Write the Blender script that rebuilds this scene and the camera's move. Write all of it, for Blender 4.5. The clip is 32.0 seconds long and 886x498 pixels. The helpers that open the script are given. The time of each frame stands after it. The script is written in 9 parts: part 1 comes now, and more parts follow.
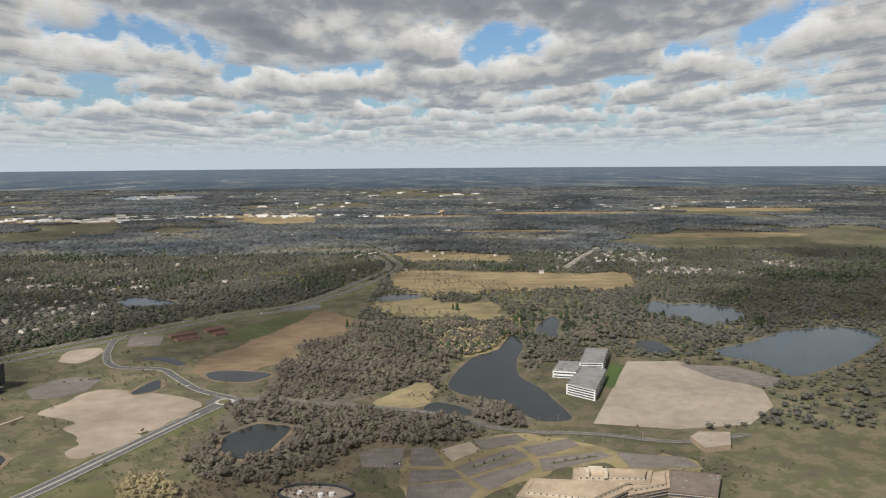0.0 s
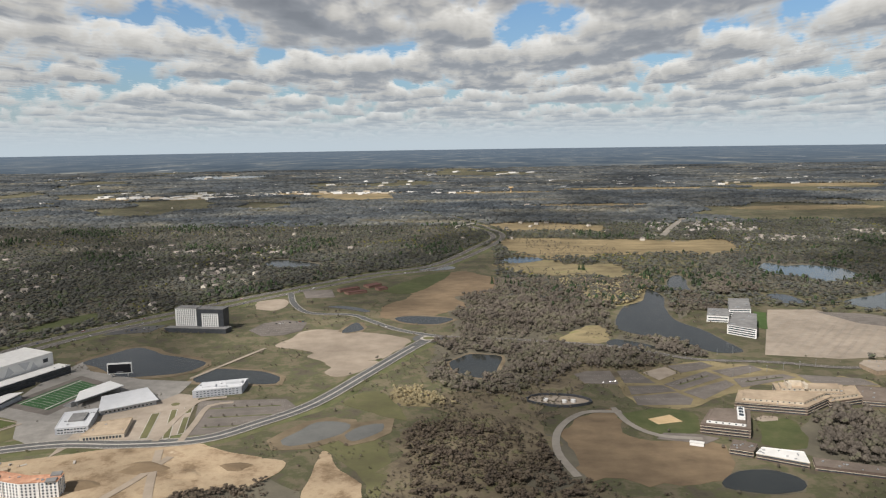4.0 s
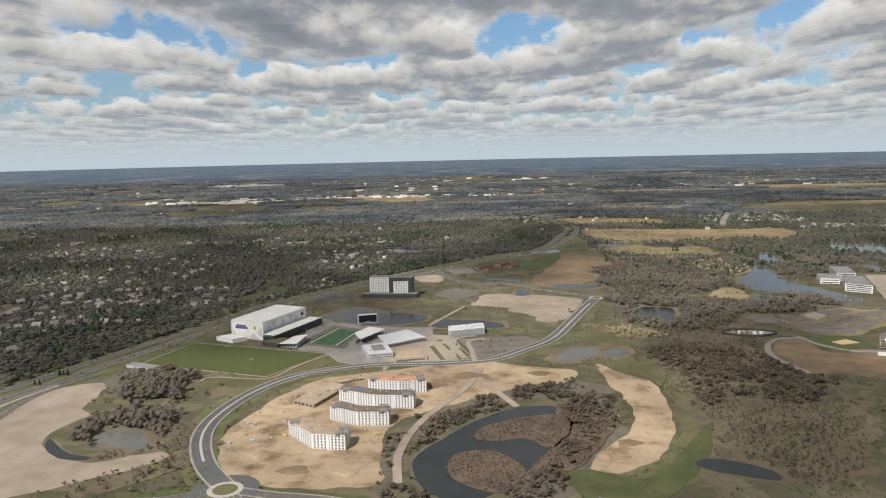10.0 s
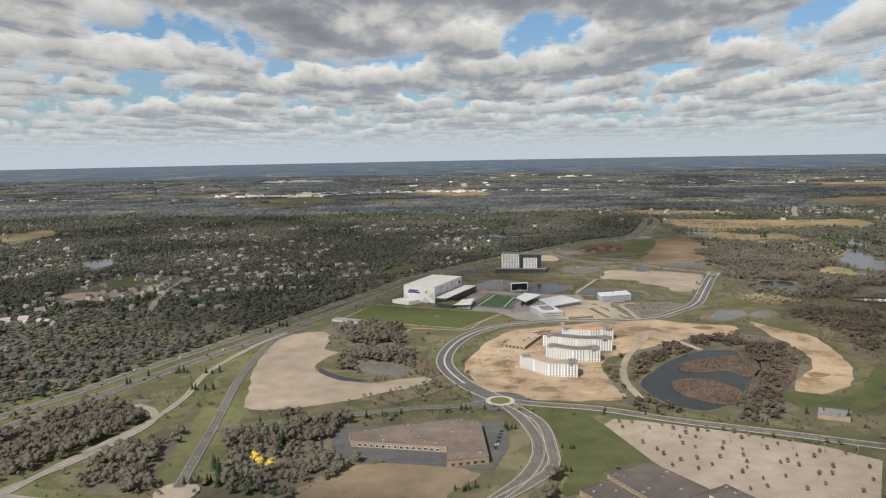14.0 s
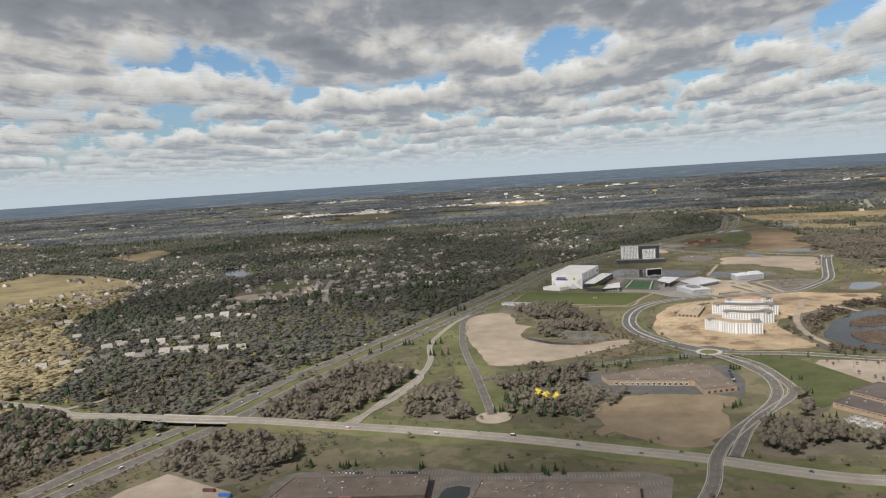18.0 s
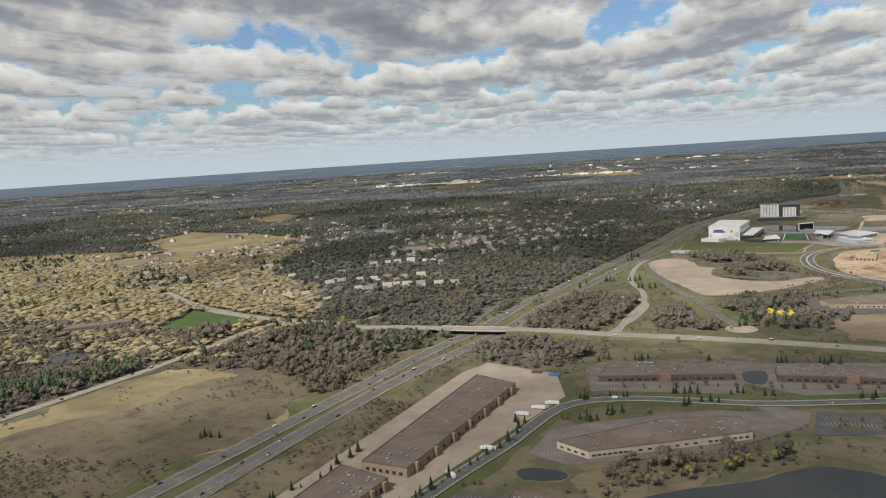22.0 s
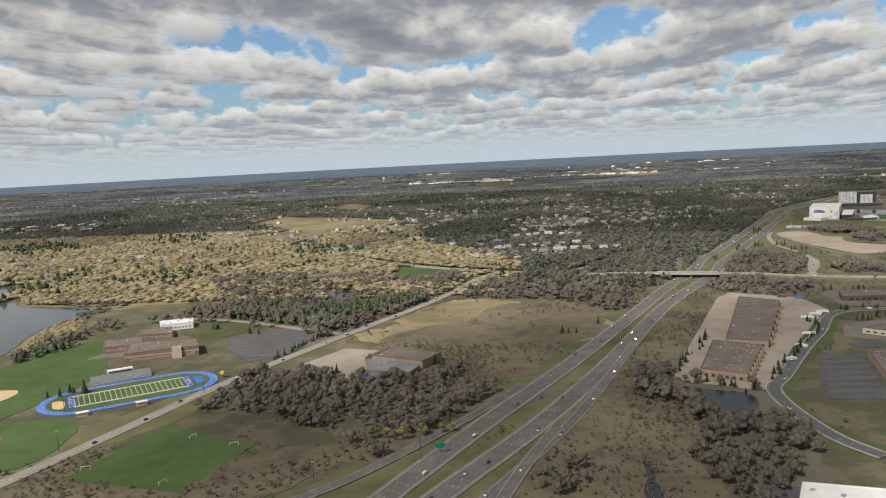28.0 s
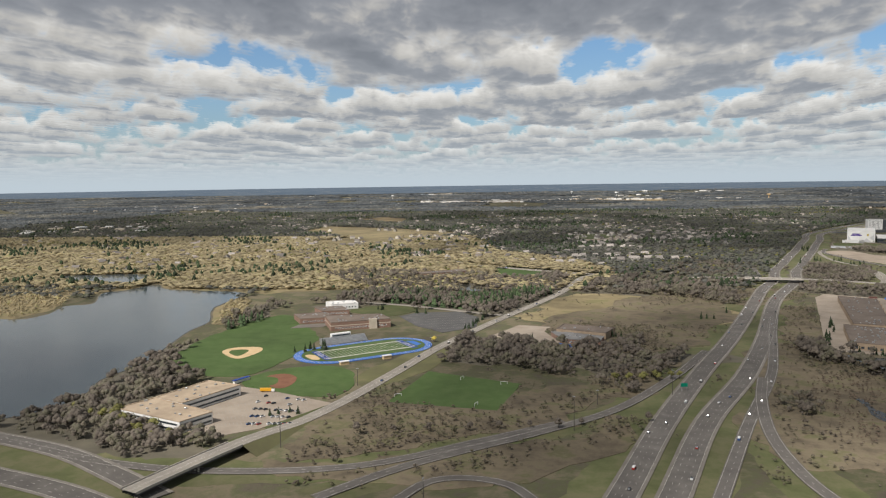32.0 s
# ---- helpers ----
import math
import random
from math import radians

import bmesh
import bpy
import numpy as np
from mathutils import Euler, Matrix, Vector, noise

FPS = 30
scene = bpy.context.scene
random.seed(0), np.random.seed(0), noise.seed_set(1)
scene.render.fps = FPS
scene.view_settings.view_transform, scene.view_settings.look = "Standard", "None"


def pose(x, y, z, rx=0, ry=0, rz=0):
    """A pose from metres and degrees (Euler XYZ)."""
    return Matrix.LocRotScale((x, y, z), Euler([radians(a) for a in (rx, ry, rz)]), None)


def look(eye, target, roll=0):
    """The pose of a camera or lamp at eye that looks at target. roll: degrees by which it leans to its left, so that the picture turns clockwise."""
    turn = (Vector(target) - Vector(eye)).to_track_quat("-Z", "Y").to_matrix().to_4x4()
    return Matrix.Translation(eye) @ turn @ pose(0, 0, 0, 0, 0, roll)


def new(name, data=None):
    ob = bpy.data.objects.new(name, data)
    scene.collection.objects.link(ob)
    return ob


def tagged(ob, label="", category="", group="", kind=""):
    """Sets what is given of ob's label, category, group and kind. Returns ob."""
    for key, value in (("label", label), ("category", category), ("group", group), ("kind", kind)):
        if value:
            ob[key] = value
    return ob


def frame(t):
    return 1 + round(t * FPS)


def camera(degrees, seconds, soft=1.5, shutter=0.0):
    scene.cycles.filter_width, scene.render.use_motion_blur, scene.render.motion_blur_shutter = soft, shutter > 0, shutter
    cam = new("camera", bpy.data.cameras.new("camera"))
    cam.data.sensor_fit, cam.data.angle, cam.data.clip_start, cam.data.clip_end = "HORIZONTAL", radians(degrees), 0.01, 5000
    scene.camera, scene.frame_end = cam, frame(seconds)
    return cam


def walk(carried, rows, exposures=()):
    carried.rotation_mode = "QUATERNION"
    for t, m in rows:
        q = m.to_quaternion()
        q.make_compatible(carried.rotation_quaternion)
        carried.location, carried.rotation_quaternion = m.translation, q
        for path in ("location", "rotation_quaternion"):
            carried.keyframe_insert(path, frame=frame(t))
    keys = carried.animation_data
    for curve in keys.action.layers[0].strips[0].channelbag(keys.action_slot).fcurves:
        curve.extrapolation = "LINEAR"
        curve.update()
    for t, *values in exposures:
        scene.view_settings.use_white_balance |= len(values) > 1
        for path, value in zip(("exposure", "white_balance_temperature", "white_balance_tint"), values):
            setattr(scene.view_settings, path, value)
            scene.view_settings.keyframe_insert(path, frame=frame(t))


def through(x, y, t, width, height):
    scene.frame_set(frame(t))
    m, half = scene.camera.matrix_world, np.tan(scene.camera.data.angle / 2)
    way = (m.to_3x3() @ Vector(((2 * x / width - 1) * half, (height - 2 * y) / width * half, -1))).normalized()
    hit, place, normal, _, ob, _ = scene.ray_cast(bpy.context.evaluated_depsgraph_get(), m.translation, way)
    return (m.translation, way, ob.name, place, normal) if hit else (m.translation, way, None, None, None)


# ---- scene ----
# The flight: seconds, place, turn about x, y and z. The plan is drawn at 0.455 of life size, so that the
# aircraft keeps to 4 m in a tenth of a second; M is one metre of real length in it.
M = 0.455
cam = camera(62.04, 32.0, soft=1.2)
PATH = [
    (0.0, 0.00, 0.00, 181.89, 83.23, 0.39, -0.05),
    (0.5, -15.74, -10.58, 180.51, 82.81, 0.79, 0.24),
    (1.0, -31.45, -21.16, 179.11, 82.46, 1.04, 0.50),
    (1.5, -47.13, -31.74, 177.71, 82.06, 1.35, 1.06),
    (2.0, -62.78, -42.33, 176.29, 81.74, 1.45, 1.63),
    (2.5, -78.40, -52.92, 174.87, 81.57, 1.36, 2.05),
    (3.0, -93.98, -63.52, 173.43, 81.58, 1.13, 2.36),
    (3.5, -109.53, -74.12, 171.99, 81.68, 0.85, 2.52),
    (5.5, -171.40, -116.56, 166.14, 82.44, 0.95, 2.34),
    (6.0, -186.78, -127.18, 164.66, 82.68, 1.12, 2.02),
    (6.5, -202.12, -137.80, 163.17, 82.91, 1.32, 1.73),
    (7.0, -217.43, -148.42, 161.68, 83.09, 1.47, 1.54),
    (7.5, -232.70, -159.04, 160.19, 83.12, 1.60, 1.46),
    (8.0, -247.94, -169.66, 158.69, 83.07, 1.68, 1.40),
    (8.5, -263.14, -180.29, 157.19, 82.90, 1.68, 1.31),
    (9.0, -278.30, -190.91, 155.68, 82.73, 1.55, 1.14),
    (9.5, -293.42, -201.54, 154.18, 82.59, 1.32, 1.11),
    (10.0, -308.51, -212.17, 152.67, 82.66, 1.31, 1.18),
    (10.5, -323.56, -222.79, 151.17, 82.97, 1.31, 1.46),
    (11.0, -338.57, -233.42, 149.66, 83.37, 1.46, 1.71),
    (11.5, -353.54, -244.05, 148.15, 83.66, 1.71, 1.82),
    (12.0, -368.46, -254.68, 146.64, 83.74, 1.69, 1.98),
    (12.5, -383.35, -265.30, 145.14, 83.61, 1.66, 2.17),
    (13.0, -398.20, -275.93, 143.64, 83.35, 1.62, 2.39),
    (13.5, -413.01, -286.55, 142.14, 83.02, 1.33, 2.76),
    (14.0, -427.78, -297.17, 140.64, 82.69, 1.07, 3.14),
    (14.5, -442.50, -307.79, 139.15, 82.32, 1.23, 3.47),
    (15.0, -457.18, -318.41, 137.66, 81.97, 1.57, 3.99),
    (15.5, -471.82, -329.02, 136.18, 81.72, 2.10, 4.55),
    (17.5, -529.95, -371.46, 130.31, 83.71, 3.73, 5.19),
    (18.0, -544.37, -382.06, 128.86, 84.18, 3.65, 5.22),
    (18.5, -558.74, -392.65, 127.42, 84.25, 3.26, 5.37),
    (19.0, -573.07, -403.24, 125.99, 84.00, 2.91, 5.64),
    (19.5, -587.36, -413.83, 124.57, 83.53, 2.50, 6.24),
    (20.0, -601.60, -424.41, 123.16, 83.11, 2.42, 7.16),
    (20.5, -615.79, -434.99, 121.76, 82.76, 2.63, 8.31),
    (21.0, -629.93, -445.56, 120.37, 82.47, 3.05, 9.31),
    (21.5, -644.03, -456.13, 119.00, 82.41, 3.46, 9.83),
    (22.0, -658.08, -466.69, 117.63, 82.59, 3.71, 9.70),
    (22.5, -672.08, -477.25, 116.28, 83.03, 3.69, 9.17),
    (23.0, -686.03, -487.80, 114.95, 83.54, 3.63, 8.60),
    (23.5, -699.94, -498.34, 113.63, 83.87, 3.50, 8.42),
    (24.0, -713.79, -508.88, 112.32, 83.95, 3.42, 8.51),
    (24.5, -727.59, -519.41, 111.03, 83.93, 3.38, 8.64),
    (25.0, -741.35, -529.93, 109.75, 84.00, 3.37, 8.59),
    (25.5, -755.05, -540.44, 108.50, 84.34, 3.51, 8.44),
    (27.5, -809.35, -582.42, 103.64, 83.80, 3.25, 8.58),
    (28.0, -822.79, -592.90, 102.48, 82.93, 2.97, 8.71),
    (28.5, -836.18, -603.36, 101.33, 82.35, 2.60, 8.69),
    (29.0, -849.52, -613.82, 100.21, 82.23, 2.09, 8.39),
    (29.5, -862.80, -624.26, 99.10, 82.49, 1.59, 7.83),
    (30.0, -876.03, -634.70, 98.02, 83.10, 1.03, 7.21),
    (30.5, -889.21, -645.13, 96.96, 83.54, 0.66, 6.95),
    (31.0, -902.33, -655.54, 95.93, 83.93, 0.49, 7.00),
    (31.5, -915.39, -665.95, 94.92, 84.27, 0.60, 7.21),
    (32.0, -928.40, -676.34, 93.93, 84.63, 0.84, 7.47),
]
walk(cam, [(t, pose(*place)) for t, *place in PATH])

# ---- sky, sun ----
world = bpy.data.worlds.new("sky")
scene.world = world
world.use_nodes = True
wt = world.node_tree
wt.nodes.clear()


def wnode(kind, **values):
    n = wt.nodes.new(kind)
    for key, value in values.items():
        n.inputs[key].default_value = value
    return n


def wmath(op, a, b=0.0, c=0.0):
    n = wt.nodes.new("ShaderNodeMath")
    n.operation = op
    for i, v in enumerate((a, b, c)):
        if isinstance(v, (int, float)):
            n.inputs[i].default_value = v
        else:
            wt.links.new(v, n.inputs[i])
    return n.outputs[0]


def wramp(fac, stops):
    n = wt.nodes.new("ShaderNodeValToRGB")
    while len(n.color_ramp.elements) < len(stops):
        n.color_ramp.elements.new(0.5)
    for e, (p, c) in zip(n.color_ramp.elements, stops):
        e.position, e.color = p, (*c, 1)
    wt.links.new(fac, n.inputs[0])
    return n.outputs[0]


def wmix(fac, a, b):
    n = wt.nodes.new("ShaderNodeMix")
    n.data_type = "RGBA"
    for sock, v in ((n.inputs[0], fac), (n.inputs[6], a), (n.inputs[7], b)):
        if isinstance(v, tuple):
            sock.default_value = (*v, 1)
        elif isinstance(v, (int, float)):
            sock.default_value = v
        else:
            wt.links.new(v, sock)
    return n.outputs[2]


SUN_TURN, SUN_UP = 215.0, 48.0   # compass turn of the sun from +y towards +x, and its height
coord = wt.nodes.new("ShaderNodeTexCoord")
split = wt.nodes.new("ShaderNodeSeparateXYZ")
wt.links.new(coord.outputs["Generated"], split.inputs[0])
dx, dy, dz = split.outputs
rise = wmath("MAXIMUM", dz, 0.004)


def fluff(scale):
    """Fine billows on the clouds' edges."""
    mp = wt.nodes.new("ShaderNodeMapping")
    mp.inputs["Scale"].default_value = (scale, scale, scale * 1.45)
    wt.links.new(coord.outputs["Generated"], mp.inputs[0])
    n = wnode("ShaderNodeTexNoise", Scale=1.0, Detail=3.5, Roughness=0.55, Distortion=0.3)
    wt.links.new(mp.outputs[0], n.inputs["Vector"])
    return n.outputs["Fac"]


near_share = wmath("MINIMUM", wmath("MAXIMUM", wmath("MULTIPLY", wmath("SUBTRACT", rise, 0.06), 9.0), 0.0), 1.0)
billow = wmath("ADD", wmath("MULTIPLY", fluff(52.0), wmath("SUBTRACT", 1.0, near_share)), wmath("MULTIPLY", fluff(23.0), near_share))
billow = wmath("MULTIPLY", wmath("SUBTRACT", billow, 0.5), 0.32)


air = wmath("DIVIDE", wmath("MULTIPLY_ADD", billow, 0.35, 1.0), wmath("ADD", rise, 0.012))
flat = wt.nodes.new("ShaderNodeCombineXYZ")
wt.links.new(wmath("MULTIPLY", dx, air), flat.inputs[0])
wt.links.new(wmath("MULTIPLY", dy, air), flat.inputs[1])
CLOUD_WIDE, CLOUD_LONG = 0.85, 1.9   # size of the clouds across and along the view, in heights of their base


# more cloud overhead than far off
overhead = wmath("ADD", wmath("MULTIPLY", wmath("SUBTRACT", rise, 0.13), 0.30), wmath("MULTIPLY", wmath("MAXIMUM", wmath("SUBTRACT", rise, 0.155), 0.0), 1.3))


def cloud_at(level, detail, shift=0.0):
    """Thickness of the cumulus where a line of sight meets one level, in heights of the cloud base."""
    mp = wt.nodes.new("ShaderNodeMapping")
    mp.inputs["Scale"].default_value = (level / CLOUD_WIDE, level / CLOUD_LONG, 1)
    mp.inputs["Location"].default_value = (3.1, 7.4 + shift, 1.3 + 0.25 * (level - 1))
    wt.links.new(flat.outputs[0], mp.inputs[0])
    n = wnode("ShaderNodeTexNoise", Scale=1.0, Detail=detail, Roughness=0.56, Distortion=0.12)
    wt.links.new(mp.outputs[0], n.inputs["Vector"])
    return wmath("ADD", wmath("ADD", n.outputs["Fac"], billow), overhead)


def clip01(v):
    return wmath("MINIMUM", wmath("MAXIMUM", v, 0.0), 1.0)


nishita = wt.nodes.new("ShaderNodeTexSky")
nishita.sky_type, nishita.sun_disc = "NISHITA", False
nishita.sun_elevation, nishita.sun_rotation = radians(SUN_UP), radians(SUN_TURN)
nishita.air_density, nishita.dust_density = 1.0, 1.5
blue = wt.nodes.new("ShaderNodeMix")
blue.data_type, blue.blend_type = "RGBA", "MULTIPLY"
blue.inputs[0].default_value = 1.0
wt.links.new(nishita.outputs[0], blue.inputs[6])
blue.inputs[7].default_value = (0.070, 0.094, 0.116, 1)
over = blue.outputs[2]
# from the cloud tops down to the base: sunlit sides, then the flat grey undersides
for level, edge_at, tone in ((1.24, 0.535, 0.95), (1.21, 0.51, 0.93), (1.18, 0.487, 0.89), (1.15, 0.468, 0.83), (1.12, 0.452, 0.75), (1.09, 0.442, 0.68), (1.06, 0.438, 0.61), (1.03, 0.44, 0.54)):
    d = cloud_at(level, 4.0)
    lump = wmath("MULTIPLY_ADD", wmath("SUBTRACT", d, edge_at), -1.5, 1.06)
    side = wt.nodes.new("ShaderNodeVectorMath")
    side.operation = "SCALE"
    side.inputs[0].default_value = (tone, tone * 0.97, tone * 0.915)
    wt.links.new(lump, side.inputs[3])
    over = wmix(clip01(wmath("MULTIPLY", wmath("SUBTRACT", d, edge_at), 8.0)), over, side.outputs[0])
d = cloud_at(1.0, 4.0)
under = wramp(d, [(0.44, (0.50, 0.495, 0.49)), (0.52, (0.38, 0.385, 0.40)), (0.60, (0.27, 0.285, 0.315)), (0.74, (0.195, 0.21, 0.24))])
over = wmix(clip01(wmath("MULTIPLY", wmath("SUBTRACT", d, 0.462), 9.0)), over, under)
low = wramp(dz, [(0.0, (1, 1, 1)), (0.014, (0.85, 0.85, 0.85)), (0.036, (0.42, 0.42, 0.42)), (0.075, (0.18, 0.18, 0.18)), (0.2, (0.03, 0.03, 0.03))])
haze = wmix(low, over, (0.52, 0.60, 0.66))
# land past the edge of the ground, to the horizon: woods, fields, a lake and pale roofs
far = wmath("DIVIDE", 1.0, wmath("MAXIMUM", wmath("SUBTRACT", wmath("MULTIPLY", dz, -1.0), 0.0045), 0.002))
plan_far = wt.nodes.new("ShaderNodeCombineXYZ")
wt.links.new(wmath("MULTIPLY", dx, far), plan_far.inputs[0])
wt.links.new(wmath("MULTIPLY", dy, far), plan_far.inputs[1])


def far_noise(scale, detail, rough=0.6):
    mp = wt.nodes.new("ShaderNodeMapping")
    mp.inputs["Scale"].default_value = (scale, scale * 0.3, 1)
    wt.links.new(plan_far.outputs[0], mp.inputs[0])
    n = wnode("ShaderNodeTexNoise", Scale=1.0, Detail=detail, Roughness=rough)
    wt.links.new(mp.outputs[0], n.inputs["Vector"])
    return n.outputs["Fac"]


# dark woods to pale fields; sunlight is painted into the last stops
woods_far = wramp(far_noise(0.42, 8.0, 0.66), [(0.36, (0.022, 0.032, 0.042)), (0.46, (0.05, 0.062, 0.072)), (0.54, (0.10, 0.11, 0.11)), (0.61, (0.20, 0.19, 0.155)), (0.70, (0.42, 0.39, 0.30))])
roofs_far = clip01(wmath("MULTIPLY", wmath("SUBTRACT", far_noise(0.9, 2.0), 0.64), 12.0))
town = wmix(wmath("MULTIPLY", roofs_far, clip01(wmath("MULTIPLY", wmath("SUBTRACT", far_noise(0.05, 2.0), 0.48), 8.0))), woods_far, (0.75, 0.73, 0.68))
# blue haze mixed into the painted land, strongest at the horizon
haze_far = wramp(wmath("MULTIPLY", dz, -14.0), [(0.11, (1, 1, 1)), (0.22, (0.85, 0.85, 0.85)), (0.36, (0.6, 0.6, 0.6)), (0.6, (0.2, 0.2, 0.2))])
land = wmix(wmath("MULTIPLY", haze_far, 0.64), town, (0.2, 0.26, 0.335))
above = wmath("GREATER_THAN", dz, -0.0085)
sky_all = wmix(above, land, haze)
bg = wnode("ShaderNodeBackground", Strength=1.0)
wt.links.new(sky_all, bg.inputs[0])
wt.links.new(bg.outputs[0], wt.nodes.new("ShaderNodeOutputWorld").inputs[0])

sun = new("sun", bpy.data.lights.new("sun", "SUN"))
sun.data.energy, sun.data.angle, sun.data.color = 5.0, radians(1.2), (1.0, 0.94, 0.87)
a, e = radians(SUN_TURN), radians(SUN_UP)
sun.matrix_world = look((0, 0, 900), Vector((0, 0, 900)) - Vector((math.sin(a) * math.cos(e), math.cos(a) * math.cos(e), math.sin(e))))


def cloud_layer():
    """Unseen sheet from above the land to behind the aircraft, added to cast the broken cumulus' shade."""
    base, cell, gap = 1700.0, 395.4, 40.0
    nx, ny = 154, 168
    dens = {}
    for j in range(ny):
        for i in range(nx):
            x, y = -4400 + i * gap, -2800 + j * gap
            # offset picked so light and shade fall on chosen stretches of ground
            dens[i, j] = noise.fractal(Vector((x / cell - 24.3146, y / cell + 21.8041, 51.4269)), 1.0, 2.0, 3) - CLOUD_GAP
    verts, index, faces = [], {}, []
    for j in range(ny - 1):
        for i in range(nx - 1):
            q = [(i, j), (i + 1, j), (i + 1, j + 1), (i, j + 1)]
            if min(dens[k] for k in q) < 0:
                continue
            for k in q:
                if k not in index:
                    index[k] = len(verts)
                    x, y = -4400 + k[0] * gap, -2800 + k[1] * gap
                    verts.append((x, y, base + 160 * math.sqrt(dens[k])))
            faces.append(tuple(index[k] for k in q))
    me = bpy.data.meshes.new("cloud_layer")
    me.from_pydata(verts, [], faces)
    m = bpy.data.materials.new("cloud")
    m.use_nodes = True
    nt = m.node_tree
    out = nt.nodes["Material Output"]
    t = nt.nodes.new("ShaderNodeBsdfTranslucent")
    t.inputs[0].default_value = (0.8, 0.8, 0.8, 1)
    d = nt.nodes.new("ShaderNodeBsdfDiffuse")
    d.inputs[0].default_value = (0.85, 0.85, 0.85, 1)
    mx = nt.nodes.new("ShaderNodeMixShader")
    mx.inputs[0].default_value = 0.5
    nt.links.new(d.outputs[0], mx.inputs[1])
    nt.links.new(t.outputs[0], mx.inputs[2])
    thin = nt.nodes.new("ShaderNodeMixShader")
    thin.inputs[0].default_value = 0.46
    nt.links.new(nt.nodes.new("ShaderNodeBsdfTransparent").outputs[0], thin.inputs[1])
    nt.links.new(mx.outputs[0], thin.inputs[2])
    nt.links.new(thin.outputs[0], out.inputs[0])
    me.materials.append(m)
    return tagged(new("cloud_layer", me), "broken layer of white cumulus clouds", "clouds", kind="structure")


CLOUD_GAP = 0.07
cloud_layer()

# ---- materials ----


def material(name, stops, scale=1.0, detail=6.0, rough=0.85, metal=0.0, bump=0.0, bump_scale=8.0, patch=0.0, patch_scale=0.05,
             tone=0.35, vary=0.0, island=0.0, stretch=(1, 1, 1), spec=0.3, through=0.0):
    """Grain of the given stops, broad patches that lighten and darken it, relief, and a change from piece to piece."""
    m = bpy.data.materials.new(name)
    m.use_nodes = True
    nt = m.node_tree
    b = nt.nodes["Principled BSDF"]
    b.inputs["Roughness"].default_value, b.inputs["Metallic"].default_value = rough, metal
    b.inputs["Specular IOR Level"].default_value = spec
    tc = nt.nodes.new("ShaderNodeTexCoord")
    mp = nt.nodes.new("ShaderNodeMapping")
    mp.inputs["Scale"].default_value = stretch
    nt.links.new(tc.outputs["Object"], mp.inputs[0])
    n = nt.nodes.new("ShaderNodeTexNoise")
    n.inputs["Scale"].default_value, n.inputs["Detail"].default_value, n.inputs["Roughness"].default_value = scale, detail, 0.68
    nt.links.new(mp.outputs[0], n.inputs["Vector"])
    r = nt.nodes.new("ShaderNodeValToRGB")
    while len(r.color_ramp.elements) < len(stops):
        r.color_ramp.elements.new(0.5)
    for el, (p, c) in zip(r.color_ramp.elements, stops):
        el.position, el.color = p, (*c, 1)
    nt.links.new(n.outputs["Fac"], r.inputs[0])
    out = r.outputs[0]

    def dim(fac, amount):
        nonlocal out
        mr = nt.nodes.new("ShaderNodeMapRange")
        mr.inputs[1].default_value, mr.inputs[2].default_value = 0.25, 0.75
        mr.inputs[3].default_value, mr.inputs[4].default_value = 1 - amount, 1 + amount
        nt.links.new(fac, mr.inputs[0])
        mx = nt.nodes.new("ShaderNodeVectorMath")
        mx.operation = "SCALE"
        nt.links.new(out, mx.inputs[0])
        nt.links.new(mr.outputs[0], mx.inputs[3])
        out = mx.outputs[0]

    if patch:
        n2 = nt.nodes.new("ShaderNodeTexNoise")
        n2.inputs["Scale"].default_value, n2.inputs["Detail"].default_value = patch_scale, 4.0
        nt.links.new(tc.outputs["Object"], n2.inputs["Vector"])
        dim(n2.outputs["Fac"], patch)
    if vary:
        dim(nt.nodes.new("ShaderNodeObjectInfo").outputs["Random"], vary)
    if island:
        dim(nt.nodes.new("ShaderNodeNewGeometry").outputs["Random Per Island"], island)
    nt.links.new(out, b.inputs["Base Color"])
    if bump:
        n3 = nt.nodes.new("ShaderNodeTexNoise")
        n3.inputs["Scale"].default_value, n3.inputs["Detail"].default_value = bump_scale, 5.0
        nt.links.new(tc.outputs["Object"], n3.inputs["Vector"])
        bp = nt.nodes.new("ShaderNodeBump")
        bp.inputs["Strength"].default_value, bp.inputs["Distance"].default_value = bump, 0.5
        nt.links.new(n3.outputs["Fac"], bp.inputs["Height"])
        nt.links.new(bp.outputs[0], b.inputs["Normal"])
    if through:
        tr = nt.nodes.new("ShaderNodeBsdfTranslucent")
        nt.links.new(out, tr.inputs[0])
        ms = nt.nodes.new("ShaderNodeMixShader")
        ms.inputs[0].default_value = through
        nt.links.new(b.outputs[0], ms.inputs[1])
        nt.links.new(tr.outputs[0], ms.inputs[2])
        nt.links.new(ms.outputs[0], nt.nodes["Material Output"].inputs[0])
    return m


def two(a, b, lo=0.35, hi=0.65):
    return [(lo, a), (hi, b)]


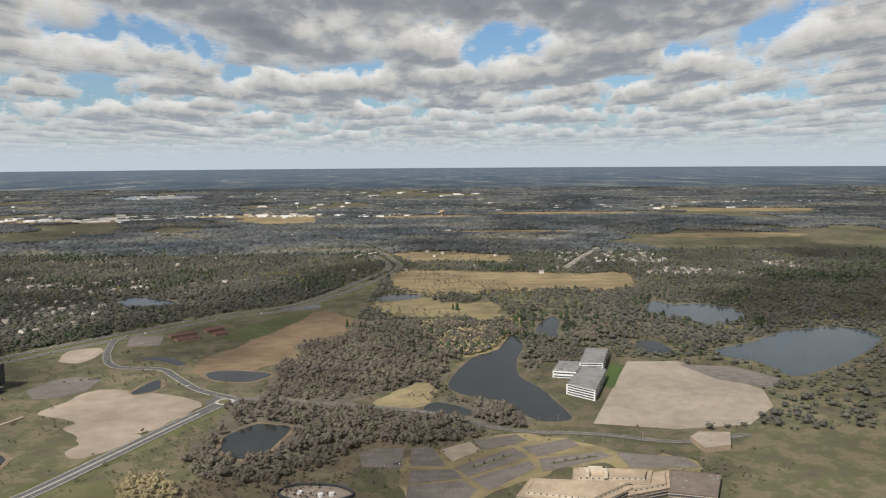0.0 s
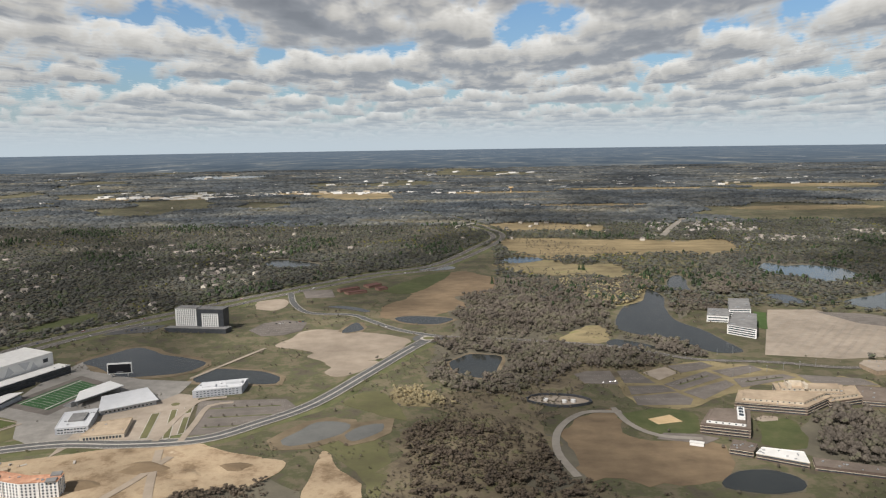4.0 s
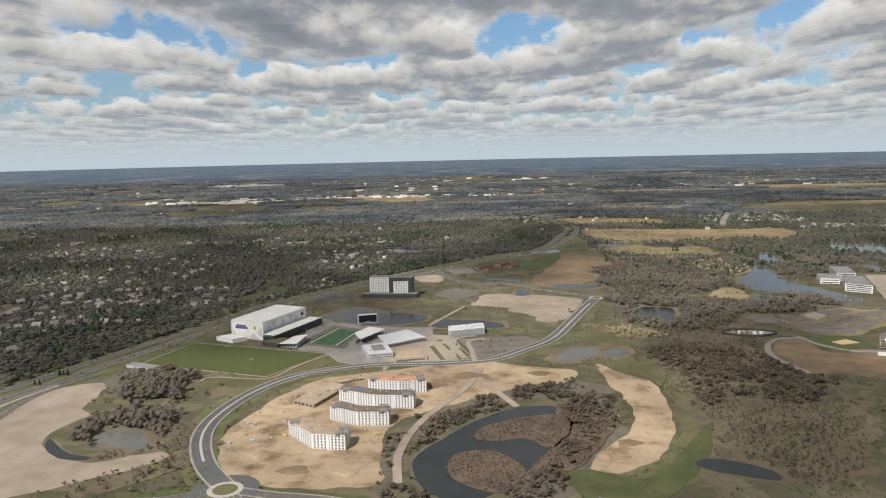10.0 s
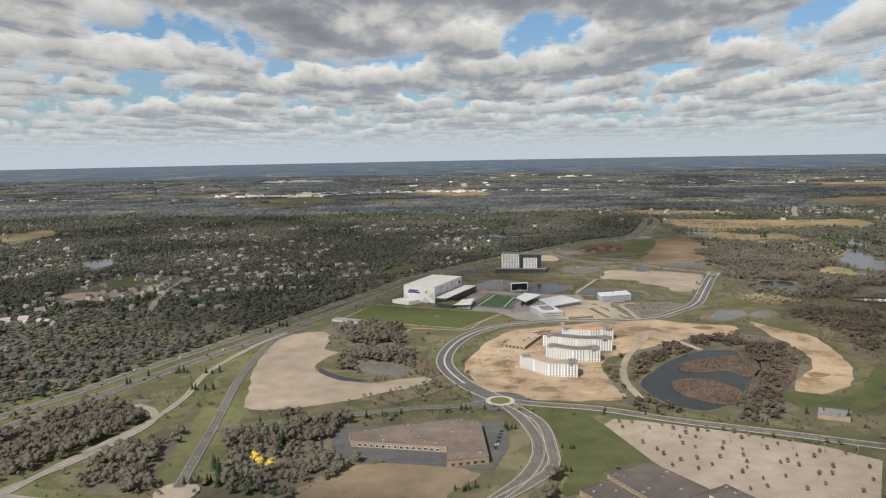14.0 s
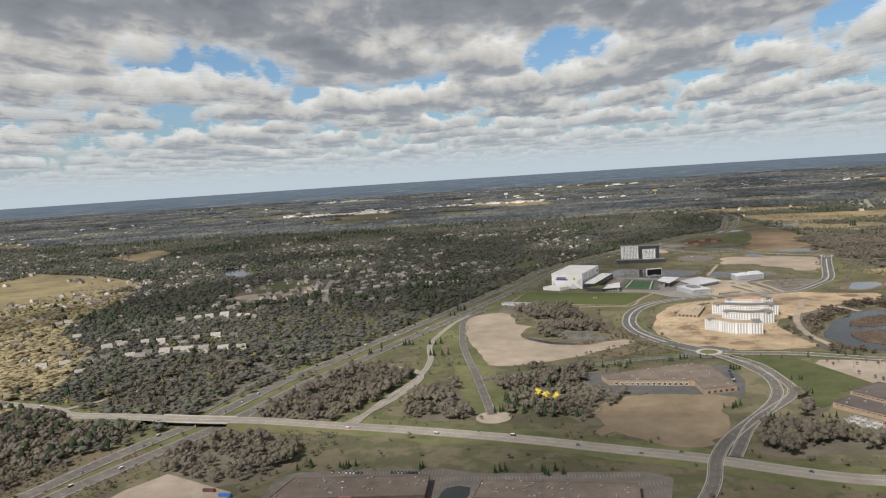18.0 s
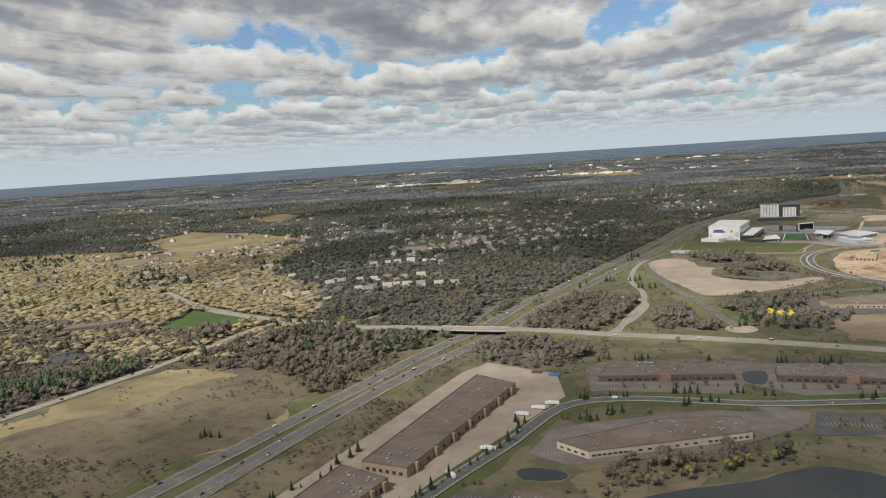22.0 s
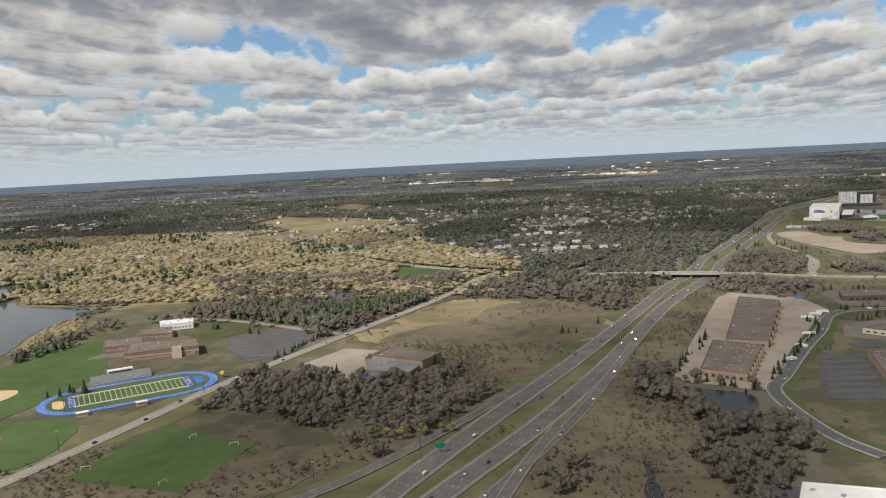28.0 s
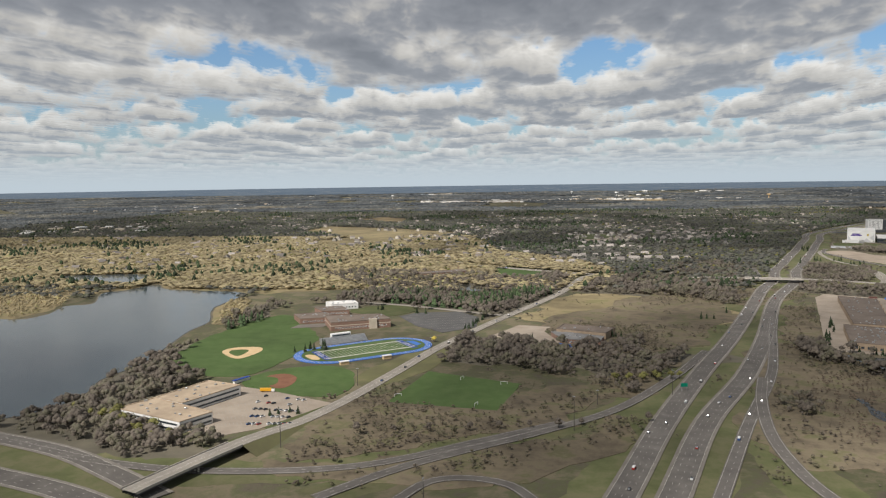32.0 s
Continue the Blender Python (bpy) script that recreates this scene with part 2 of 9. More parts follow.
GROUND = material("ground_grass", [(0.28, (0.049, 0.044, 0.033)), (0.40, (0.091, 0.079, 0.055)), (0.48, (0.085, 0.089, 0.044)), (0.56, (0.145, 0.121, 0.081)), (0.64, (0.112, 0.107, 0.060)), (0.75, (0.218, 0.178, 0.122))],
                  scale=0.045, detail=12, patch=0.45, patch_scale=0.006, bump=0.6, bump_scale=0.5)
LAWN = material("mown_grass", [(0.3, (0.058, 0.072, 0.027)), (0.5, (0.078, 0.090, 0.036)), (0.7, (0.111, 0.104, 0.052))], scale=0.09, detail=8, patch=0.25, patch_scale=0.02)
SPORT = material("sports_turf", [(0.3, (0.051, 0.086, 0.023)), (0.5, (0.064, 0.105, 0.031)), (0.7, (0.082, 0.120, 0.041))], scale=0.12, detail=8, patch=0.2, patch_scale=0.025)
PRACTICE = material("practice_turf", two((0.068, 0.085, 0.026), (0.09, 0.102, 0.036)), scale=0.25, patch=0.12, patch_scale=0.05)
SOIL = material("ploughed_soil", [(0.3, (0.13, 0.095, 0.06)), (0.5, (0.185, 0.135, 0.085)), (0.75, (0.25, 0.185, 0.115))], scale=0.05, detail=9, patch=0.3, patch_scale=0.012, stretch=(1, 1.6, 1))
DRY = material("dry_grass", [(0.3, (0.15, 0.115, 0.065)), (0.5, (0.23, 0.18, 0.10)), (0.7, (0.31, 0.245, 0.14))], scale=0.025, detail=10, patch=0.35, patch_scale=0.01, stretch=(1, 2.2, 1))
MEADOW = material("winter_meadow", [(0.3, (0.130, 0.104, 0.062)), (0.44, (0.189, 0.156, 0.088)), (0.54, (0.247, 0.202, 0.114)), (0.64, (0.176, 0.166, 0.075)), (0.75, (0.325, 0.260, 0.150))], scale=0.03, detail=12, patch=0.4, patch_scale=0.012, stretch=(1, 1.6, 1))
FALLOW = material("fallow_field", [(0.3, (0.150, 0.116, 0.078)), (0.5, (0.205, 0.162, 0.110)), (0.7, (0.265, 0.212, 0.148))], scale=0.05, detail=10, patch=0.28, patch_scale=0.015)
GRAVEL = material("graded_gravel", [(0.3, (0.25, 0.205, 0.16)), (0.5, (0.30, 0.25, 0.198)), (0.7, (0.35, 0.295, 0.235))], scale=0.06, detail=10, patch=0.2, patch_scale=0.015)
DIRT = material("bare_dirt", [(0.30, (0.115, 0.082, 0.052)), (0.40, (0.22, 0.158, 0.098)), (0.47, (0.33, 0.25, 0.165)), (0.56, (0.39, 0.305, 0.205)), (0.63, (0.29, 0.21, 0.135)), (0.72, (0.47, 0.385, 0.275))], scale=0.045, detail=13, patch=0.3, patch_scale=0.02, bump=0.7, bump_scale=0.4)
ROUGH = material("rough_grass", [(0.3, (0.097, 0.089, 0.049)), (0.55, (0.121, 0.119, 0.055)), (0.75, (0.165, 0.139, 0.082))], scale=0.06, detail=9, patch=0.3, patch_scale=0.02)
VERGE = material("verge_grass", [(0.3, (0.070, 0.081, 0.033)), (0.45, (0.099, 0.109, 0.046)), (0.58, (0.136, 0.129, 0.068)), (0.66, (0.107, 0.111, 0.050)), (0.8, (0.199, 0.168, 0.107))], scale=0.07, detail=11, patch=0.35, patch_scale=0.018)
LOT = material("worn_asphalt", [(0.3, (0.12, 0.105, 0.095)), (0.5, (0.155, 0.138, 0.124)), (0.72, (0.21, 0.185, 0.162))], scale=0.10, detail=9, patch=0.22, patch_scale=0.02)
LOT_DARK = material("dark_asphalt", two((0.075, 0.075, 0.078), (0.11, 0.108, 0.105)), scale=0.15, detail=9, patch=0.2, patch_scale=0.03)
LOT_PALE = material("pale_concrete_yard", two((0.27, 0.225, 0.18), (0.35, 0.30, 0.245)), scale=0.10, detail=9, patch=0.2, patch_scale=0.02)
ROAD = material("road_asphalt", [(0.3, (0.098, 0.090, 0.083)), (0.5, (0.125, 0.115, 0.105)), (0.7, (0.165, 0.152, 0.138))], scale=0.12, detail=8, patch=0.22, patch_scale=0.012)
SHOULDER = material("pale_shoulder", two((0.165, 0.150, 0.132), (0.235, 0.215, 0.188)), scale=0.15, detail=8, patch=0.2, patch_scale=0.02)
ROAD_NEW = material("new_asphalt", two((0.085, 0.088, 0.088), (0.12, 0.12, 0.118)), scale=0.12, detail=8, patch=0.12, patch_scale=0.02)
CONCRETE_ROAD = material("concrete_road", two((0.22, 0.20, 0.175), (0.29, 0.265, 0.23)), scale=0.1, detail=8, patch=0.15, patch_scale=0.02)
KERB = material("kerb_concrete", two((0.36, 0.335, 0.3), (0.47, 0.44, 0.4)), scale=0.4)
PAINT = material("road_paint", two((0.50, 0.48, 0.44), (0.64, 0.62, 0.57)), scale=0.6)
FADED = material("faded_paint", two((0.26, 0.24, 0.215), (0.36, 0.34, 0.30)), scale=0.5)
WATER = material("lake_water", two((0.05, 0.068, 0.078), (0.068, 0.088, 0.098)), scale=0.02, rough=0.13, bump=0.05, bump_scale=0.9, spec=0.6)
POND = material("pond_water", two((0.024, 0.028, 0.028), (0.036, 0.04, 0.038)), scale=0.03, rough=0.14, bump=0.06, bump_scale=0.8, spec=0.5)
MURKY = material("shallow_muddy_water", two((0.125, 0.125, 0.115), (0.17, 0.168, 0.152)), scale=0.05, rough=0.12, bump=0.04, bump_scale=0.6, spec=0.55)
PAVING = material("pale_paving", [(0.3, (0.21, 0.20, 0.185)), (0.5, (0.265, 0.25, 0.23)), (0.7, (0.325, 0.305, 0.28))], scale=0.12, detail=9, patch=0.22, patch_scale=0.04)
BANK = material("earth_bank", [(0.3, (0.115, 0.09, 0.058)), (0.5, (0.165, 0.13, 0.085)), (0.7, (0.225, 0.178, 0.12))], scale=0.06, detail=10, patch=0.35, patch_scale=0.025)
FACET = material("pale_grey_facet", two((0.52, 0.53, 0.55), (0.6, 0.61, 0.63)), scale=0.15, rough=0.5)
STADIUM = material("artificial_turf", two((0.032, 0.092, 0.034), (0.048, 0.12, 0.044)), scale=0.3, patch=0.1, patch_scale=0.05)
SCREEN = material("black_screen", two((0.006, 0.007, 0.01), (0.012, 0.013, 0.018)), scale=0.3, rough=0.7)
REED = material("reed_bed", [(0.3, (0.085, 0.062, 0.048)), (0.5, (0.118, 0.088, 0.066)), (0.7, (0.158, 0.120, 0.088))], scale=0.18, detail=8, patch=0.25, patch_scale=0.05)
DARK_TWIGS = material("willow_twigs", [(0.3, (0.088, 0.070, 0.056)), (0.45, (0.125, 0.099, 0.077)), (0.6, (0.152, 0.124, 0.090)), (0.74, (0.190, 0.155, 0.112))], scale=0.08, detail=4, island=0.12, patch=0.3, patch_scale=0.025, through=0.3)
SCRUB = material("brown_scrub", [(0.3, (0.131, 0.111, 0.089)), (0.45, (0.175, 0.148, 0.118)), (0.56, (0.160, 0.153, 0.096)), (0.7, (0.228, 0.193, 0.153))], scale=0.06, detail=4, island=0.1, patch=0.3, patch_scale=0.02, through=0.4)
# budding tan, lightened so that the colour carries the sunlight
SUNLIT_TAN = material("tan_budding_twigs", [(0.3, (0.291, 0.246, 0.160)), (0.45, (0.398, 0.342, 0.215)), (0.58, (0.485, 0.415, 0.260)), (0.72, (0.378, 0.382, 0.172))], scale=0.08, detail=4, island=0.1, patch=0.25, patch_scale=0.02, through=0.4)
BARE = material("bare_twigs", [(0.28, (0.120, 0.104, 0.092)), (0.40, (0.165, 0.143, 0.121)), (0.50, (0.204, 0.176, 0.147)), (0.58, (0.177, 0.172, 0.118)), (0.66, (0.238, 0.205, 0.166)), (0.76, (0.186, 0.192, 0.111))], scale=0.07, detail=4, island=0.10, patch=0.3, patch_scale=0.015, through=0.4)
# BARE greyed and cooled for distance; some haze is in the colour
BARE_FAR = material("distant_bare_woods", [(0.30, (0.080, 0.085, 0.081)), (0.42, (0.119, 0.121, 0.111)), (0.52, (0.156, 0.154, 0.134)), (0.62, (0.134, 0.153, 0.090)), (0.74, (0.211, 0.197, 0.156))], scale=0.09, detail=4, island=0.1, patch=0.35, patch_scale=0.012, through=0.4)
# blue distance haze tinted into the darker stops
HAZY_WOODS = material("far_forest", [(0.32, (0.056, 0.068, 0.081)), (0.46, (0.095, 0.107, 0.117)), (0.56, (0.143, 0.148, 0.140)), (0.66, (0.224, 0.205, 0.152)), (0.76, (0.336, 0.296, 0.207))], scale=0.0045, detail=9, island=0.2, patch=0.45, patch_scale=0.012, stretch=(0.5, 1, 1), through=0.3)
FLOOR = material("woodland_floor", [(0.3, (0.086, 0.078, 0.060)), (0.5, (0.124, 0.112, 0.084)), (0.7, (0.160, 0.144, 0.105))], scale=0.05, detail=9, patch=0.3, patch_scale=0.02)
BRUSH_FLOOR = material("dead_weeds", [(0.3, (0.074, 0.060, 0.042)), (0.42, (0.115, 0.094, 0.064)), (0.52, (0.158, 0.130, 0.087)), (0.60, (0.112, 0.108, 0.054)), (0.74, (0.205, 0.168, 0.114))], scale=0.07, detail=12, patch=0.35, patch_scale=0.02)
BUDS = material("budding_leaves", two((0.16, 0.165, 0.055), (0.24, 0.22, 0.08)), scale=0.1, island=0.3, vary=0.2, through=0.2)
YELLOW = material("yellow_blossom", two((0.42, 0.33, 0.06), (0.55, 0.44, 0.10)), scale=0.3, island=0.25)
PINE = material("evergreen_needles", two((0.022, 0.038, 0.016), (0.045, 0.068, 0.03)), scale=0.4, island=0.4, vary=0.25)
BARK = material("bark", two((0.07, 0.055, 0.045), (0.13, 0.105, 0.085)), scale=2.0, stretch=(1, 1, 0.3))
WHITE = material("white_panel", two((0.72, 0.72, 0.71), (0.8, 0.8, 0.79)), scale=0.15, rough=0.55, patch=0.08, patch_scale=0.05)
WHITE_ROOF = material("white_roof_membrane", two((0.66, 0.65, 0.63), (0.76, 0.75, 0.73)), scale=0.2, rough=0.6, patch=0.08, patch_scale=0.06)
GREY_PANEL = material("grey_panel", two((0.36, 0.38, 0.42), (0.46, 0.48, 0.52)), scale=0.2, rough=0.5)
BEIGE = material("beige_precast", two((0.46, 0.40, 0.32), (0.56, 0.50, 0.41)), scale=0.3, patch=0.1, patch_scale=0.06)
TAN = material("tan_masonry", two((0.28, 0.215, 0.155), (0.37, 0.29, 0.21)), scale=0.5, patch=0.12, patch_scale=0.1)
BRICK = material("red_brick", two((0.20, 0.125, 0.098), (0.28, 0.18, 0.14)), scale=0.7, patch=0.12, patch_scale=0.1)
BROWN_BRICK = material("brown_brick", two((0.105, 0.078, 0.066), (0.155, 0.115, 0.098)), scale=0.6, patch=0.15, patch_scale=0.1)
ROOF = material("brown_gravel_roof", [(0.3, (0.13, 0.105, 0.088)), (0.5, (0.165, 0.135, 0.112)), (0.7, (0.21, 0.17, 0.142))], scale=0.15, detail=8, patch=0.2, patch_scale=0.04)
DARK_ROOF = material("dark_brown_roof", [(0.3, (0.085, 0.072, 0.068)), (0.5, (0.108, 0.092, 0.086)), (0.7, (0.140, 0.118, 0.108))], scale=0.15, detail=8, patch=0.2, patch_scale=0.04)
ROOF_GREY = material("grey_roof", two((0.17, 0.17, 0.17), (0.25, 0.245, 0.24)), scale=0.2, detail=8, patch=0.15, patch_scale=0.06)
ROOF_TAN = material("tan_roof_deck", two((0.33, 0.26, 0.19), (0.43, 0.345, 0.25)), scale=0.2, detail=8, patch=0.2, patch_scale=0.06)
SHINGLE = material("asphalt_shingles", two((0.17, 0.155, 0.145), (0.29, 0.265, 0.245)), scale=0.6, vary=0.45)
SIDING = material("house_siding", two((0.355, 0.337, 0.303), (0.503, 0.481, 0.444)), scale=0.4, vary=0.3)
GLASS = material("window_glass", two((0.03, 0.04, 0.05), (0.06, 0.075, 0.09)), scale=0.3, rough=0.12, spec=0.6, vary=0.3)
DARK = material("dark_cladding", two((0.045, 0.05, 0.058), (0.07, 0.075, 0.085)), scale=0.3, rough=0.45)
METAL = material("galvanised_steel", two((0.36, 0.37, 0.38), (0.46, 0.47, 0.48)), scale=0.6, rough=0.45, metal=0.6)
POLE = material("dark_pole", two((0.06, 0.055, 0.05), (0.1, 0.09, 0.08)), scale=1.0)
BLUE = material("blue_track", two((0.045, 0.13, 0.42), (0.06, 0.17, 0.50)), scale=0.4, patch=0.12, patch_scale=0.08)
NAVY = material("navy_paint", two((0.02, 0.05, 0.22), (0.03, 0.07, 0.27)), scale=0.4)
PURPLE = material("purple_sign", two((0.10, 0.07, 0.25), (0.14, 0.10, 0.32)), scale=0.5)
RED_ROOF = material("dark_red_roof", two((0.115, 0.058, 0.05), (0.16, 0.08, 0.068)), scale=0.4)
ORANGE = material("orange_decking", two((0.40, 0.20, 0.125), (0.52, 0.31, 0.21)), scale=0.4, patch=0.25, patch_scale=0.2)
TARP = material("blue_tarpaulin", two((0.05, 0.14, 0.45), (0.08, 0.2, 0.55)), scale=0.5)
PINK = material("faded_red_court", two((0.38, 0.2, 0.2), (0.46, 0.26, 0.25)), scale=0.2)
SAND = material("infield_sand", two((0.50, 0.36, 0.2), (0.6, 0.45, 0.27)), scale=0.2)
RED_DIRT = material("red_infield", two((0.16, 0.075, 0.045), (0.22, 0.105, 0.065)), scale=0.2)
GREEN_SIGN = material("green_sign", two((0.0, 0.2, 0.13), (0.0, 0.26, 0.17)), scale=0.5, rough=0.5)
SCHOOL_BUS = material("bus_yellow", two((0.6, 0.3, 0.02), (0.7, 0.36, 0.03)), scale=0.5, rough=0.4)
RUBBER = material("tyre_rubber", two((0.015, 0.015, 0.015), (0.03, 0.03, 0.03)), scale=2.0)
CARS = [material("car_paint_" + n, two(c, tuple(v * 1.15 for v in c)), scale=0.8, rough=0.3, spec=0.5)
        for n, c in (("white", (0.7, 0.7, 0.7)), ("silver", (0.4, 0.41, 0.42)), ("black", (0.02, 0.02, 0.022)), ("grey", (0.12, 0.125, 0.13)),
                     ("red", (0.3, 0.03, 0.025)), ("blue", (0.04, 0.08, 0.2)))]

# ---- builders ----


def link(name, verts, faces, mat, parent=None, label="", smooth=False):
    me = bpy.data.meshes.new(name)
    me.from_pydata([tuple(v) for v in verts], [], [tuple(f) for f in faces])
    me.materials.append(mat)
    ob = new(name, me)
    ob.parent = parent
    if label:
        ob["label"] = label
    return ob


def part(name, bm, mat, parent=None, label=""):
    me = bpy.data.meshes.new(name)
    bm.to_mesh(me)
    bm.free()
    me.materials.append(mat)
    ob = new(name, me)
    ob.parent = parent
    if label:
        ob["label"] = label
    return ob


def share(ob, m, parent=None):
    """Another object on the same mesh."""
    o = new(ob.name.split(".")[0], ob.data)
    o.parent = parent
    o.matrix_local = m
    return o


def thing(name, place, label, category, group=""):
    return tagged(new(name), label, category, group), Vector(place)


def smooth_line(points, closed, step):
    """A gliding line through the points."""
    p = [np.array(q, float) for q in points]
    n, out = len(p), []
    for i in range(n if closed else n - 1):
        a = p[i - 1] if closed or i else 2 * p[0] - p[1]
        b, c = p[i], p[(i + 1) % n]
        d = p[(i + 2) % n] if closed or i + 2 < n else 2 * p[-1] - p[-2]
        k = max(2, int(np.linalg.norm(c - b) / step))
        for j in range(k):
            t = j / k
            out.append(0.5 * (2 * b + (c - a) * t + (2 * a - 5 * b + 4 * c - d) * t * t + (3 * b - a - 3 * c + d) * t ** 3))
    if not closed:
        out.append(p[-1])
    return np.array(out)


def area2(p):
    p = np.asarray(p, float)
    return float(np.sum(p[:, 0] * np.roll(p[:, 1], -1) - p[:, 1] * np.roll(p[:, 0], -1))) / 2


def sheet(name, outline, z, mat, parent=None, skirt=0.25, step=6.0, curved=True, wobble=0.0):
    """A flat piece of ground with an edge that goes down into the ground."""
    p = smooth_line(outline, True, step) if curved else np.array(outline, float)
    if area2(p) < 0:
        p = p[::-1]
    if wobble:
        for i, q in enumerate(p):
            v = noise.noise_vector(Vector((q[0] * 0.09, q[1] * 0.09, 2.0)))
            p[i] += np.array([v.x, v.y]) * wobble
            if wobble > 4:
                v = noise.noise_vector(Vector((q[0] * 0.022, q[1] * 0.022, 7.0)))
                p[i] += np.array([v.x, v.y]) * wobble * 2.4
    n = len(p)
    bm = bmesh.new()
    top = [bm.verts.new((q[0], q[1], z)) for q in p]
    low_ring = [bm.verts.new((q[0], q[1], z - skirt)) for q in p]
    edges = [bm.edges.new((top[i], top[(i + 1) % n])) for i in range(n)]
    bmesh.ops.triangle_fill(bm, use_beauty=True, use_dissolve=False, edges=edges, normal=(0, 0, 1))
    for i in range(n):
        j = (i + 1) % n
        bm.faces.new((top[j], top[i], low_ring[i], low_ring[j]))
    return part(name, bm, mat, parent)


def ribbon_mesh(line, left, right, z, skirt=0.2):
    line = np.asarray(line, float)
    d = np.gradient(line, axis=0)
    d /= np.linalg.norm(d, axis=1)[:, None] + 1e-9
    nrm = np.stack([-d[:, 1], d[:, 0]], 1)
    zz = np.broadcast_to(np.asarray(z, float), (len(line),))
    a, b = line + nrm * left, line + nrm * right
    verts, faces = [], []
    for i in range(len(line)):
        verts += [(a[i][0], a[i][1], zz[i] - skirt), (a[i][0], a[i][1], zz[i]), (b[i][0], b[i][1], zz[i]), (b[i][0], b[i][1], zz[i] - skirt)]
    for i in range(len(line) - 1):
        k = 4 * i
        for s in range(3):
            faces.append((k + s, k + 4 + s, k + 5 + s, k + 1 + s))
    return verts, faces


def ribbon(name, line, left, right, z, mat, parent=None, skirt=0.2):
    v, f = ribbon_mesh(line, left, right, z, skirt)
    return link(name, v, f, mat, parent)


def joined(name, pieces, mat, parent=None):
    """Many ribbons or boxes as one mesh."""
    verts, faces = [], []
    for v, f in pieces:
        k = len(verts)
        verts += v
        faces += [tuple(i + k for i in q) for q in f]
    return link(name, verts, faces, mat, parent)


def dashes(line, offset, width, z, on, off):
    """Painted dashes along a line."""
    line = np.asarray(line, float)
    seg = np.linalg.norm(np.diff(line, axis=0), axis=1)
    at = np.concatenate([[0], np.cumsum(seg)])
    out, s = [], 0.0
    while s + on < at[-1]:
        q = [np.array([np.interp(u, at, line[:, 0]), np.interp(u, at, line[:, 1])]) for u in (s, s + on)]
        d = (q[1] - q[0]) / (np.linalg.norm(q[1] - q[0]) + 1e-9)
        w = np.array([-d[1], d[0]])
        c = [q[0] + w * (offset - width / 2), q[1] + w * (offset - width / 2), q[1] + w * (offset + width / 2), q[0] + w * (offset + width / 2)]
        out.append(([(*p, z) for p in c], [(0, 1, 2, 3)]))
        s += on + off
    return out


def box_bm(x0, y0, z0, x1, y1, z1, bevel=0.0):
    bm = bmesh.new()
    bmesh.ops.create_cube(bm, size=1.0)
    bmesh.ops.transform(bm, verts=bm.verts, matrix=Matrix.Translation(((x0 + x1) / 2, (y0 + y1) / 2, (z0 + z1) / 2)) @ Matrix.Diagonal((x1 - x0, y1 - y0, z1 - z0, 1)))
    if bevel:
        bmesh.ops.bevel(bm, geom=bm.edges[:], offset=bevel, segments=1, affect="EDGES")
    return bm


def box_vf(c, s, turn=0.0):
    """Corners and faces of a turned box that stands at c."""
    ca, sa = math.cos(turn), math.sin(turn)
    v = []
    for z in (0, s[2]):
        for x, y in ((-1, -1), (1, -1), (1, 1), (-1, 1)):
            px, py = x * s[0] / 2, y * s[1] / 2
            v.append((c[0] + px * ca - py * sa, c[1] + px * sa + py * ca, c[2] + z))
    return v, [(3, 2, 1, 0), (4, 5, 6, 7), (0, 1, 5, 4), (1, 2, 6, 5), (2, 3, 7, 6), (3, 0, 4, 7)]


def prism_bm(outline, z0, z1, inset=0.0):
    p = np.array(outline, float)
    if area2(p) < 0:
        p = p[::-1]
    bm = bmesh.new()
    lo = [bm.verts.new((*q, z0)) for q in p]
    hi = [bm.verts.new((*q, z1)) for q in p]
    n = len(p)
    for i in range(n):
        j = (i + 1) % n
        bm.faces.new((lo[i], lo[j], hi[j], hi[i]))
    top = bm.faces.new(hi)
    bm.faces.new(lo[::-1])
    if n > 4:
        bmesh.ops.triangulate(bm, faces=[f for f in bm.faces if len(f.verts) > 4])
    bm.normal_update()
    return bm


def shrink(outline, d):
    """The outline moved inwards by d."""
    p = np.array(outline, float)
    if area2(p) < 0:
        p = p[::-1]
    n, out = len(p), []
    for i in range(n):
        a, b, c = p[i - 1], p[i], p[(i + 1) % n]
        u, v = (b - a) / np.linalg.norm(b - a), (c - b) / np.linalg.norm(c - b)
        nu, nv = np.array([-u[1], u[0]]), np.array([-v[1], v[0]])
        k = nu + nv
        out.append(b + k * d / max(0.35, 1 + float(nu @ nv)))
    return np.array(out)


def roof_bm(outline, z, rim=0.35 * M * 2, wide=0.4):
    """A flat roof with a raised parapet along its edge."""
    p = shrink(outline, -0.06)
    q = shrink(outline, wide)
    bm = bmesh.new()
    n = len(p)
    rings = [[bm.verts.new((*c, h)) for c in ring] for ring, h in ((p, z - 0.05), (p, z + rim), (q, z + rim), (q, z + 0.04))]
    for a, b in zip(rings, rings[1:]):
        for i in range(n):
            j = (i + 1) % n
            bm.faces.new((a[i], a[j], b[j], b[i]))
    f = bm.faces.new(rings[3])
    if n > 4:
        bmesh.ops.triangulate(bm, faces=[f])
    bm.normal_update()
    return bm


WINDOW_MESHES = {}


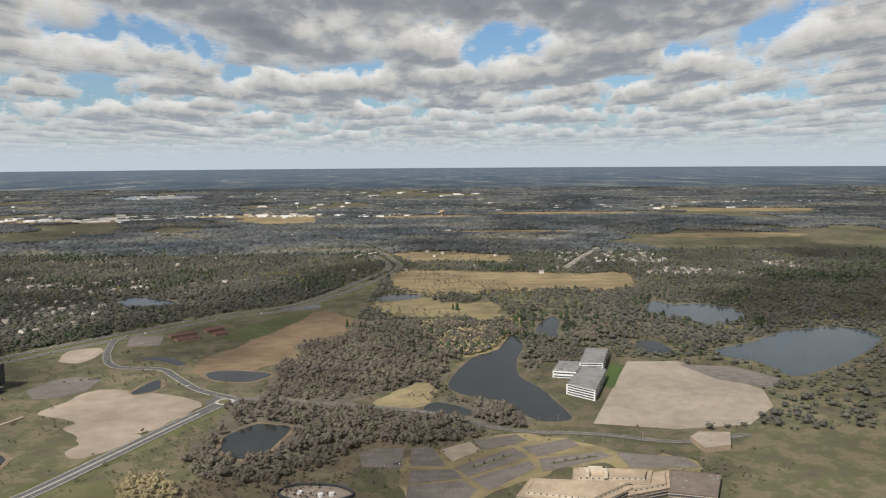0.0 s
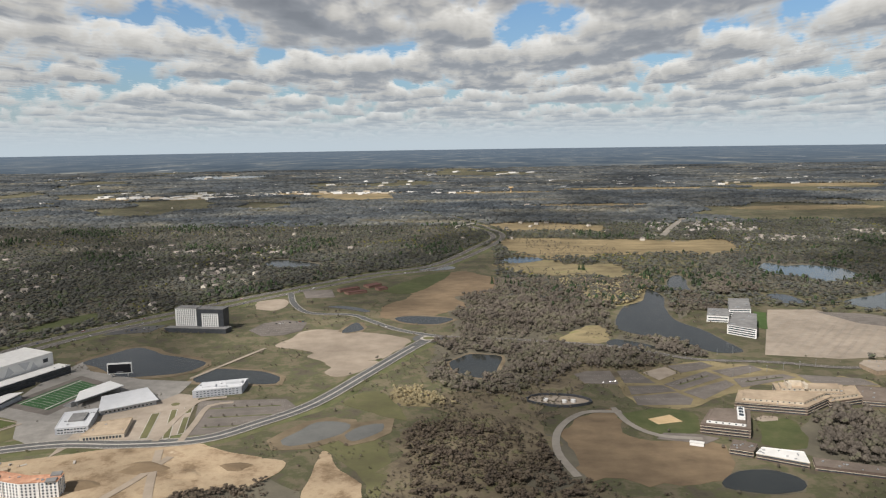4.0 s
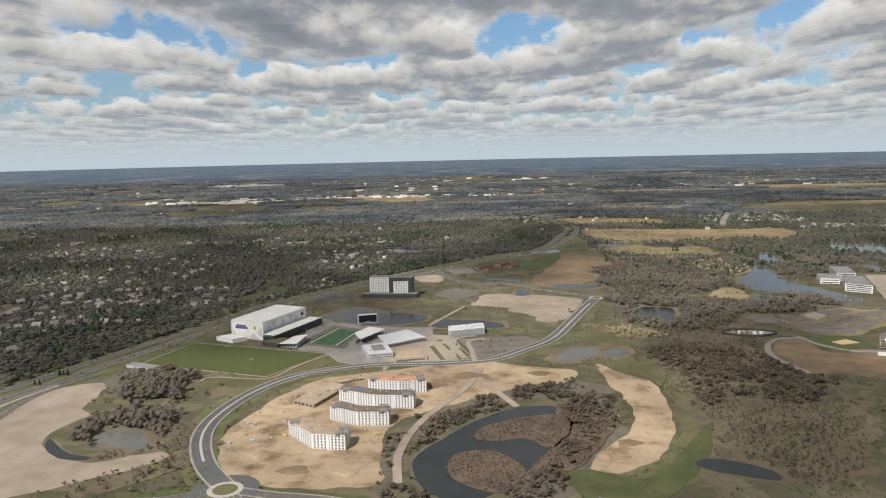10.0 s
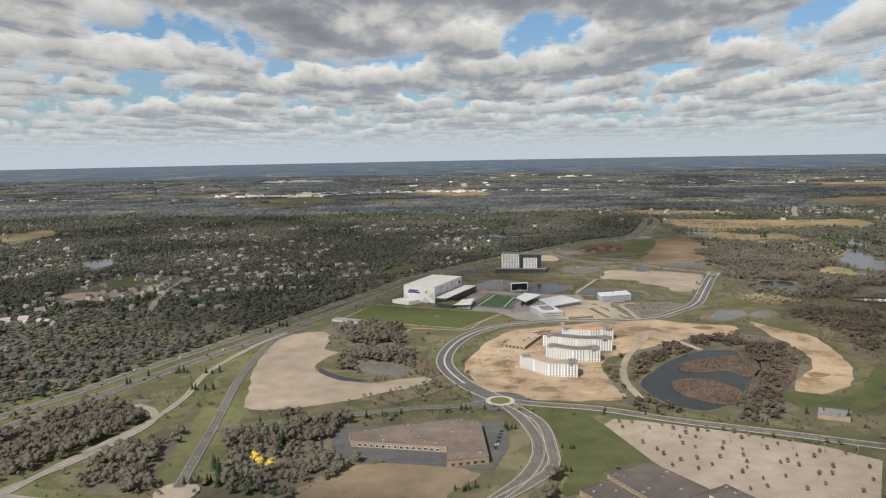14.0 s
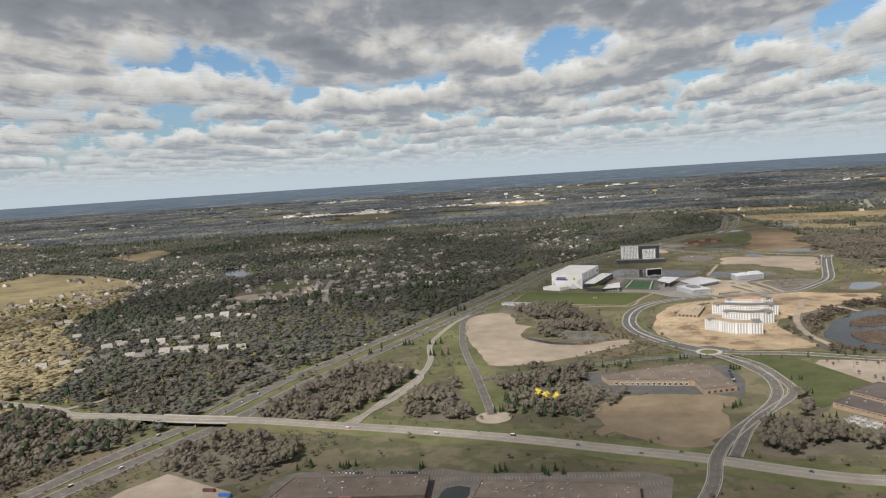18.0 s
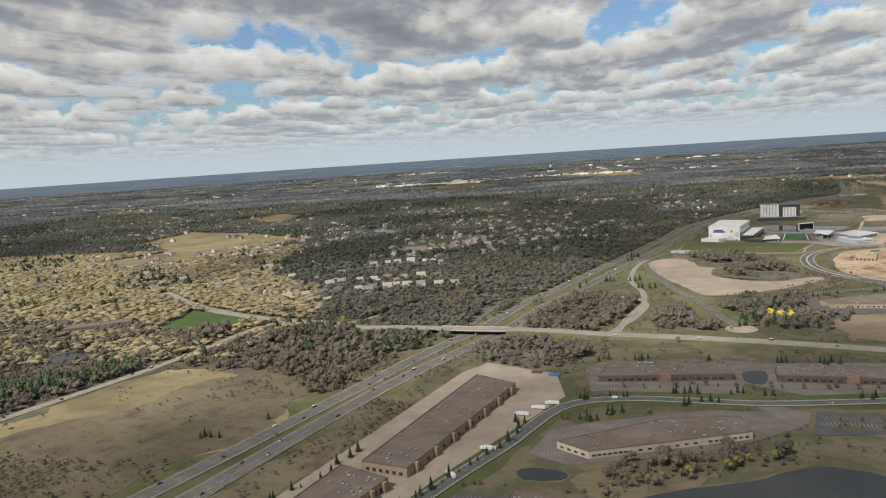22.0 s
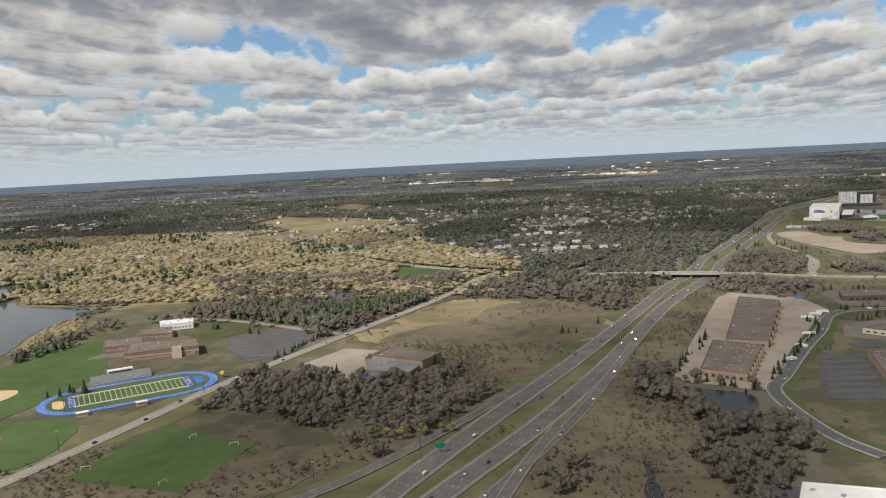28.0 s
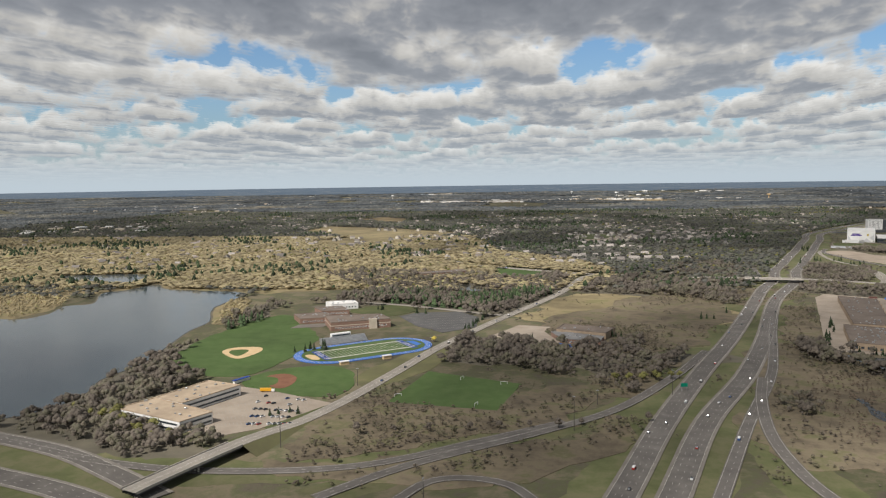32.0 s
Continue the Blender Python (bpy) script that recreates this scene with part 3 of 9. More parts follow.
def window_mesh(w, h, frame_mat):
    key = (round(w, 2), round(h, 2), frame_mat.name)
    if key not in WINDOW_MESHES:
        bm = bmesh.new()
        t = min(0.12, w * 0.12)
        v = [[bm.verts.new((x, y, z)) for x, z in ((-w / 2 + i, -h / 2 + i), (w / 2 - i, -h / 2 + i), (w / 2 - i, h / 2 - i), (-w / 2 + i, h / 2 - i))]
             for i, y in ((0, 0.0), (0, -0.08), (t, -0.08), (t, -0.02))]
        for a, b in zip(v, v[1:]):
            for i in range(4):
                j = (i + 1) % 4
                bm.faces.new((a[i], a[j], b[j], b[i]))
        pane = bm.faces.new(v[3])
        pane.material_index = 1
        bm.normal_update()
        me = bpy.data.meshes.new("window")
        bm.to_mesh(me)
        bm.free()
        me.materials.append(frame_mat)
        me.materials.append(GLASS)
        WINDOW_MESHES[key] = me
    return WINDOW_MESHES[key]


def windows(parent, a, b, z0, rows, storey, count, w, h, frame_mat=None, margin=0.06):
    """Rows of windows on the wall from a to b (outside on the right hand)."""
    a, b = Vector((*a, 0)), Vector((*b, 0))
    d = (b - a).normalized()
    turn = math.atan2(d.y, d.x)
    me = window_mesh(w, h, frame_mat or WHITE)
    for r in range(rows):
        for i in range(count):
            u = margin + (1 - 2 * margin) * (i + 0.5) / count
            q = a + (b - a) * u
            o = new("window", me)
            o.parent = parent
            o.matrix_local = Matrix.Translation((q.x, q.y, z0 + storey * (r + 0.5))) @ Matrix.Rotation(turn, 4, "Z") @ Matrix.Translation((0, -0.012, 0))


def rooftop_units(parent, outline, z, count, seed, mat=None, size=(1.0, 0.8, 0.55)):
    """Small plant boxes on a flat roof."""
    rnd = random.Random(seed)
    p = np.array(shrink(outline, 1.2))
    first = None
    made = tries = 0
    while made < count and tries < 400:
        tries += 1
        x, y = rnd.uniform(p[:, 0].min(), p[:, 0].max()), rnd.uniform(p[:, 1].min(), p[:, 1].max())
        if not inside(np.array([[x, y]]), p)[0]:
            continue
        m = Matrix.Translation((x, y, z + 0.04)) @ Matrix.Rotation(rnd.choice((0.0, 0.6, 1.2)), 4, "Z") @ Matrix.Diagonal((rnd.uniform(0.6, 1.5), rnd.uniform(0.6, 1.3), rnd.uniform(0.7, 1.2), 1))
        if first is None:
            bm = box_bm(-size[0] / 2, -size[1] / 2, 0, size[0] / 2, size[1] / 2, size[2], 0.06)
            first = part("rooftop_unit", bm, mat or METAL, parent)
            first.matrix_local = m
        else:
            share(first, m, parent)
        made += 1


def inside(pts, outline):
    """Which of the points lie in the outline."""
    p = np.asarray(outline, float)
    x, y = pts[:, 0], pts[:, 1]
    res = np.zeros(len(pts), bool)
    box = (x >= p[:, 0].min()) & (x <= p[:, 0].max()) & (y >= p[:, 1].min()) & (y <= p[:, 1].max())
    if not box.any():
        return res
    bx, by = x[box], y[box]
    r = np.zeros(len(bx), bool)
    for i in range(len(p)):
        (x0, y0), (x1, y1) = p[i - 1], p[i]
        if y0 == y1:
            continue
        c = ((y0 > by) != (y1 > by)) & (bx < (x1 - x0) * (by - y0) / (y1 - y0) + x0)
        r ^= c
    res[box] = r
    return res


def near_line(pts, line, dist):
    """Which of the points lie within dist of the line."""
    line = np.asarray(line, float)
    res = np.zeros(len(pts), bool)
    lo, hi = line.min(0) - dist, line.max(0) + dist
    box = np.all((pts >= lo) & (pts <= hi), 1)
    q = pts[box]
    r = np.zeros(len(q), bool)
    for a, b in zip(line, line[1:]):
        d = b - a
        t = np.clip(((q - a) @ d) / (d @ d + 1e-9), 0, 1)
        r |= np.linalg.norm(q - a - t[:, None] * d, axis=1) < dist
    res[box] = r
    return res


# ---- plan ----
# plan of the waters, fields and yards, in metres
WATER_LAKE_MID = [(72, 763), (52, 698), (29, 673), (7, 608), (6, 574), (28, 552), (45, 545), (59, 513), (69, 501), (85, 501), (91, 509), (85, 542), (79, 572), (64, 612), (68, 666), (79, 719)]
WATER_LAKE_NECK = [(99, 767), (109, 817), (130, 853), (132, 822), (121, 772), (122, 741), (111, 747)]
WATER_LAKE_EAST = [(247, 892), (276, 943), (289, 916), (320, 922), (353, 896), (353, 845), (322, 816), (292, 802), (283, 832), (257, 855)]
WATER_LAKE_FAR_EAST = [(261, 692), (309, 722), (372, 772), (439, 784), (445, 732), (365, 649), (317, 614), (294, 606), (284, 651), (268, 661)]
WATER_POND_GREY = [(194, 727), (214, 727), (219, 689), (196, 683)]
WATER_POND_ROAD = [(-147, 473), (-139, 488), (-131, 498), (-117, 496), (-106, 491), (-109, 462), (-114, 440), (-125, 436), (-140, 448)]
WATER_POND_PATH = [(-15, 533), (-5, 543), (18, 526), (24, 514), (6, 514), (-11, 521)]
WATER_POND_REED = [(-206, 623), (-192, 632), (-150, 622), (-163, 599), (-194, 605)]
WATER_POND_LOT = [(-289, 623), (-270, 622), (-252, 606), (-263, 594), (-282, 605)]
WATER_POND_LOT_B = [(-250, 574), (-242, 606), (-231, 580), (-244, 567)]
WATER_POND_WOOD = [(-435, 973), (-424, 1002), (-366, 970), (-347, 938), (-384, 921), (-418, 941)]
WATER_POND_HWY = [(-202, 911), (-163, 932), (-156, 910), (-191, 893)]
WATER_POND_GOLD = [(-94, 968), (-74, 1006), (-35, 1004), (-30, 978), (-70, 952)]
WATER_POND_HALL = [(-442, 476), (-430, 500), (-418, 519), (-400, 510), (-386, 498), (-362, 488), (-341, 474), (-345, 455), (-355, 446), (-372, 441), (-388, 438), (-406, 448), (-424, 463)]
WATER_POND_OFFICE = [(-335, 431), (-331, 452), (-324, 459), (-305, 456), (-287, 451), (-272, 438), (-271, 424), (-284, 422), (-300, 426), (-322, 424)]
WATER_POND_DIRT = [(-240, 320), (-232, 337), (-225, 349), (-212, 350), (-203, 345), (-206, 331), (-218, 320), (-232, 312)]
WATER_POND_DIRT_B = [(-204, 329), (-196, 343), (-183, 347), (-183, 335), (-190, 326), (-198, 320)]
WATER_WETLAND = [(-334, 142), (-319, 171), (-300, 197), (-277, 216), (-255, 219), (-254, 204), (-250, 183), (-276, 131), (-305, 97), (-327, 109)]
WATER_POND_SAND = [(-540, 177), (-534, 172), (-519, 157), (-503, 151), (-506, 147), (-520, 150), (-534, 163)]
WATER_POND_RING = [(-514, 180), (-508, 188), (-491, 183), (-479, 168), (-484, 160), (-504, 168)]
WATER_POND_SOUTH = [(-196, 131), (-190, 139), (-175, 135), (-162, 123), (-163, 113), (-183, 121)]
WATER_POND_FAR = [(-990, 693), (-996, 724), (-974, 736), (-936, 672), (-945, 637)]
WATER_POND_COURT = [(-580, -108), (-578, -92), (-568, -92), (-570, -106), (-574, -112)]
WATER_LAKE_SOUTH = [(-650, -244), (-641, -230), (-622, -221), (-602, -215), (-588, -207), (-571, -203), (-553, -221), (-574, -277), (-616, -296), (-645, -286)]
WATER_POND_WARE = [(-773, -276), (-764, -280), (-748, -286), (-749, -303), (-759, -315), (-767, -300)]
WATER_CREEK = [(-798, -357), (-795, -357), (-796, -370), (-794, -376), (-796, -387), (-799, -385), (-800, -377), (-798, -368)]
WATER_LAKE_WEST = [(-1451, -152), (-1308, -207), (-1286, -189), (-1295, -153), (-1280, -140), (-1305, -88), (-1294, -72), (-1284, -33), (-1263, -60), (-1227, -69), (-1177, -84), (-1173, -153), (-1152, -207), (-1150, -244), (-1136, -316), (-1139, -352), (-1133, -368), (-1133, -394), (-1146, -412), (-1182, -427)]
WATER_LAKE_WEST_B = [(-1424, 21), (-1342, 40), (-1320, 14), (-1311, -33), (-1383, -12)]
WATER_POND_SCHOOL = [(-1004, -40), (-990, -27), (-975, -51), (-986, -63)]
WATER_FAR_LAKE = [(-1777, 3878), (-1744, 4194), (-1466, 4223), (-1215, 3984), (-1304, 3756), (-1536, 3623)]
WATER_ALL = {"lake_mid": WATER_LAKE_MID, "lake_neck": WATER_LAKE_NECK, "lake_east": WATER_LAKE_EAST, "lake_far_east": WATER_LAKE_FAR_EAST, "pond_grey": WATER_POND_GREY, "pond_road": WATER_POND_ROAD, "pond_path": WATER_POND_PATH, "pond_reed": WATER_POND_REED, "pond_lot": WATER_POND_LOT, "pond_lot_b": WATER_POND_LOT_B, "pond_wood": WATER_POND_WOOD, "pond_hwy": WATER_POND_HWY, "pond_gold": WATER_POND_GOLD, "pond_hall": WATER_POND_HALL, "pond_office": WATER_POND_OFFICE, "pond_dirt": WATER_POND_DIRT, "pond_dirt_b": WATER_POND_DIRT_B, "wetland": WATER_WETLAND, "pond_sand": WATER_POND_SAND, "pond_ring": WATER_POND_RING, "pond_south": WATER_POND_SOUTH, "pond_far": WATER_POND_FAR, "pond_court": WATER_POND_COURT, "lake_south": WATER_LAKE_SOUTH, "pond_ware": WATER_POND_WARE, "creek": WATER_CREEK, "lake_west": WATER_LAKE_WEST, "lake_west_b": WATER_LAKE_WEST_B, "pond_school": WATER_POND_SCHOOL, "far_lake": WATER_FAR_LAKE}
REED_REED_A = [(-294, 189), (-258, 204), (-246, 190), (-262, 155), (-274, 167), (-292, 165), (-303, 171)]
REED_REED_B = [(-314, 147), (-293, 151), (-280, 129), (-290, 106), (-305, 109), (-316, 126)]
REED_ALL = {"reed_a": REED_REED_A, "reed_b": REED_REED_B}
LAWN_PRACTICE = [(-553, 325), (-533, 388), (-414, 347), (-447, 288)]
LAWN_EMBANKMENT = [(-446, 286), (-411, 344), (-401, 327), (-435, 267), (-493, 281), (-493, 291)]
LAWN_FAR_GREEN = [(-557, 562), (-547, 617), (-523, 650), (-506, 624), (-524, 583)]
LAWN_SLOPE_GREEN = [(-235, 759), (-226, 790), (-192, 863), (-166, 886), (-161, 862), (-197, 750)]
LAWN_BALL_GREEN = [(-36, 364), (-5, 374), (10, 365), (4, 336), (-25, 336), (-34, 351)]
LAWN_CAMPUS_LAWN = [(39, 336), (65, 350), (59, 314), (35, 318)]
LAWN_ROUND_GRASS = [(-403, 101), (-389, 105), (-371, 84), (-353, 41), (-363, 22), (-392, 17), (-393, 51)]
LAWN_PARK_GREEN = [(-968, 29), (-979, 99), (-910, 61), (-907, 40), (-927, 24), (-959, 15)]
LAWN_SOCCER = [(-993, -376), (-983, -325), (-937, -344), (-946, -384)]
LAWN_SCHOOL_LAWN = [(-1126, -305), (-1130, -246), (-1110, -180), (-1067, -239), (-1058, -277), (-1060, -298), (-1068, -336), (-1086, -342), (-1111, -328)]
LAWN_OUTFIELD = [(-1067, -355), (-1063, -333), (-1038, -317), (-1021, -330), (-1014, -354), (-1022, -371), (-1047, -366)]
LAWN_SCHOOL_FRONT = [(-1066, -160), (-1037, -134), (-1016, -157), (-1036, -180)]
LAWN_ALL = {"practice": LAWN_PRACTICE, "embankment": LAWN_EMBANKMENT, "far_green": LAWN_FAR_GREEN, "slope_green": LAWN_SLOPE_GREEN, "ball_green": LAWN_BALL_GREEN, "campus_lawn": LAWN_CAMPUS_LAWN, "round_grass": LAWN_ROUND_GRASS, "park_green": LAWN_PARK_GREEN, "soccer": LAWN_SOCCER, "school_lawn": LAWN_SCHOOL_LAWN, "outfield": LAWN_OUTFIELD, "school_front": LAWN_SCHOOL_FRONT}
SOIL_HILL_LOW = [(-220, 627), (-223, 684), (-192, 731), (-162, 750), (-144, 721), (-138, 662), (-173, 635), (-189, 623)]
SOIL_HILL_HIGH = [(-198, 731), (-179, 802), (-150, 895), (-118, 861), (-100, 800), (-108, 748), (-144, 721)]
SOIL_FIELD_SOUTH = [(-78, 301), (-75, 329), (-59, 357), (-41, 366), (-38, 340), (-20, 329), (-1, 318), (9, 301), (2, 282), (-26, 271), (-66, 270)]
SOIL_ALL = {"hill_low": SOIL_HILL_LOW, "hill_high": SOIL_HILL_HIGH, "field_south": SOIL_FIELD_SOUTH}
DRYGRASS_GOLD_A = [(-87, 1178), (-58, 1224), (35, 1214), (201, 1186), (301, 1182), (282, 1064), (241, 1019), (173, 1042), (108, 1032), (-18, 999), (-70, 1050)]
DRYGRASS_GOLD_B = [(-106, 1468), (-10, 1499), (131, 1417), (112, 1311), (22, 1349), (-60, 1333)]
DRYGRASS_GOLD_HILL = [(-93, 931), (-63, 958), (-28, 982), (0, 936), (59, 947), (77, 862), (45, 806), (32, 844), (-3, 855), (-29, 827), (-64, 869)]
DRYGRASS_BROWN_FIELD = [(-519, -34), (-488, 24), (-432, 20), (-463, -49), (-498, -39)]
DRYGRASS_MEADOW = [(-946, -186), (-929, -151), (-914, -93), (-873, -72), (-802, -130), (-798, -178), (-825, -204), (-882, -204), (-926, -197)]
DRYGRASS_FAR_BAND = [(-681, 2310), (-601, 2494), (-417, 2427), (-379, 2200), (-498, 2132)]
DRYGRASS_FAR_BAND_B = [(-1289, 440), (-1242, 523), (-1166, 610), (-1104, 540), (-1162, 403), (-1224, 366)]
DRYGRASS_FAR_BAND_C = [(-1369, 646), (-1367, 816), (-1205, 732), (-1045, 594), (-1105, 505), (-1180, 454)]
DRYGRASS_FAR_BAND_D = [(-1380, 1051), (-1325, 1171), (-1238, 1064), (-1230, 899)]
DRYGRASS_ALL = {"gold_a": DRYGRASS_GOLD_A, "gold_b": DRYGRASS_GOLD_B, "gold_hill": DRYGRASS_GOLD_HILL, "brown_field": DRYGRASS_BROWN_FIELD, "meadow": DRYGRASS_MEADOW, "far_band": DRYGRASS_FAR_BAND, "far_band_b": DRYGRASS_FAR_BAND_B, "far_band_c": DRYGRASS_FAR_BAND_C, "far_band_d": DRYGRASS_FAR_BAND_D}
GRAVEL_PAD = [(-279, 579), (-223, 567), (-184, 541), (-202, 486), (-214, 480), (-201, 475), (-224, 440), (-240, 446), (-239, 466), (-262, 491), (-263, 506), (-298, 522), (-291, 546)]
GRAVEL_PAD_SMALL = [(-339, 715), (-329, 684), (-335, 661), (-357, 668), (-365, 704)]
GRAVEL_SAND_LOT = [(-564, 100), (-569, 115), (-585, 188), (-588, 258), (-560, 281), (-549, 255), (-547, 226), (-535, 218), (-543, 186), (-532, 161), (-500, 144), (-468, 158), (-465, 144), (-513, 109), (-552, 96)]
GRAVEL_HILL_CLEAR = [(-855, 414), (-832, 444), (-796, 501), (-780, 474), (-810, 426), (-828, 407)]
GRAVEL_ALL = {"pad": GRAVEL_PAD, "pad_small": GRAVEL_PAD_SMALL, "sand_lot": GRAVEL_SAND_LOT, "hill_clear": GRAVEL_HILL_CLEAR}
DIRT_SITE = [(-438, 159), (-442, 185), (-431, 230), (-407, 278), (-364, 297), (-300, 318), (-261, 302), (-229, 290), (-241, 263), (-271, 254), (-300, 234), (-326, 216), (-350, 190), (-352, 146), (-350, 114), (-402, 114), (-426, 129)]
DIRT_BERM = [(-212, 306), (-200, 285), (-183, 260), (-186, 209), (-196, 168), (-216, 135), (-236, 124), (-248, 130), (-238, 149), (-218, 177), (-208, 210), (-212, 262)]
DIRT_ALL = {"site": DIRT_SITE, "berm": DIRT_BERM}
ROUGH_BERM_SIDE = [(-218, 320), (-193, 326), (-176, 311), (-173, 243), (-177, 183), (-194, 134), (-207, 110), (-266, 112), (-243, 133), (-237, 121), (-216, 132), (-194, 165), (-181, 214), (-182, 266), (-199, 292)]
ROUGH_TRACK_SIDE = [(-1016, -330), (-990, -273), (-977, -279), (-981, -316), (-998, -348), (-1006, -358)]
ROUGH_ALL = {"berm_side": ROUGH_BERM_SIDE, "track_side": ROUGH_TRACK_SIDE}
LOT_LOT_CAMPUS = [(-52, 432), (-24, 469), (46, 519), (86, 534), (96, 495), (146, 473), (133, 441), (53, 419), (18, 398), (-7, 381), (-24, 384), (-24, 415), (-50, 421)]
LOT_LOT_OFFICE = [(104, 495), (167, 654), (213, 653), (254, 568), (244, 528), (212, 491), (159, 483)]
LOT_LOT_OFFICE_B = [(210, 644), (257, 633), (281, 598), (264, 571), (228, 596)]
LOT_LOT_HQ = [(-314, 387), (-255, 391), (-242, 373), (-269, 335), (-300, 326), (-304, 354)]
LOT_PLAZA = [(-365, 294), (-372, 355), (-345, 377), (-333, 402), (-317, 397), (-303, 330), (-318, 321), (-360, 315)]
LOT_LOT_HOTEL = [(-320, 556), (-338, 577), (-332, 604), (-313, 618), (-290, 607), (-288, 575), (-301, 559)]
LOT_LOT_SOUTH = [(-367, 74), (-361, 82), (-348, 80), (-304, 64), (-268, 46), (-250, 30), (-272, -11), (-329, -12), (-347, 13), (-355, 36)]
LOT_LOT_SHOP = [(-500, 29), (-507, 60), (-502, 70), (-435, 79), (-418, 78), (-417, 45), (-425, 18)]
LOT_LOT_COURT = [(-653, -119), (-655, -79), (-646, -72), (-582, -71), (-564, -78), (-495, -80), (-485, -87), (-494, -121), (-559, -128), (-581, -109), (-586, -125)]
LOT_LOT_WARE = [(-774, -262), (-765, -229), (-720, -87), (-708, -70), (-670, -91), (-665, -127), (-711, -216), (-739, -280), (-745, -280), (-769, -270)]
LOT_LOT_IND = [(-720, -285), (-703, -228), (-682, -228), (-695, -293), (-719, -293)]
LOT_LOT_CURVE = [(-672, -171), (-661, -152), (-619, -129), (-585, -151), (-586, -170), (-620, -188), (-660, -197)]
LOT_LOT_POOL = [(-942, -207), (-958, -241), (-926, -263), (-917, -256), (-926, -226), (-922, -212)]
LOT_LOT_SCHOOL = [(-1025, -181), (-1016, -167), (-985, -161), (-970, -181), (-969, -215), (-988, -233), (-1008, -213)]
LOT_LOT_WHITE = [(-1100, -402), (-1077, -355), (-1049, -364), (-1016, -380), (-1035, -414), (-1047, -423), (-1075, -416)]
LOT_LOT_SE = [(-730, -288), (-701, -240), (-678, -240), (-702, -301), (-718, -294)]
LOT_ALL = {"lot_campus": LOT_LOT_CAMPUS, "lot_office": LOT_LOT_OFFICE, "lot_office_b": LOT_LOT_OFFICE_B, "lot_hq": LOT_LOT_HQ, "plaza": LOT_PLAZA, "lot_hotel": LOT_LOT_HOTEL, "lot_south": LOT_LOT_SOUTH, "lot_shop": LOT_LOT_SHOP, "lot_court": LOT_LOT_COURT, "lot_ware": LOT_LOT_WARE, "lot_ind": LOT_LOT_IND, "lot_curve": LOT_LOT_CURVE, "lot_pool": LOT_LOT_POOL, "lot_school": LOT_LOT_SCHOOL, "lot_white": LOT_LOT_WHITE, "lot_se": LOT_LOT_SE}
# centre lines of the roads
ROAD_HWY_L = [(-945, -580), (-905, -463), (-881, -392), (-851, -315), (-822, -246), (-789, -160), (-747, -47), (-722, 8), (-700, 78), (-679, 126), (-662, 168), (-638, 226), (-614, 283), (-577, 376), (-547, 448), (-507, 553), (-432, 662), (-340, 785), (-263, 875), (-187, 944), (-126, 1125), (-94, 1257), (-130, 1410), (-245, 1727), (-465, 2129)]
ROAD_HWY_R = [(-931, -580), (-890, -462), (-865, -391), (-832, -320), (-800, -237), (-755, -106), (-706, 1), (-683, 70), (-662, 118), (-645, 160), (-621, 218), (-597, 275), (-560, 368), (-530, 440), (-490, 545), (-415, 650), (-325, 770), (-250, 858), (-182, 914), (-114, 1093), (-77, 1256), (-101, 1392), (-182, 1640)]
ROAD_HWY_R2 = [(-919, -575), (-876, -460), (-849, -389), (-823, -326), (-808, -280), (-791, -222), (-774, -168)]
ROAD_CROSS = [(-1052, 183), (-975, 108), (-895, 58), (-834, 35), (-809, 19), (-736, 0), (-671, -9), (-619, -17), (-553, -36), (-502, -55), (-467, -68), (-424, -89), (-393, -97)]
ROAD_PARKWAY = [(-420, 112), (-441, 143), (-455, 182), (-455, 220), (-443, 262), (-419, 294), (-373, 313), (-328, 314), (-287, 322), (-261, 347), (-234, 382), (-208, 446), (-184, 508), (-164, 555)]
ROAD_RB2_EAST = [(-420, 112), (-398, 105), (-366, 98), (-328, 80), (-279, 62), (-240, 46)]
ROAD_RB2_WEST = [(-420, 112), (-444, 102), (-467, 99), (-501, 88), (-528, 80), (-546, 75), (-571, 65)]
ROAD_RB2_SOUTH = [(-418, 106), (-407, 75), (-403, 42), (-414, 6), (-449, -42), (-463, -68), (-471, -93), (-482, -114), (-499, -128), (-524, -135)]
ROAD_RB2_SOUTH_B = [(-415, 106), (-400, 78), (-397, 45), (-401, 16), (-434, -25), (-455, -67)]
ROAD_FRONTAGE = [(-572, 300), (-588, 266), (-592, 235), (-586, 154), (-573, 75), (-561, -2)]
ROAD_RAMP_SE = [(-588, 276), (-599, 245), (-609, 196), (-612, 159), (-607, 115), (-611, 72), (-625, 29), (-634, -10)]
ROAD_RAMP_IN = [(-630, 104), (-616, 94), (-609, 78), (-611, 58), (-622, 25), (-638, -8)]
ROAD_RAMP_NW = [(-730, 19), (-720, 69), (-716, 96), (-727, 117), (-756, 134), (-784, 126)]
ROAD_LOCAL_N = [(-831, 26), (-809, 49), (-783, 90), (-758, 142), (-698, 150)]
ROAD_RAMP_W = [(-995, -472), (-975, -448), (-955, -430), (-928, -408), (-896, -376), (-863, -320), (-840, -272)]
ROAD_RAMP_W2 = [(-1127, -435), (-1072, -452), (-1030, -455), (-987, -446), (-950, -420), (-919, -396)]
ROAD_RAMP_LOOP = [(-971, -472), (-963, -457), (-951, -453), (-938, -457), (-930, -468)]
ROAD_RAMP_E = [(-826, -325), (-837, -362), (-845, -400), (-847, -430), (-845, -455), (-836, -485), (-822, -515)]
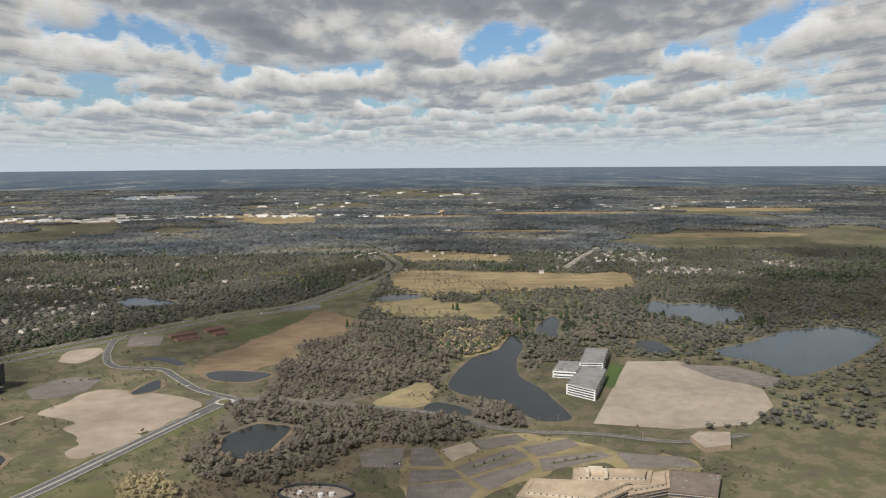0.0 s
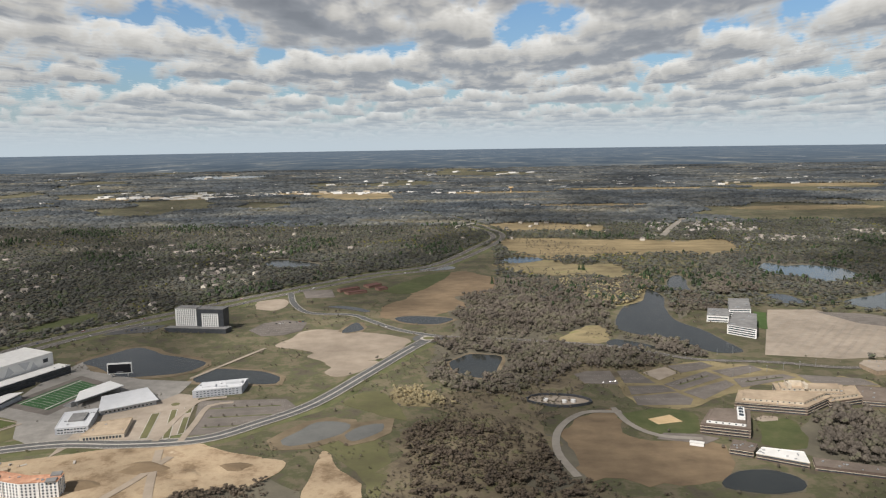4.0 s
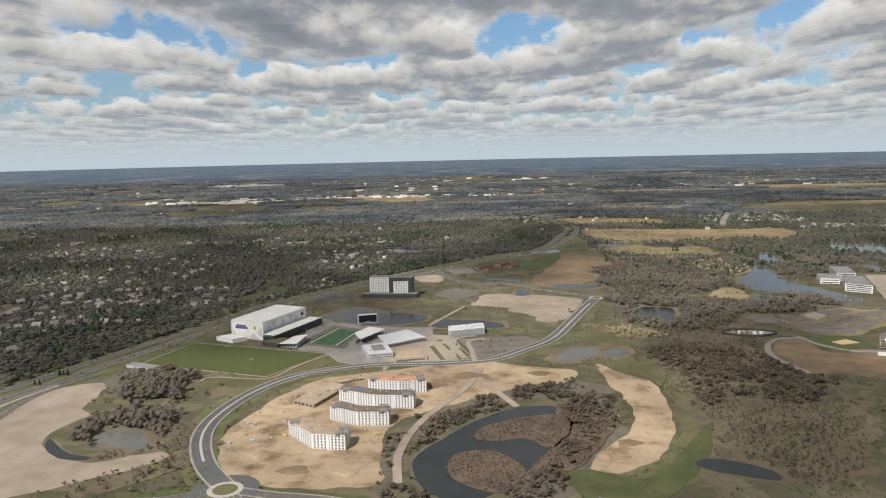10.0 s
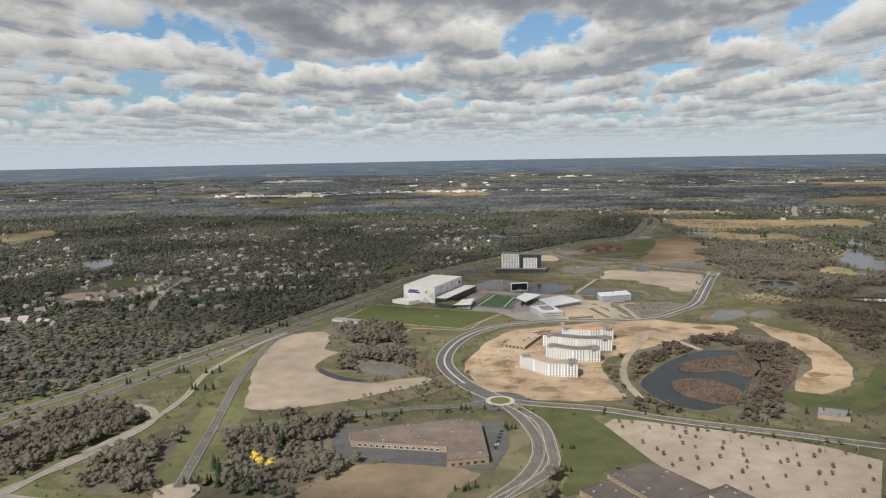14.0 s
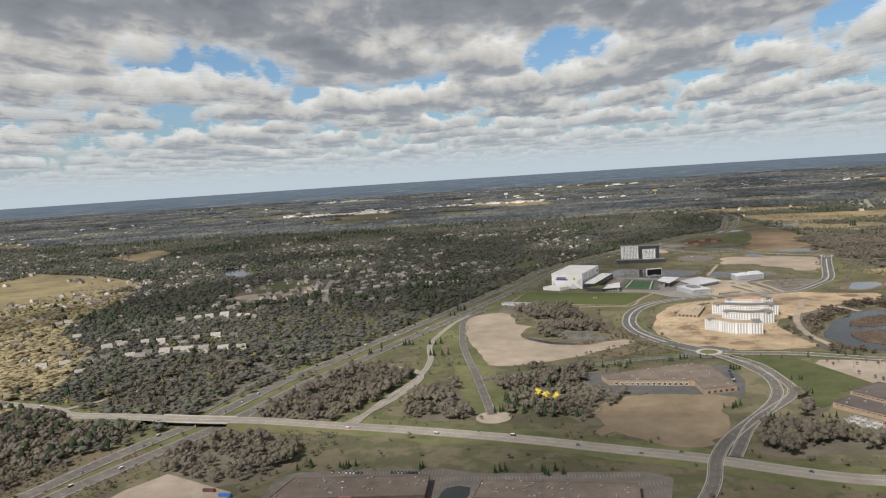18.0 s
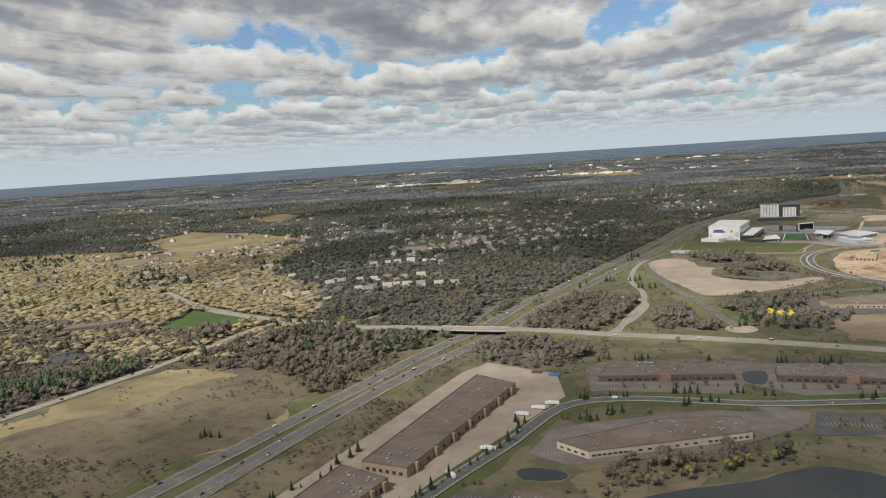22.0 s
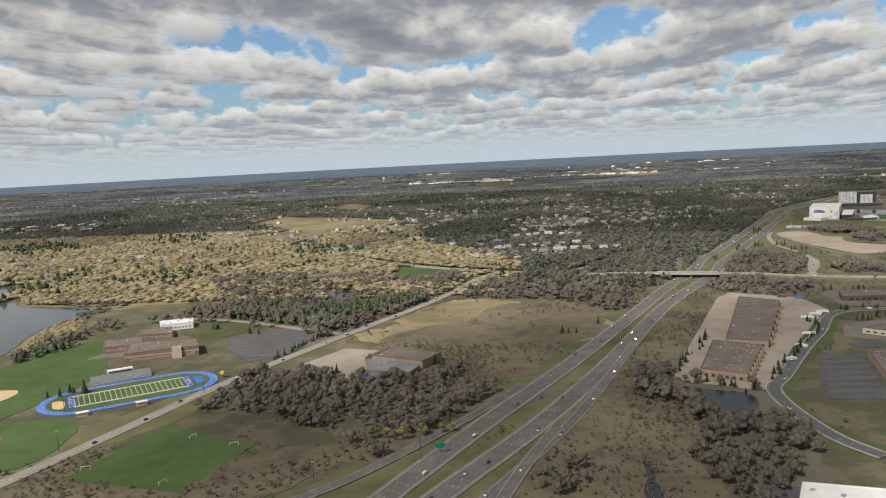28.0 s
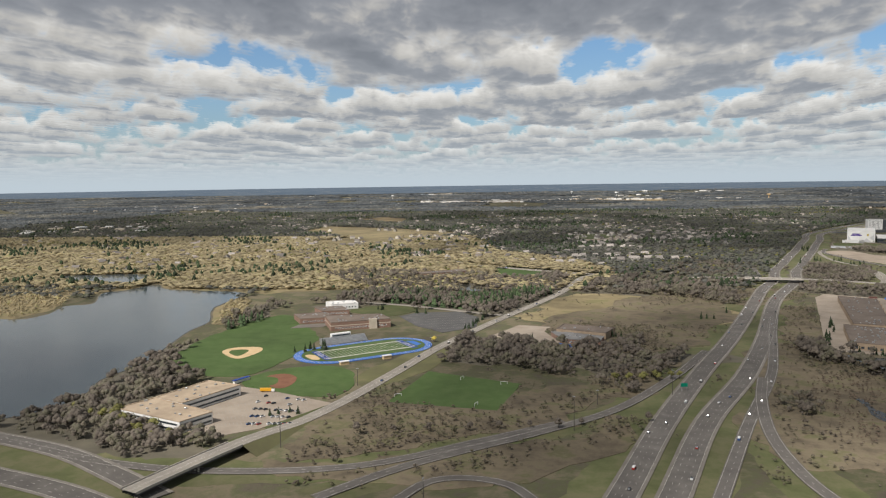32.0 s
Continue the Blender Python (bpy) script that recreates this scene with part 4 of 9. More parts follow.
ROAD_I_SOUTH = [(-1119, -461), (-1077, -474), (-1051, -486)]
ROAD_I_SOUTH_B = [(-1148, -427), (-1098, -443), (-1067, -460), (-1042, -476)]
ROAD_SCHOOL_ROAD = [(-1050, -479), (-1032, -432), (-1013, -380), (-999, -328), (-984, -270), (-957, -192), (-913, -74), (-890, 20), (-874, 52)]
ROAD_SCHOOL_RD_B = [(-955, -174), (-978, -163), (-1005, -149), (-1040, -133), (-1093, -118)]
ROAD_IND_ROAD = [(-722, -349), (-731, -333), (-737, -304), (-737, -280), (-728, -263), (-706, -218), (-688, -185), (-665, -140), (-633, -131), (-583, -138), (-548, -137), (-520, -134.5)]
ROAD_RB1_EAST = [(-164, 555), (-97, 543), (-36, 528), (6, 511), (44, 483), (103, 474), (152, 460), (204, 472)]
ROAD_RB1_NORTH = [(-164, 555), (-199, 578), (-230, 614), (-252, 638), (-296, 647), (-323, 690), (-342, 750)]
ROAD_CAMPUS_RD = [(-34, 368), (-58, 366), (-76, 340), (-81, 307), (-74, 275)]
ROAD_CAMPUS_RD_B = [(-38, 375), (-33, 348), (-20, 330), (4, 325)]
ROAD_BOULEVARD = [(-314, 318), (-316, 354), (-313, 387), (-297, 394)]
ROAD_BOULEVARD_B = [(-299, 318), (-301, 346), (-303, 377), (-289, 384)]
ROAD_POND_PATH = [(-338, 434), (-326, 464), (-316, 489), (-305, 516)]
ROAD_PRACTICE_PATH = [(-491, 276), (-484, 288), (-445, 283), (-431, 311), (-411, 345)]
ROAD_SITE_TRACK = [(-340, 115), (-342, 152), (-332, 198), (-307, 255), (-296, 297)]
ROAD_SITE_TRACK_B = [(-276, 218), (-294, 267), (-306, 306)]
ROAD_GOLD_RD = [(208, 1243), (264, 1390), (329, 1544)]
ROAD_HILL_STREET = [(-744, 367), (-767, 451), (-783, 553)]
# edges of the woods
WOOD_DARK_B = [(-165, 344), (-126, 348), (-82, 330), (-55, 301), (-66, 260), (-98, 204), (-112, 222), (-144, 224), (-168, 208), (-160, 266)]
WOOD_MID = [(-154, 489), (-165, 539), (-121, 533), (-77, 524), (-35, 507), (28, 477), (41, 455), (-6, 447), (-54, 462), (-74, 406), (-120, 407), (-164, 449)]
WOOD_HILL = [(-135, 577), (-146, 703), (-118, 815), (-80, 814), (-38, 746), (2, 622), (-16, 560), (-62, 575), (-82, 561), (-118, 562)]
WOOD_LAKE = [(8, 658), (50, 744), (72, 768), (77, 854), (24, 856), (-27, 771), (-37, 722)]
WOOD_LAKE_E = [(80, 731), (80, 656), (102, 742), (121, 718), (136, 655), (95, 656), (66, 620)]
WOOD_LAKE_S = [(2, 560), (28, 543), (48, 532), (68, 496), (36, 485), (-2, 503)]
WOOD_RING_A = [(-354, 140), (-346, 189), (-320, 220), (-284, 263), (-234, 276), (-218, 228), (-232, 160), (-260, 109), (-288, 75), (-297, 94), (-271, 141), (-247, 216), (-267, 231), (-298, 214), (-329, 165), (-337, 120), (-331, 95)]
WOOD_RING_B = [(-522, 185), (-512, 224), (-479, 215), (-468, 171), (-491, 159), (-511, 167)]
WOOD_STRIP = [(-552, 286), (-551, 317), (-510, 300), (-489, 281), (-499, 237), (-534, 247)]
WOOD_CLOVER = [(-694, 17), (-683, 81), (-632, 115), (-617, 74), (-630, 24), (-646, -3), (-681, 5)]
WOOD_CLOVER_B = [(-601, 0), (-600, 46), (-587, 72), (-573, 19), (-570, -8)]
WOOD_NW = [(-803, 36), (-807, 117), (-756, 134), (-724, 92), (-731, 56), (-744, 20), (-781, 22)]
WOOD_BANK = [(-717, -73), (-726, -37), (-687, -20), (-663, -35), (-662, -71), (-692, -81)]
WOOD_MEADOW = [(-866, 0), (-829, 16), (-775, -7), (-754, -10), (-765, -67), (-790, -121), (-810, -104)]
WOOD_MEADOW_B = [(-887, -58), (-878, 9), (-840, -3), (-815, -88), (-857, -85)]
WOOD_WEST = [(-1130, 29), (-1024, 55), (-975, 12), (-907, -12), (-899, -57), (-941, -113), (-975, -159)]
WOOD_POOL = [(-960, -284), (-946, -270), (-903, -276), (-867, -282), (-834, -289), (-825, -303), (-941, -307)]
WOOD_CREEK = [(-784, -256), (-760, -247), (-746, -280), (-744, -325), (-744, -370), (-760, -382), (-778, -346), (-784, -308)]
WOOD_CREEK_B = [(-825, -385), (-816, -347), (-800, -320), (-803, -384)]
WOOD_SHORE = [(-1139, -352), (-1136, -316), (-1123, -246), (-1146, -151), (-1125, -138), (-1103, -258), (-1115, -314), (-1096, -356), (-1106, -392), (-1122, -441), (-1145, -413)]
WOOD_SHORE_B = [(-1134, -426), (-1108, -393), (-1094, -412), (-1044, -433), (-1054, -447), (-1101, -439)]
WOOD_SCHOOL = [(-1098, -137), (-1053, -54), (-992, -17), (-958, 22), (-905, 39), (-913, -59), (-957, -186), (-1000, -152), (-1062, -140)]
WOOD_TRACK = [(-986, -269), (-957, -252), (-915, -270), (-875, -247), (-865, -297), (-890, -348), (-906, -327), (-936, -316), (-972, -318)]
WOOD_EAST = [(150, 852), (240, 1044), (336, 1040), (382, 951), (437, 911), (470, 842), (426, 784), (314, 736), (240, 738), (220, 790), (183, 740), (136, 741)]
WOOD_YARD = [(-557, 42), (-555, 75), (-516, 60), (-500, 29), (-520, -9)]
WOOD_YARD_B = [(-551, 7), (-543, 68), (-523, 88), (-486, 49), (-485, 24), (-518, -25), (-527, -5)]
WOOD_LOT = [(-661, -240), (-644, -206), (-621, -194), (-592, -183), (-578, -189), (-601, -211), (-627, -219), (-645, -231)]
WOOD_BLUFF = [(-149, 609), (-110, 806), (-32, 843), (-19, 723), (-71, 534), (-127, 537)]
WOODS = [WOOD_DARK_B, WOOD_MID, WOOD_HILL, WOOD_LAKE, WOOD_LAKE_E, WOOD_LAKE_S, WOOD_RING_A, WOOD_RING_B, WOOD_STRIP, WOOD_CLOVER, WOOD_CLOVER_B, WOOD_NW, WOOD_BANK, WOOD_MEADOW, WOOD_MEADOW_B, WOOD_WEST, WOOD_POOL, WOOD_CREEK, WOOD_CREEK_B, WOOD_SHORE, WOOD_SHORE_B, WOOD_SCHOOL, WOOD_TRACK, WOOD_EAST, WOOD_YARD, WOOD_YARD_B, WOOD_LOT, WOOD_BLUFF]
# edges of the brushland
BRUSH_RAMP = [(-1022, -436), (-1013, -412), (-992, -366), (-964, -346), (-928, -352), (-894, -358), (-928, -401), (-960, -425), (-988, -441), (-1013, -451)]
BRUSH_BANK = [(-1028, -452), (-987, -448), (-940, -423), (-901, -389), (-900, -420), (-939, -448), (-990, -462)]
BRUSH_MEADOW = [(-918, -254), (-916, -176), (-885, -123), (-845, -86), (-790, -61), (-799, -162), (-828, -234), (-854, -271), (-883, -281)]
BRUSH_EAST = [(-819, -326), (-790, -237), (-754, -140), (-741, -141), (-779, -272), (-800, -326)]
BRUSH_NORTH = [(-856, -44), (-851, 27), (-750, -31), (-761, -72), (-790, -111), (-802, -116)]
BRUSH_SITE = [(-510, 151), (-461, 194), (-442, 148), (-469, 112), (-493, 104)]
BRUSH_CAMPUS = [(-148, 400), (-88, 433), (-28, 469), (-3, 497), (-74, 380), (-89, 362), (-135, 337)]
BRUSH_SOUTH = [(-190, 168), (-159, 191), (-127, 159), (-116, 126), (-149, 110), (-193, 128)]
BRUSH_LAKE = [(-654, -200), (-622, -200), (-594, -189), (-582, -201), (-606, -214), (-640, -229)]
BRUSH_HILL = [(-74, 406), (-54, 466), (-10, 476), (41, 455), (-9, 447), (-50, 422)]
BRUSH_CREEK = [(-792, -301), (-774, -325), (-778, -380), (-807, -381)]
BRUSH_CLOVER = [(-786, -117), (-754, -79), (-728, -32), (-721, -50), (-746, -106), (-768, -128)]
BRUSHES = [BRUSH_RAMP, BRUSH_BANK, BRUSH_MEADOW, BRUSH_EAST, BRUSH_NORTH, BRUSH_SITE, BRUSH_CAMPUS, BRUSH_SOUTH, BRUSH_LAKE, BRUSH_HILL, BRUSH_CREEK, BRUSH_CLOVER]
LAWN_ALL["suburb_green"] = [(-857, 470), (-868, 547), (-831, 565), (-797, 513), (-839, 473)]
GRAVEL_ALL["suburb_diamond"] = [(-865, 432), (-811, 430), (-783, 487), (-797, 511), (-839, 471), (-872, 456)]
EVERGREEN_BELTS = [[(-1131, -230), (-1127, -199), (-1110, -189), (-1097, -220), (-1108, -259)], [(-1041, -131), (-970, -159), (-943, -115), (-918, -77), (-930, -55), (-960, -85), (-1000, -100), (-1062, -106)], [(-1125, -243), (-1103, -217), (-1089, -244), (-1112, -257)], [(-1079, -127), (-1040, -100), (-1000, -95), (-1020, -75), (-1060, -80)]]
BRUSHES += [[(-816, -282), (-790, -262), (-762, -287), (-800, -400), (-824, -438), (-850, -441), (-843, -382)], [(-1018, -406), (-998, -355), (-925, -350), (-870, -300), (-858, -310), (-912, -376), (-970, -412), (-998, -430)]]
LOT_ALL["lot_curve"] = [(-671, -169), (-656, -161), (-636, -155), (-604, -146), (-586, -148), (-566, -154), (-571, -165), (-591, -179), (-619, -194), (-649, -200), (-664, -203), (-679, -193)]
LOT_ALL["lot_units"] = [(-560, -153), (-538, -157), (-545, -176), (-567, -166)]
WATER_ALL["pond_ind"] = [(-682, -209), (-677, -206), (-668, -208), (-664, -212), (-667, -216), (-679, -216)]
LAWN_ALL["campus_lawn"] = [(46, 354), (66, 356), (67, 338), (57, 312), (36, 318), (41, 336)]
DRYGRASS_ALL["campus_base"] = [(-54, 445), (-44, 453), (-8, 457), (18, 467), (48, 477), (82, 469), (105, 443), (149, 435), (153, 420), (110, 416), (101, 427), (58, 413), (25, 390), (12, 379), (-22, 378), (-24, 421), (-50, 423)]
LOT_ALL["campus_a"] = [(-54, 445), (-44, 452), (-26, 453), (-25, 422), (-49, 424)]
LOT_ALL["campus_b"] = [(-21, 453), (-8, 455), (1, 424), (-21, 425)]
LOT_ALL["campus_c"] = [(-3, 449), (17, 463), (23, 448), (5, 431)]
LOT_ALL["campus_d"] = [(19, 465), (48, 475), (54, 465), (45, 458), (25, 448)]
LOT_ALL["campus_e"] = [(49, 453), (82, 467), (87, 455), (58, 438)]
LOT_ALL["campus_f"] = [(58, 434), (98, 445), (104, 437), (58, 415)]
LOT_ALL["campus_g"] = [(107, 444), (148, 435), (153, 420), (111, 419)]
LOT_ALL["campus_h"] = [(6, 422), (44, 452), (52, 438), (14, 409)]
LOT_ALL["campus_i"] = [(-20, 418), (5, 420), (11, 407), (-21, 400)]
LOT_ALL["campus_j"] = [(-21, 397), (11, 404), (18, 392), (13, 381), (-21, 380)]
LOT_ALL["campus_k"] = [(15, 406), (52, 431), (55, 421), (25, 391)]
LAWN_ALL["court_front"] = [(-645, -124), (-637, -118), (-584, -121), (-585, -127), (-639, -132)]
LAWN_ALL["court_front_b"] = [(-563, -126), (-554, -124), (-510, -132), (-512, -137), (-551, -135), (-563, -132)]
LAWN_ALL["ware_lawn"] = [(-665, -136), (-654, -129), (-650, -138), (-668, -151), (-682, -168), (-689, -171), (-688, -163)]
LAWN_ALL["shop_lawn"] = [(-376, 80), (-353, 42), (-374, 20), (-378, 10), (-391, -4), (-398, -4), (-385, 42)]
LAWN_ALL["shop_lawn_b"] = [(-431, 74), (-427, 71), (-425, 42), (-428, 40)]
LAWN_ALL["lit_lawn"] = [(-215, 385), (-196, 407), (-178, 380), (-170, 353), (-196, 368)]
LOT_ALL["lot_isles"] = [(-561, -148), (-558, -148), (-526, -157), (-522, -160), (-525, -173), (-570, -174)]
LOT_ALL["lot_angle"] = [(-583, -142), (-573, -142), (-564, -151), (-568, -162), (-575, -165), (-581, -154)]
LOT_ALL["pad_grey"] = [(-297, 768), (-285, 725), (-317, 720), (-331, 763)]
WATER_ALL["pond_marsh"] = [(-284, 676), (-270, 680), (-250, 671), (-236, 656), (-240, 650), (-258, 663)]
del WATER_ALL["pond_lot"]
del LOT_ALL["lot_campus"]
LOT_ALL["lot_yard"] = [(-22, 325), (4, 318), (14, 326), (4, 332), (-16, 334)]
WATER_ALL["lake_campus"] = [(-3, 265), (0, 275), (10, 283), (24, 285), (34, 280), (38, 272), (33, 262), (14, 258)]
WOODS += [[(-438, -41), (-428, -29), (-415, -24), (-402, -40), (-385, -49), (-380, -63), (-441, -63)], [(-387, 80), (-383, 71), (-382, 43), (-388, 16), (-401, -15), (-404, -13), (-395, 19)], [(83, 360), (112, 376), (121, 369), (119, 328), (98, 284), (79, 290), (62, 308), (71, 343)], [(-98, 523), (-48, 528), (-15, 512), (41, 525), (54, 512), (40, 500), (-10, 498), (-51, 505), (-80, 480)]]
BRUSHES += [[(-117, 415), (-88, 428), (-80, 467), (-52, 493), (-20, 484), (-60, 446), (-62, 421), (-90, 402), (-102, 382), (-83, 370), (-68, 370), (-84, 334), (-88, 307), (-101, 311), (-114, 334)]]
BRUSHES.append([(-161, 348), (-125, 346), (-98, 326), (-89, 263), (-55, 261), (-93, 174), (-120, 132), (-190, 140), (-176, 180), (-175, 248)])
LAWN_ALL["lot_strip"] = [(-1035, -410), (-1030, -394), (-1019, -381), (-1021, -399), (-1028, -413)]
LAWN_ALL["corner_strip"] = [(-1042, -428), (-1032, -415), (-1028, -419), (-1038, -431)]
# added tan fields that paint the far sunlit band into the ground
for far_x, far_y, far_w, far_d in ((-1900, 2250, 260, 60), (-1250, 2330, 330, 80), (-620, 2480, 300, 90), (-60, 2440, 240, 70), (420, 2560, 330, 90), (1100, 2700, 380, 90), (-2500, 1700, 260, 50), (180, 1900, 200, 50), (700, 1780, 190, 60)):
    DRYGRASS_ALL["far_strip_%d" % far_x] = [(far_x - far_w, far_y), (far_x - far_w * 0.4, far_y - far_d), (far_x + far_w * 0.5, far_y - far_d * 0.8), (far_x + far_w, far_y + far_d * 0.3), (far_x + far_w * 0.3, far_y + far_d), (far_x - far_w * 0.6, far_y + far_d * 0.8)]
DRYGRASS_ALL["campus_rise"] = [(-49, 542), (-39, 576), (-18, 594), (-8, 563), (-20, 531), (-40, 526)]
LAWN_ALL["berm_green"] = [(-262, 122), (-248, 128), (-225, 118), (-204, 140), (-170, 190), (-188, 139), (-221, 98), (-250, 92)]
REED_ALL["reed_bank"] = [(-253, 219), (-225, 211), (-227, 177), (-253, 131), (-278, 115), (-276, 131), (-249, 183)]
REED_ALL["creek_marsh"] = [(-811, -343), (-803, -322), (-789, -316), (-780, -332), (-782, -362), (-795, -395), (-806, -424), (-823, -426), (-820, -396)]

# ---- ground, waters, fields ----


def ground_sheet():
    """One sheet, past the horizon, finer near the flight."""
    xs = np.concatenate([np.linspace(-9000, -1900, 8), np.linspace(-1800, 900, 28), np.linspace(1000, 9000, 8)])
    ys = np.concatenate([np.linspace(-3000, -700, 4), np.linspace(-600, 1500, 22), np.linspace(1700, 11000, 10)])
    verts = [(x, y, 0.0) for y in ys for x in xs]
    w = len(xs)
    faces = [(j * w + i, j * w + i + 1, (j + 1) * w + i + 1, (j + 1) * w + i) for j in range(len(ys) - 1) for i in range(w - 1)]
    return tagged(link("ground", verts, faces, GROUND), "brown and olive early spring grassland ground", "ground", kind="structure")


ground_sheet()

tagged(sheet("suburb_floor", [(-740, 40), (-700, 110), (-650, 240), (-590, 390), (-540, 500), (-450, 680), (-300, 860), (-180, 990), (-240, 1500), (-700, 1700), (-1500, 1500), (-1700, 700), (-1500, 200), (-1150, 60), (-900, 70)], 0.012, FLOOR, step=12, wobble=6.0), "brown leaf litter and winter lawns under the suburb's trees", "woodland floor", kind="structure")
BANKS = {"pond_hall": 6.0, "pond_office": 4.0, "pond_dirt": 7.0, "pond_dirt_b": 6.0, "pond_road": 3.0, "pond_reed": 4.0, "pond_lot_b": 3.0}
MUDDY = ("pond_dirt", "pond_dirt_b", "pond_ring")
for number, (key, outline) in enumerate(WATER_ALL.items()):
    ring = smooth_line(outline, True, 6)
    bank = BANKS.get(key, 0.0)
    if bank:
        tagged(sheet("bank", shrink(ring[::2], -bank), 0.202 + 0.0006 * number, BANK, curved=False, wobble=2.5), "bare earth bank sloping to a pond", "bank", kind="structure")
    tagged(sheet("shore", shrink(ring[::2], -1.4), 0.05 + 0.0015 * number, FLOOR, curved=False, wobble=1.0), "brown muddy shore of a pond", "shore", kind="structure")
    tagged(sheet("water", outline, (0.285 if key == "pond_court" else 0.235) + 0.001 * number, MURKY if key in MUDDY else WATER if key in ("lake_west", "lake_west_b", "far_lake", "lake_far_east", "lake_east") else POND, step=5, wobble=0.8, skirt=0.3), "dark still water with sky reflections" if key.startswith("lake") else "small dark pond reflecting the clouds", "water", kind="structure")
for key, outline in REED_ALL.items():
    tagged(sheet("reed_bed", outline, 0.2 if key == "creek_marsh" else 0.5, BRUSH_FLOOR if key == "creek_marsh" else REED, step=4, wobble=1.5, skirt=0.5), "brown reed bed standing in the pond", "reeds", kind="structure")
FIELD_WORDS = {"LAWN": "green mown grass", "SOIL": "bare brown soil field", "DRY": "dry golden grass field", "GRAVEL": "pale graded gravel pad", "DIRT": "tan bare construction dirt", "ROUGH": "rough olive grass slope"}
for word, group, mat, z in (("ROUGH", ROUGH_ALL, ROUGH, 0.08), ("SOIL", SOIL_ALL, SOIL, 0.10), ("DRY", DRYGRASS_ALL, DRY, 0.12), ("LAWN", LAWN_ALL, LAWN, 0.15),
                            ("GRAVEL", GRAVEL_ALL, GRAVEL, 0.18), ("DIRT", DIRT_ALL, DIRT, 0.20)):
    for number, (key, outline) in enumerate(group.items()):
        straight = key in ("practice", "soccer")
        m = FALLOW if key == "brown_field" else MEADOW if key in ("meadow", "far_band_c", "far_band_b", "gold_hill", "campus_rise", "campus_base") else PRACTICE if key == "practice" else ROUGH if key in ("embankment", "lit_lawn") else SPORT if key in ("soccer", "school_lawn", "outfield", "park_green") else mat
        tagged(sheet("field", outline, z + 0.003 * number, m, step=5, curved=not straight, wobble=0.0 if straight else 11.0 if key[:4] == "gold" else 6.0 if word in ("DRY", "SOIL") else 2.5), FIELD_WORDS[word], "field", kind="structure")
ring_ = np.array(LAWN_ALL["practice"] + [LAWN_ALL["practice"][0]], float)
tagged(ribbon("footpath", ring_, 0.7, -0.7, 0.21, LOT_PALE), "pale footpath round the practice field", "path", kind="structure")
LOT_MATS = {"lot_office": LOT_PALE, "lot_south": LOT_PALE, "lot_ware": LOT_PALE, "lot_white": LOT_PALE, "lot_pool": LOT_PALE, "plaza": LOT_PALE, "lot_shop": LOT_DARK,
            "lot_school": LOT_DARK, "lot_ind": LOT_DARK, "lot_curve": LOT, "lot_court": LOT, "lot_isles": LOT_DARK, "campus_c": LOT_PALE}
for number, (key, outline) in enumerate(LOT_ALL.items()):
    if key == "lot_se":
        continue
    tagged(sheet("parking_lot", outline, 0.225 + 0.0012 * number, LOT_MATS.get(key, LOT), curved=False, step=5), "worn parking lot with faded bay lines", "parking lot", kind="structure")


def bay_lines(outline, turn, gap, length, z=0.262, row=8.2):
    """Faded parking bay lines over a lot, as one painted mesh."""
    p = shrink(outline, 1.5)
    c, s = math.cos(turn), math.sin(turn)
    q = np.array(p) @ np.array([[c, -s], [s, c]])
    pieces = []
    for v in np.arange(q[:, 1].min(), q[:, 1].max(), row):
        us = np.arange(q[:, 0].min(), q[:, 0].max(), gap)
        for u in us:
            ends = np.array([[u, v], [u, v + length]]) @ np.array([[c, s], [-s, c]])
            if inside(ends, p).all():
                d = np.array([c, s]) * 0.075
                (ax, ay), (bx, by) = ends
                pieces.append(([(ax - d[0], ay - d[1], z), (ax + d[0], ay + d[1], z), (bx + d[0], by + d[1], z), (bx - d[0], by - d[1], z)], [(0, 1, 2, 3)]))
    if pieces:
        tagged(joined("bay_lines", pieces, FADED), "faded white parking bay lines on asphalt", "road marking", kind="structure")


for key, turn in (("campus_a", 0.0), ("campus_b", 0.0), ("campus_d", 0.33), ("campus_e", 0.45), ("campus_f", 0.35), ("campus_g", -0.1), ("campus_h", 0.66), ("campus_i", 0.03), ("campus_j", 0.05), ("campus_k", 0.6), ("lot_isles", -0.1), ("lot_angle", 0.4), ("lot_office", 0.95), ("lot_office_b", 0.2), ("lot_hq", 0.15), ("lot_south", -0.3), ("lot_ind", 0.1), ("lot_school", 0.3), ("lot_pool", 0.6), ("lot_hotel", 0.3), ("lot_white", 0.5), ("lot_curve", 0.12), ("lot_units", -0.2), ("lot_court", 0.0)):
    bay_lines(LOT_ALL[key], turn, 1.45, 4.0)


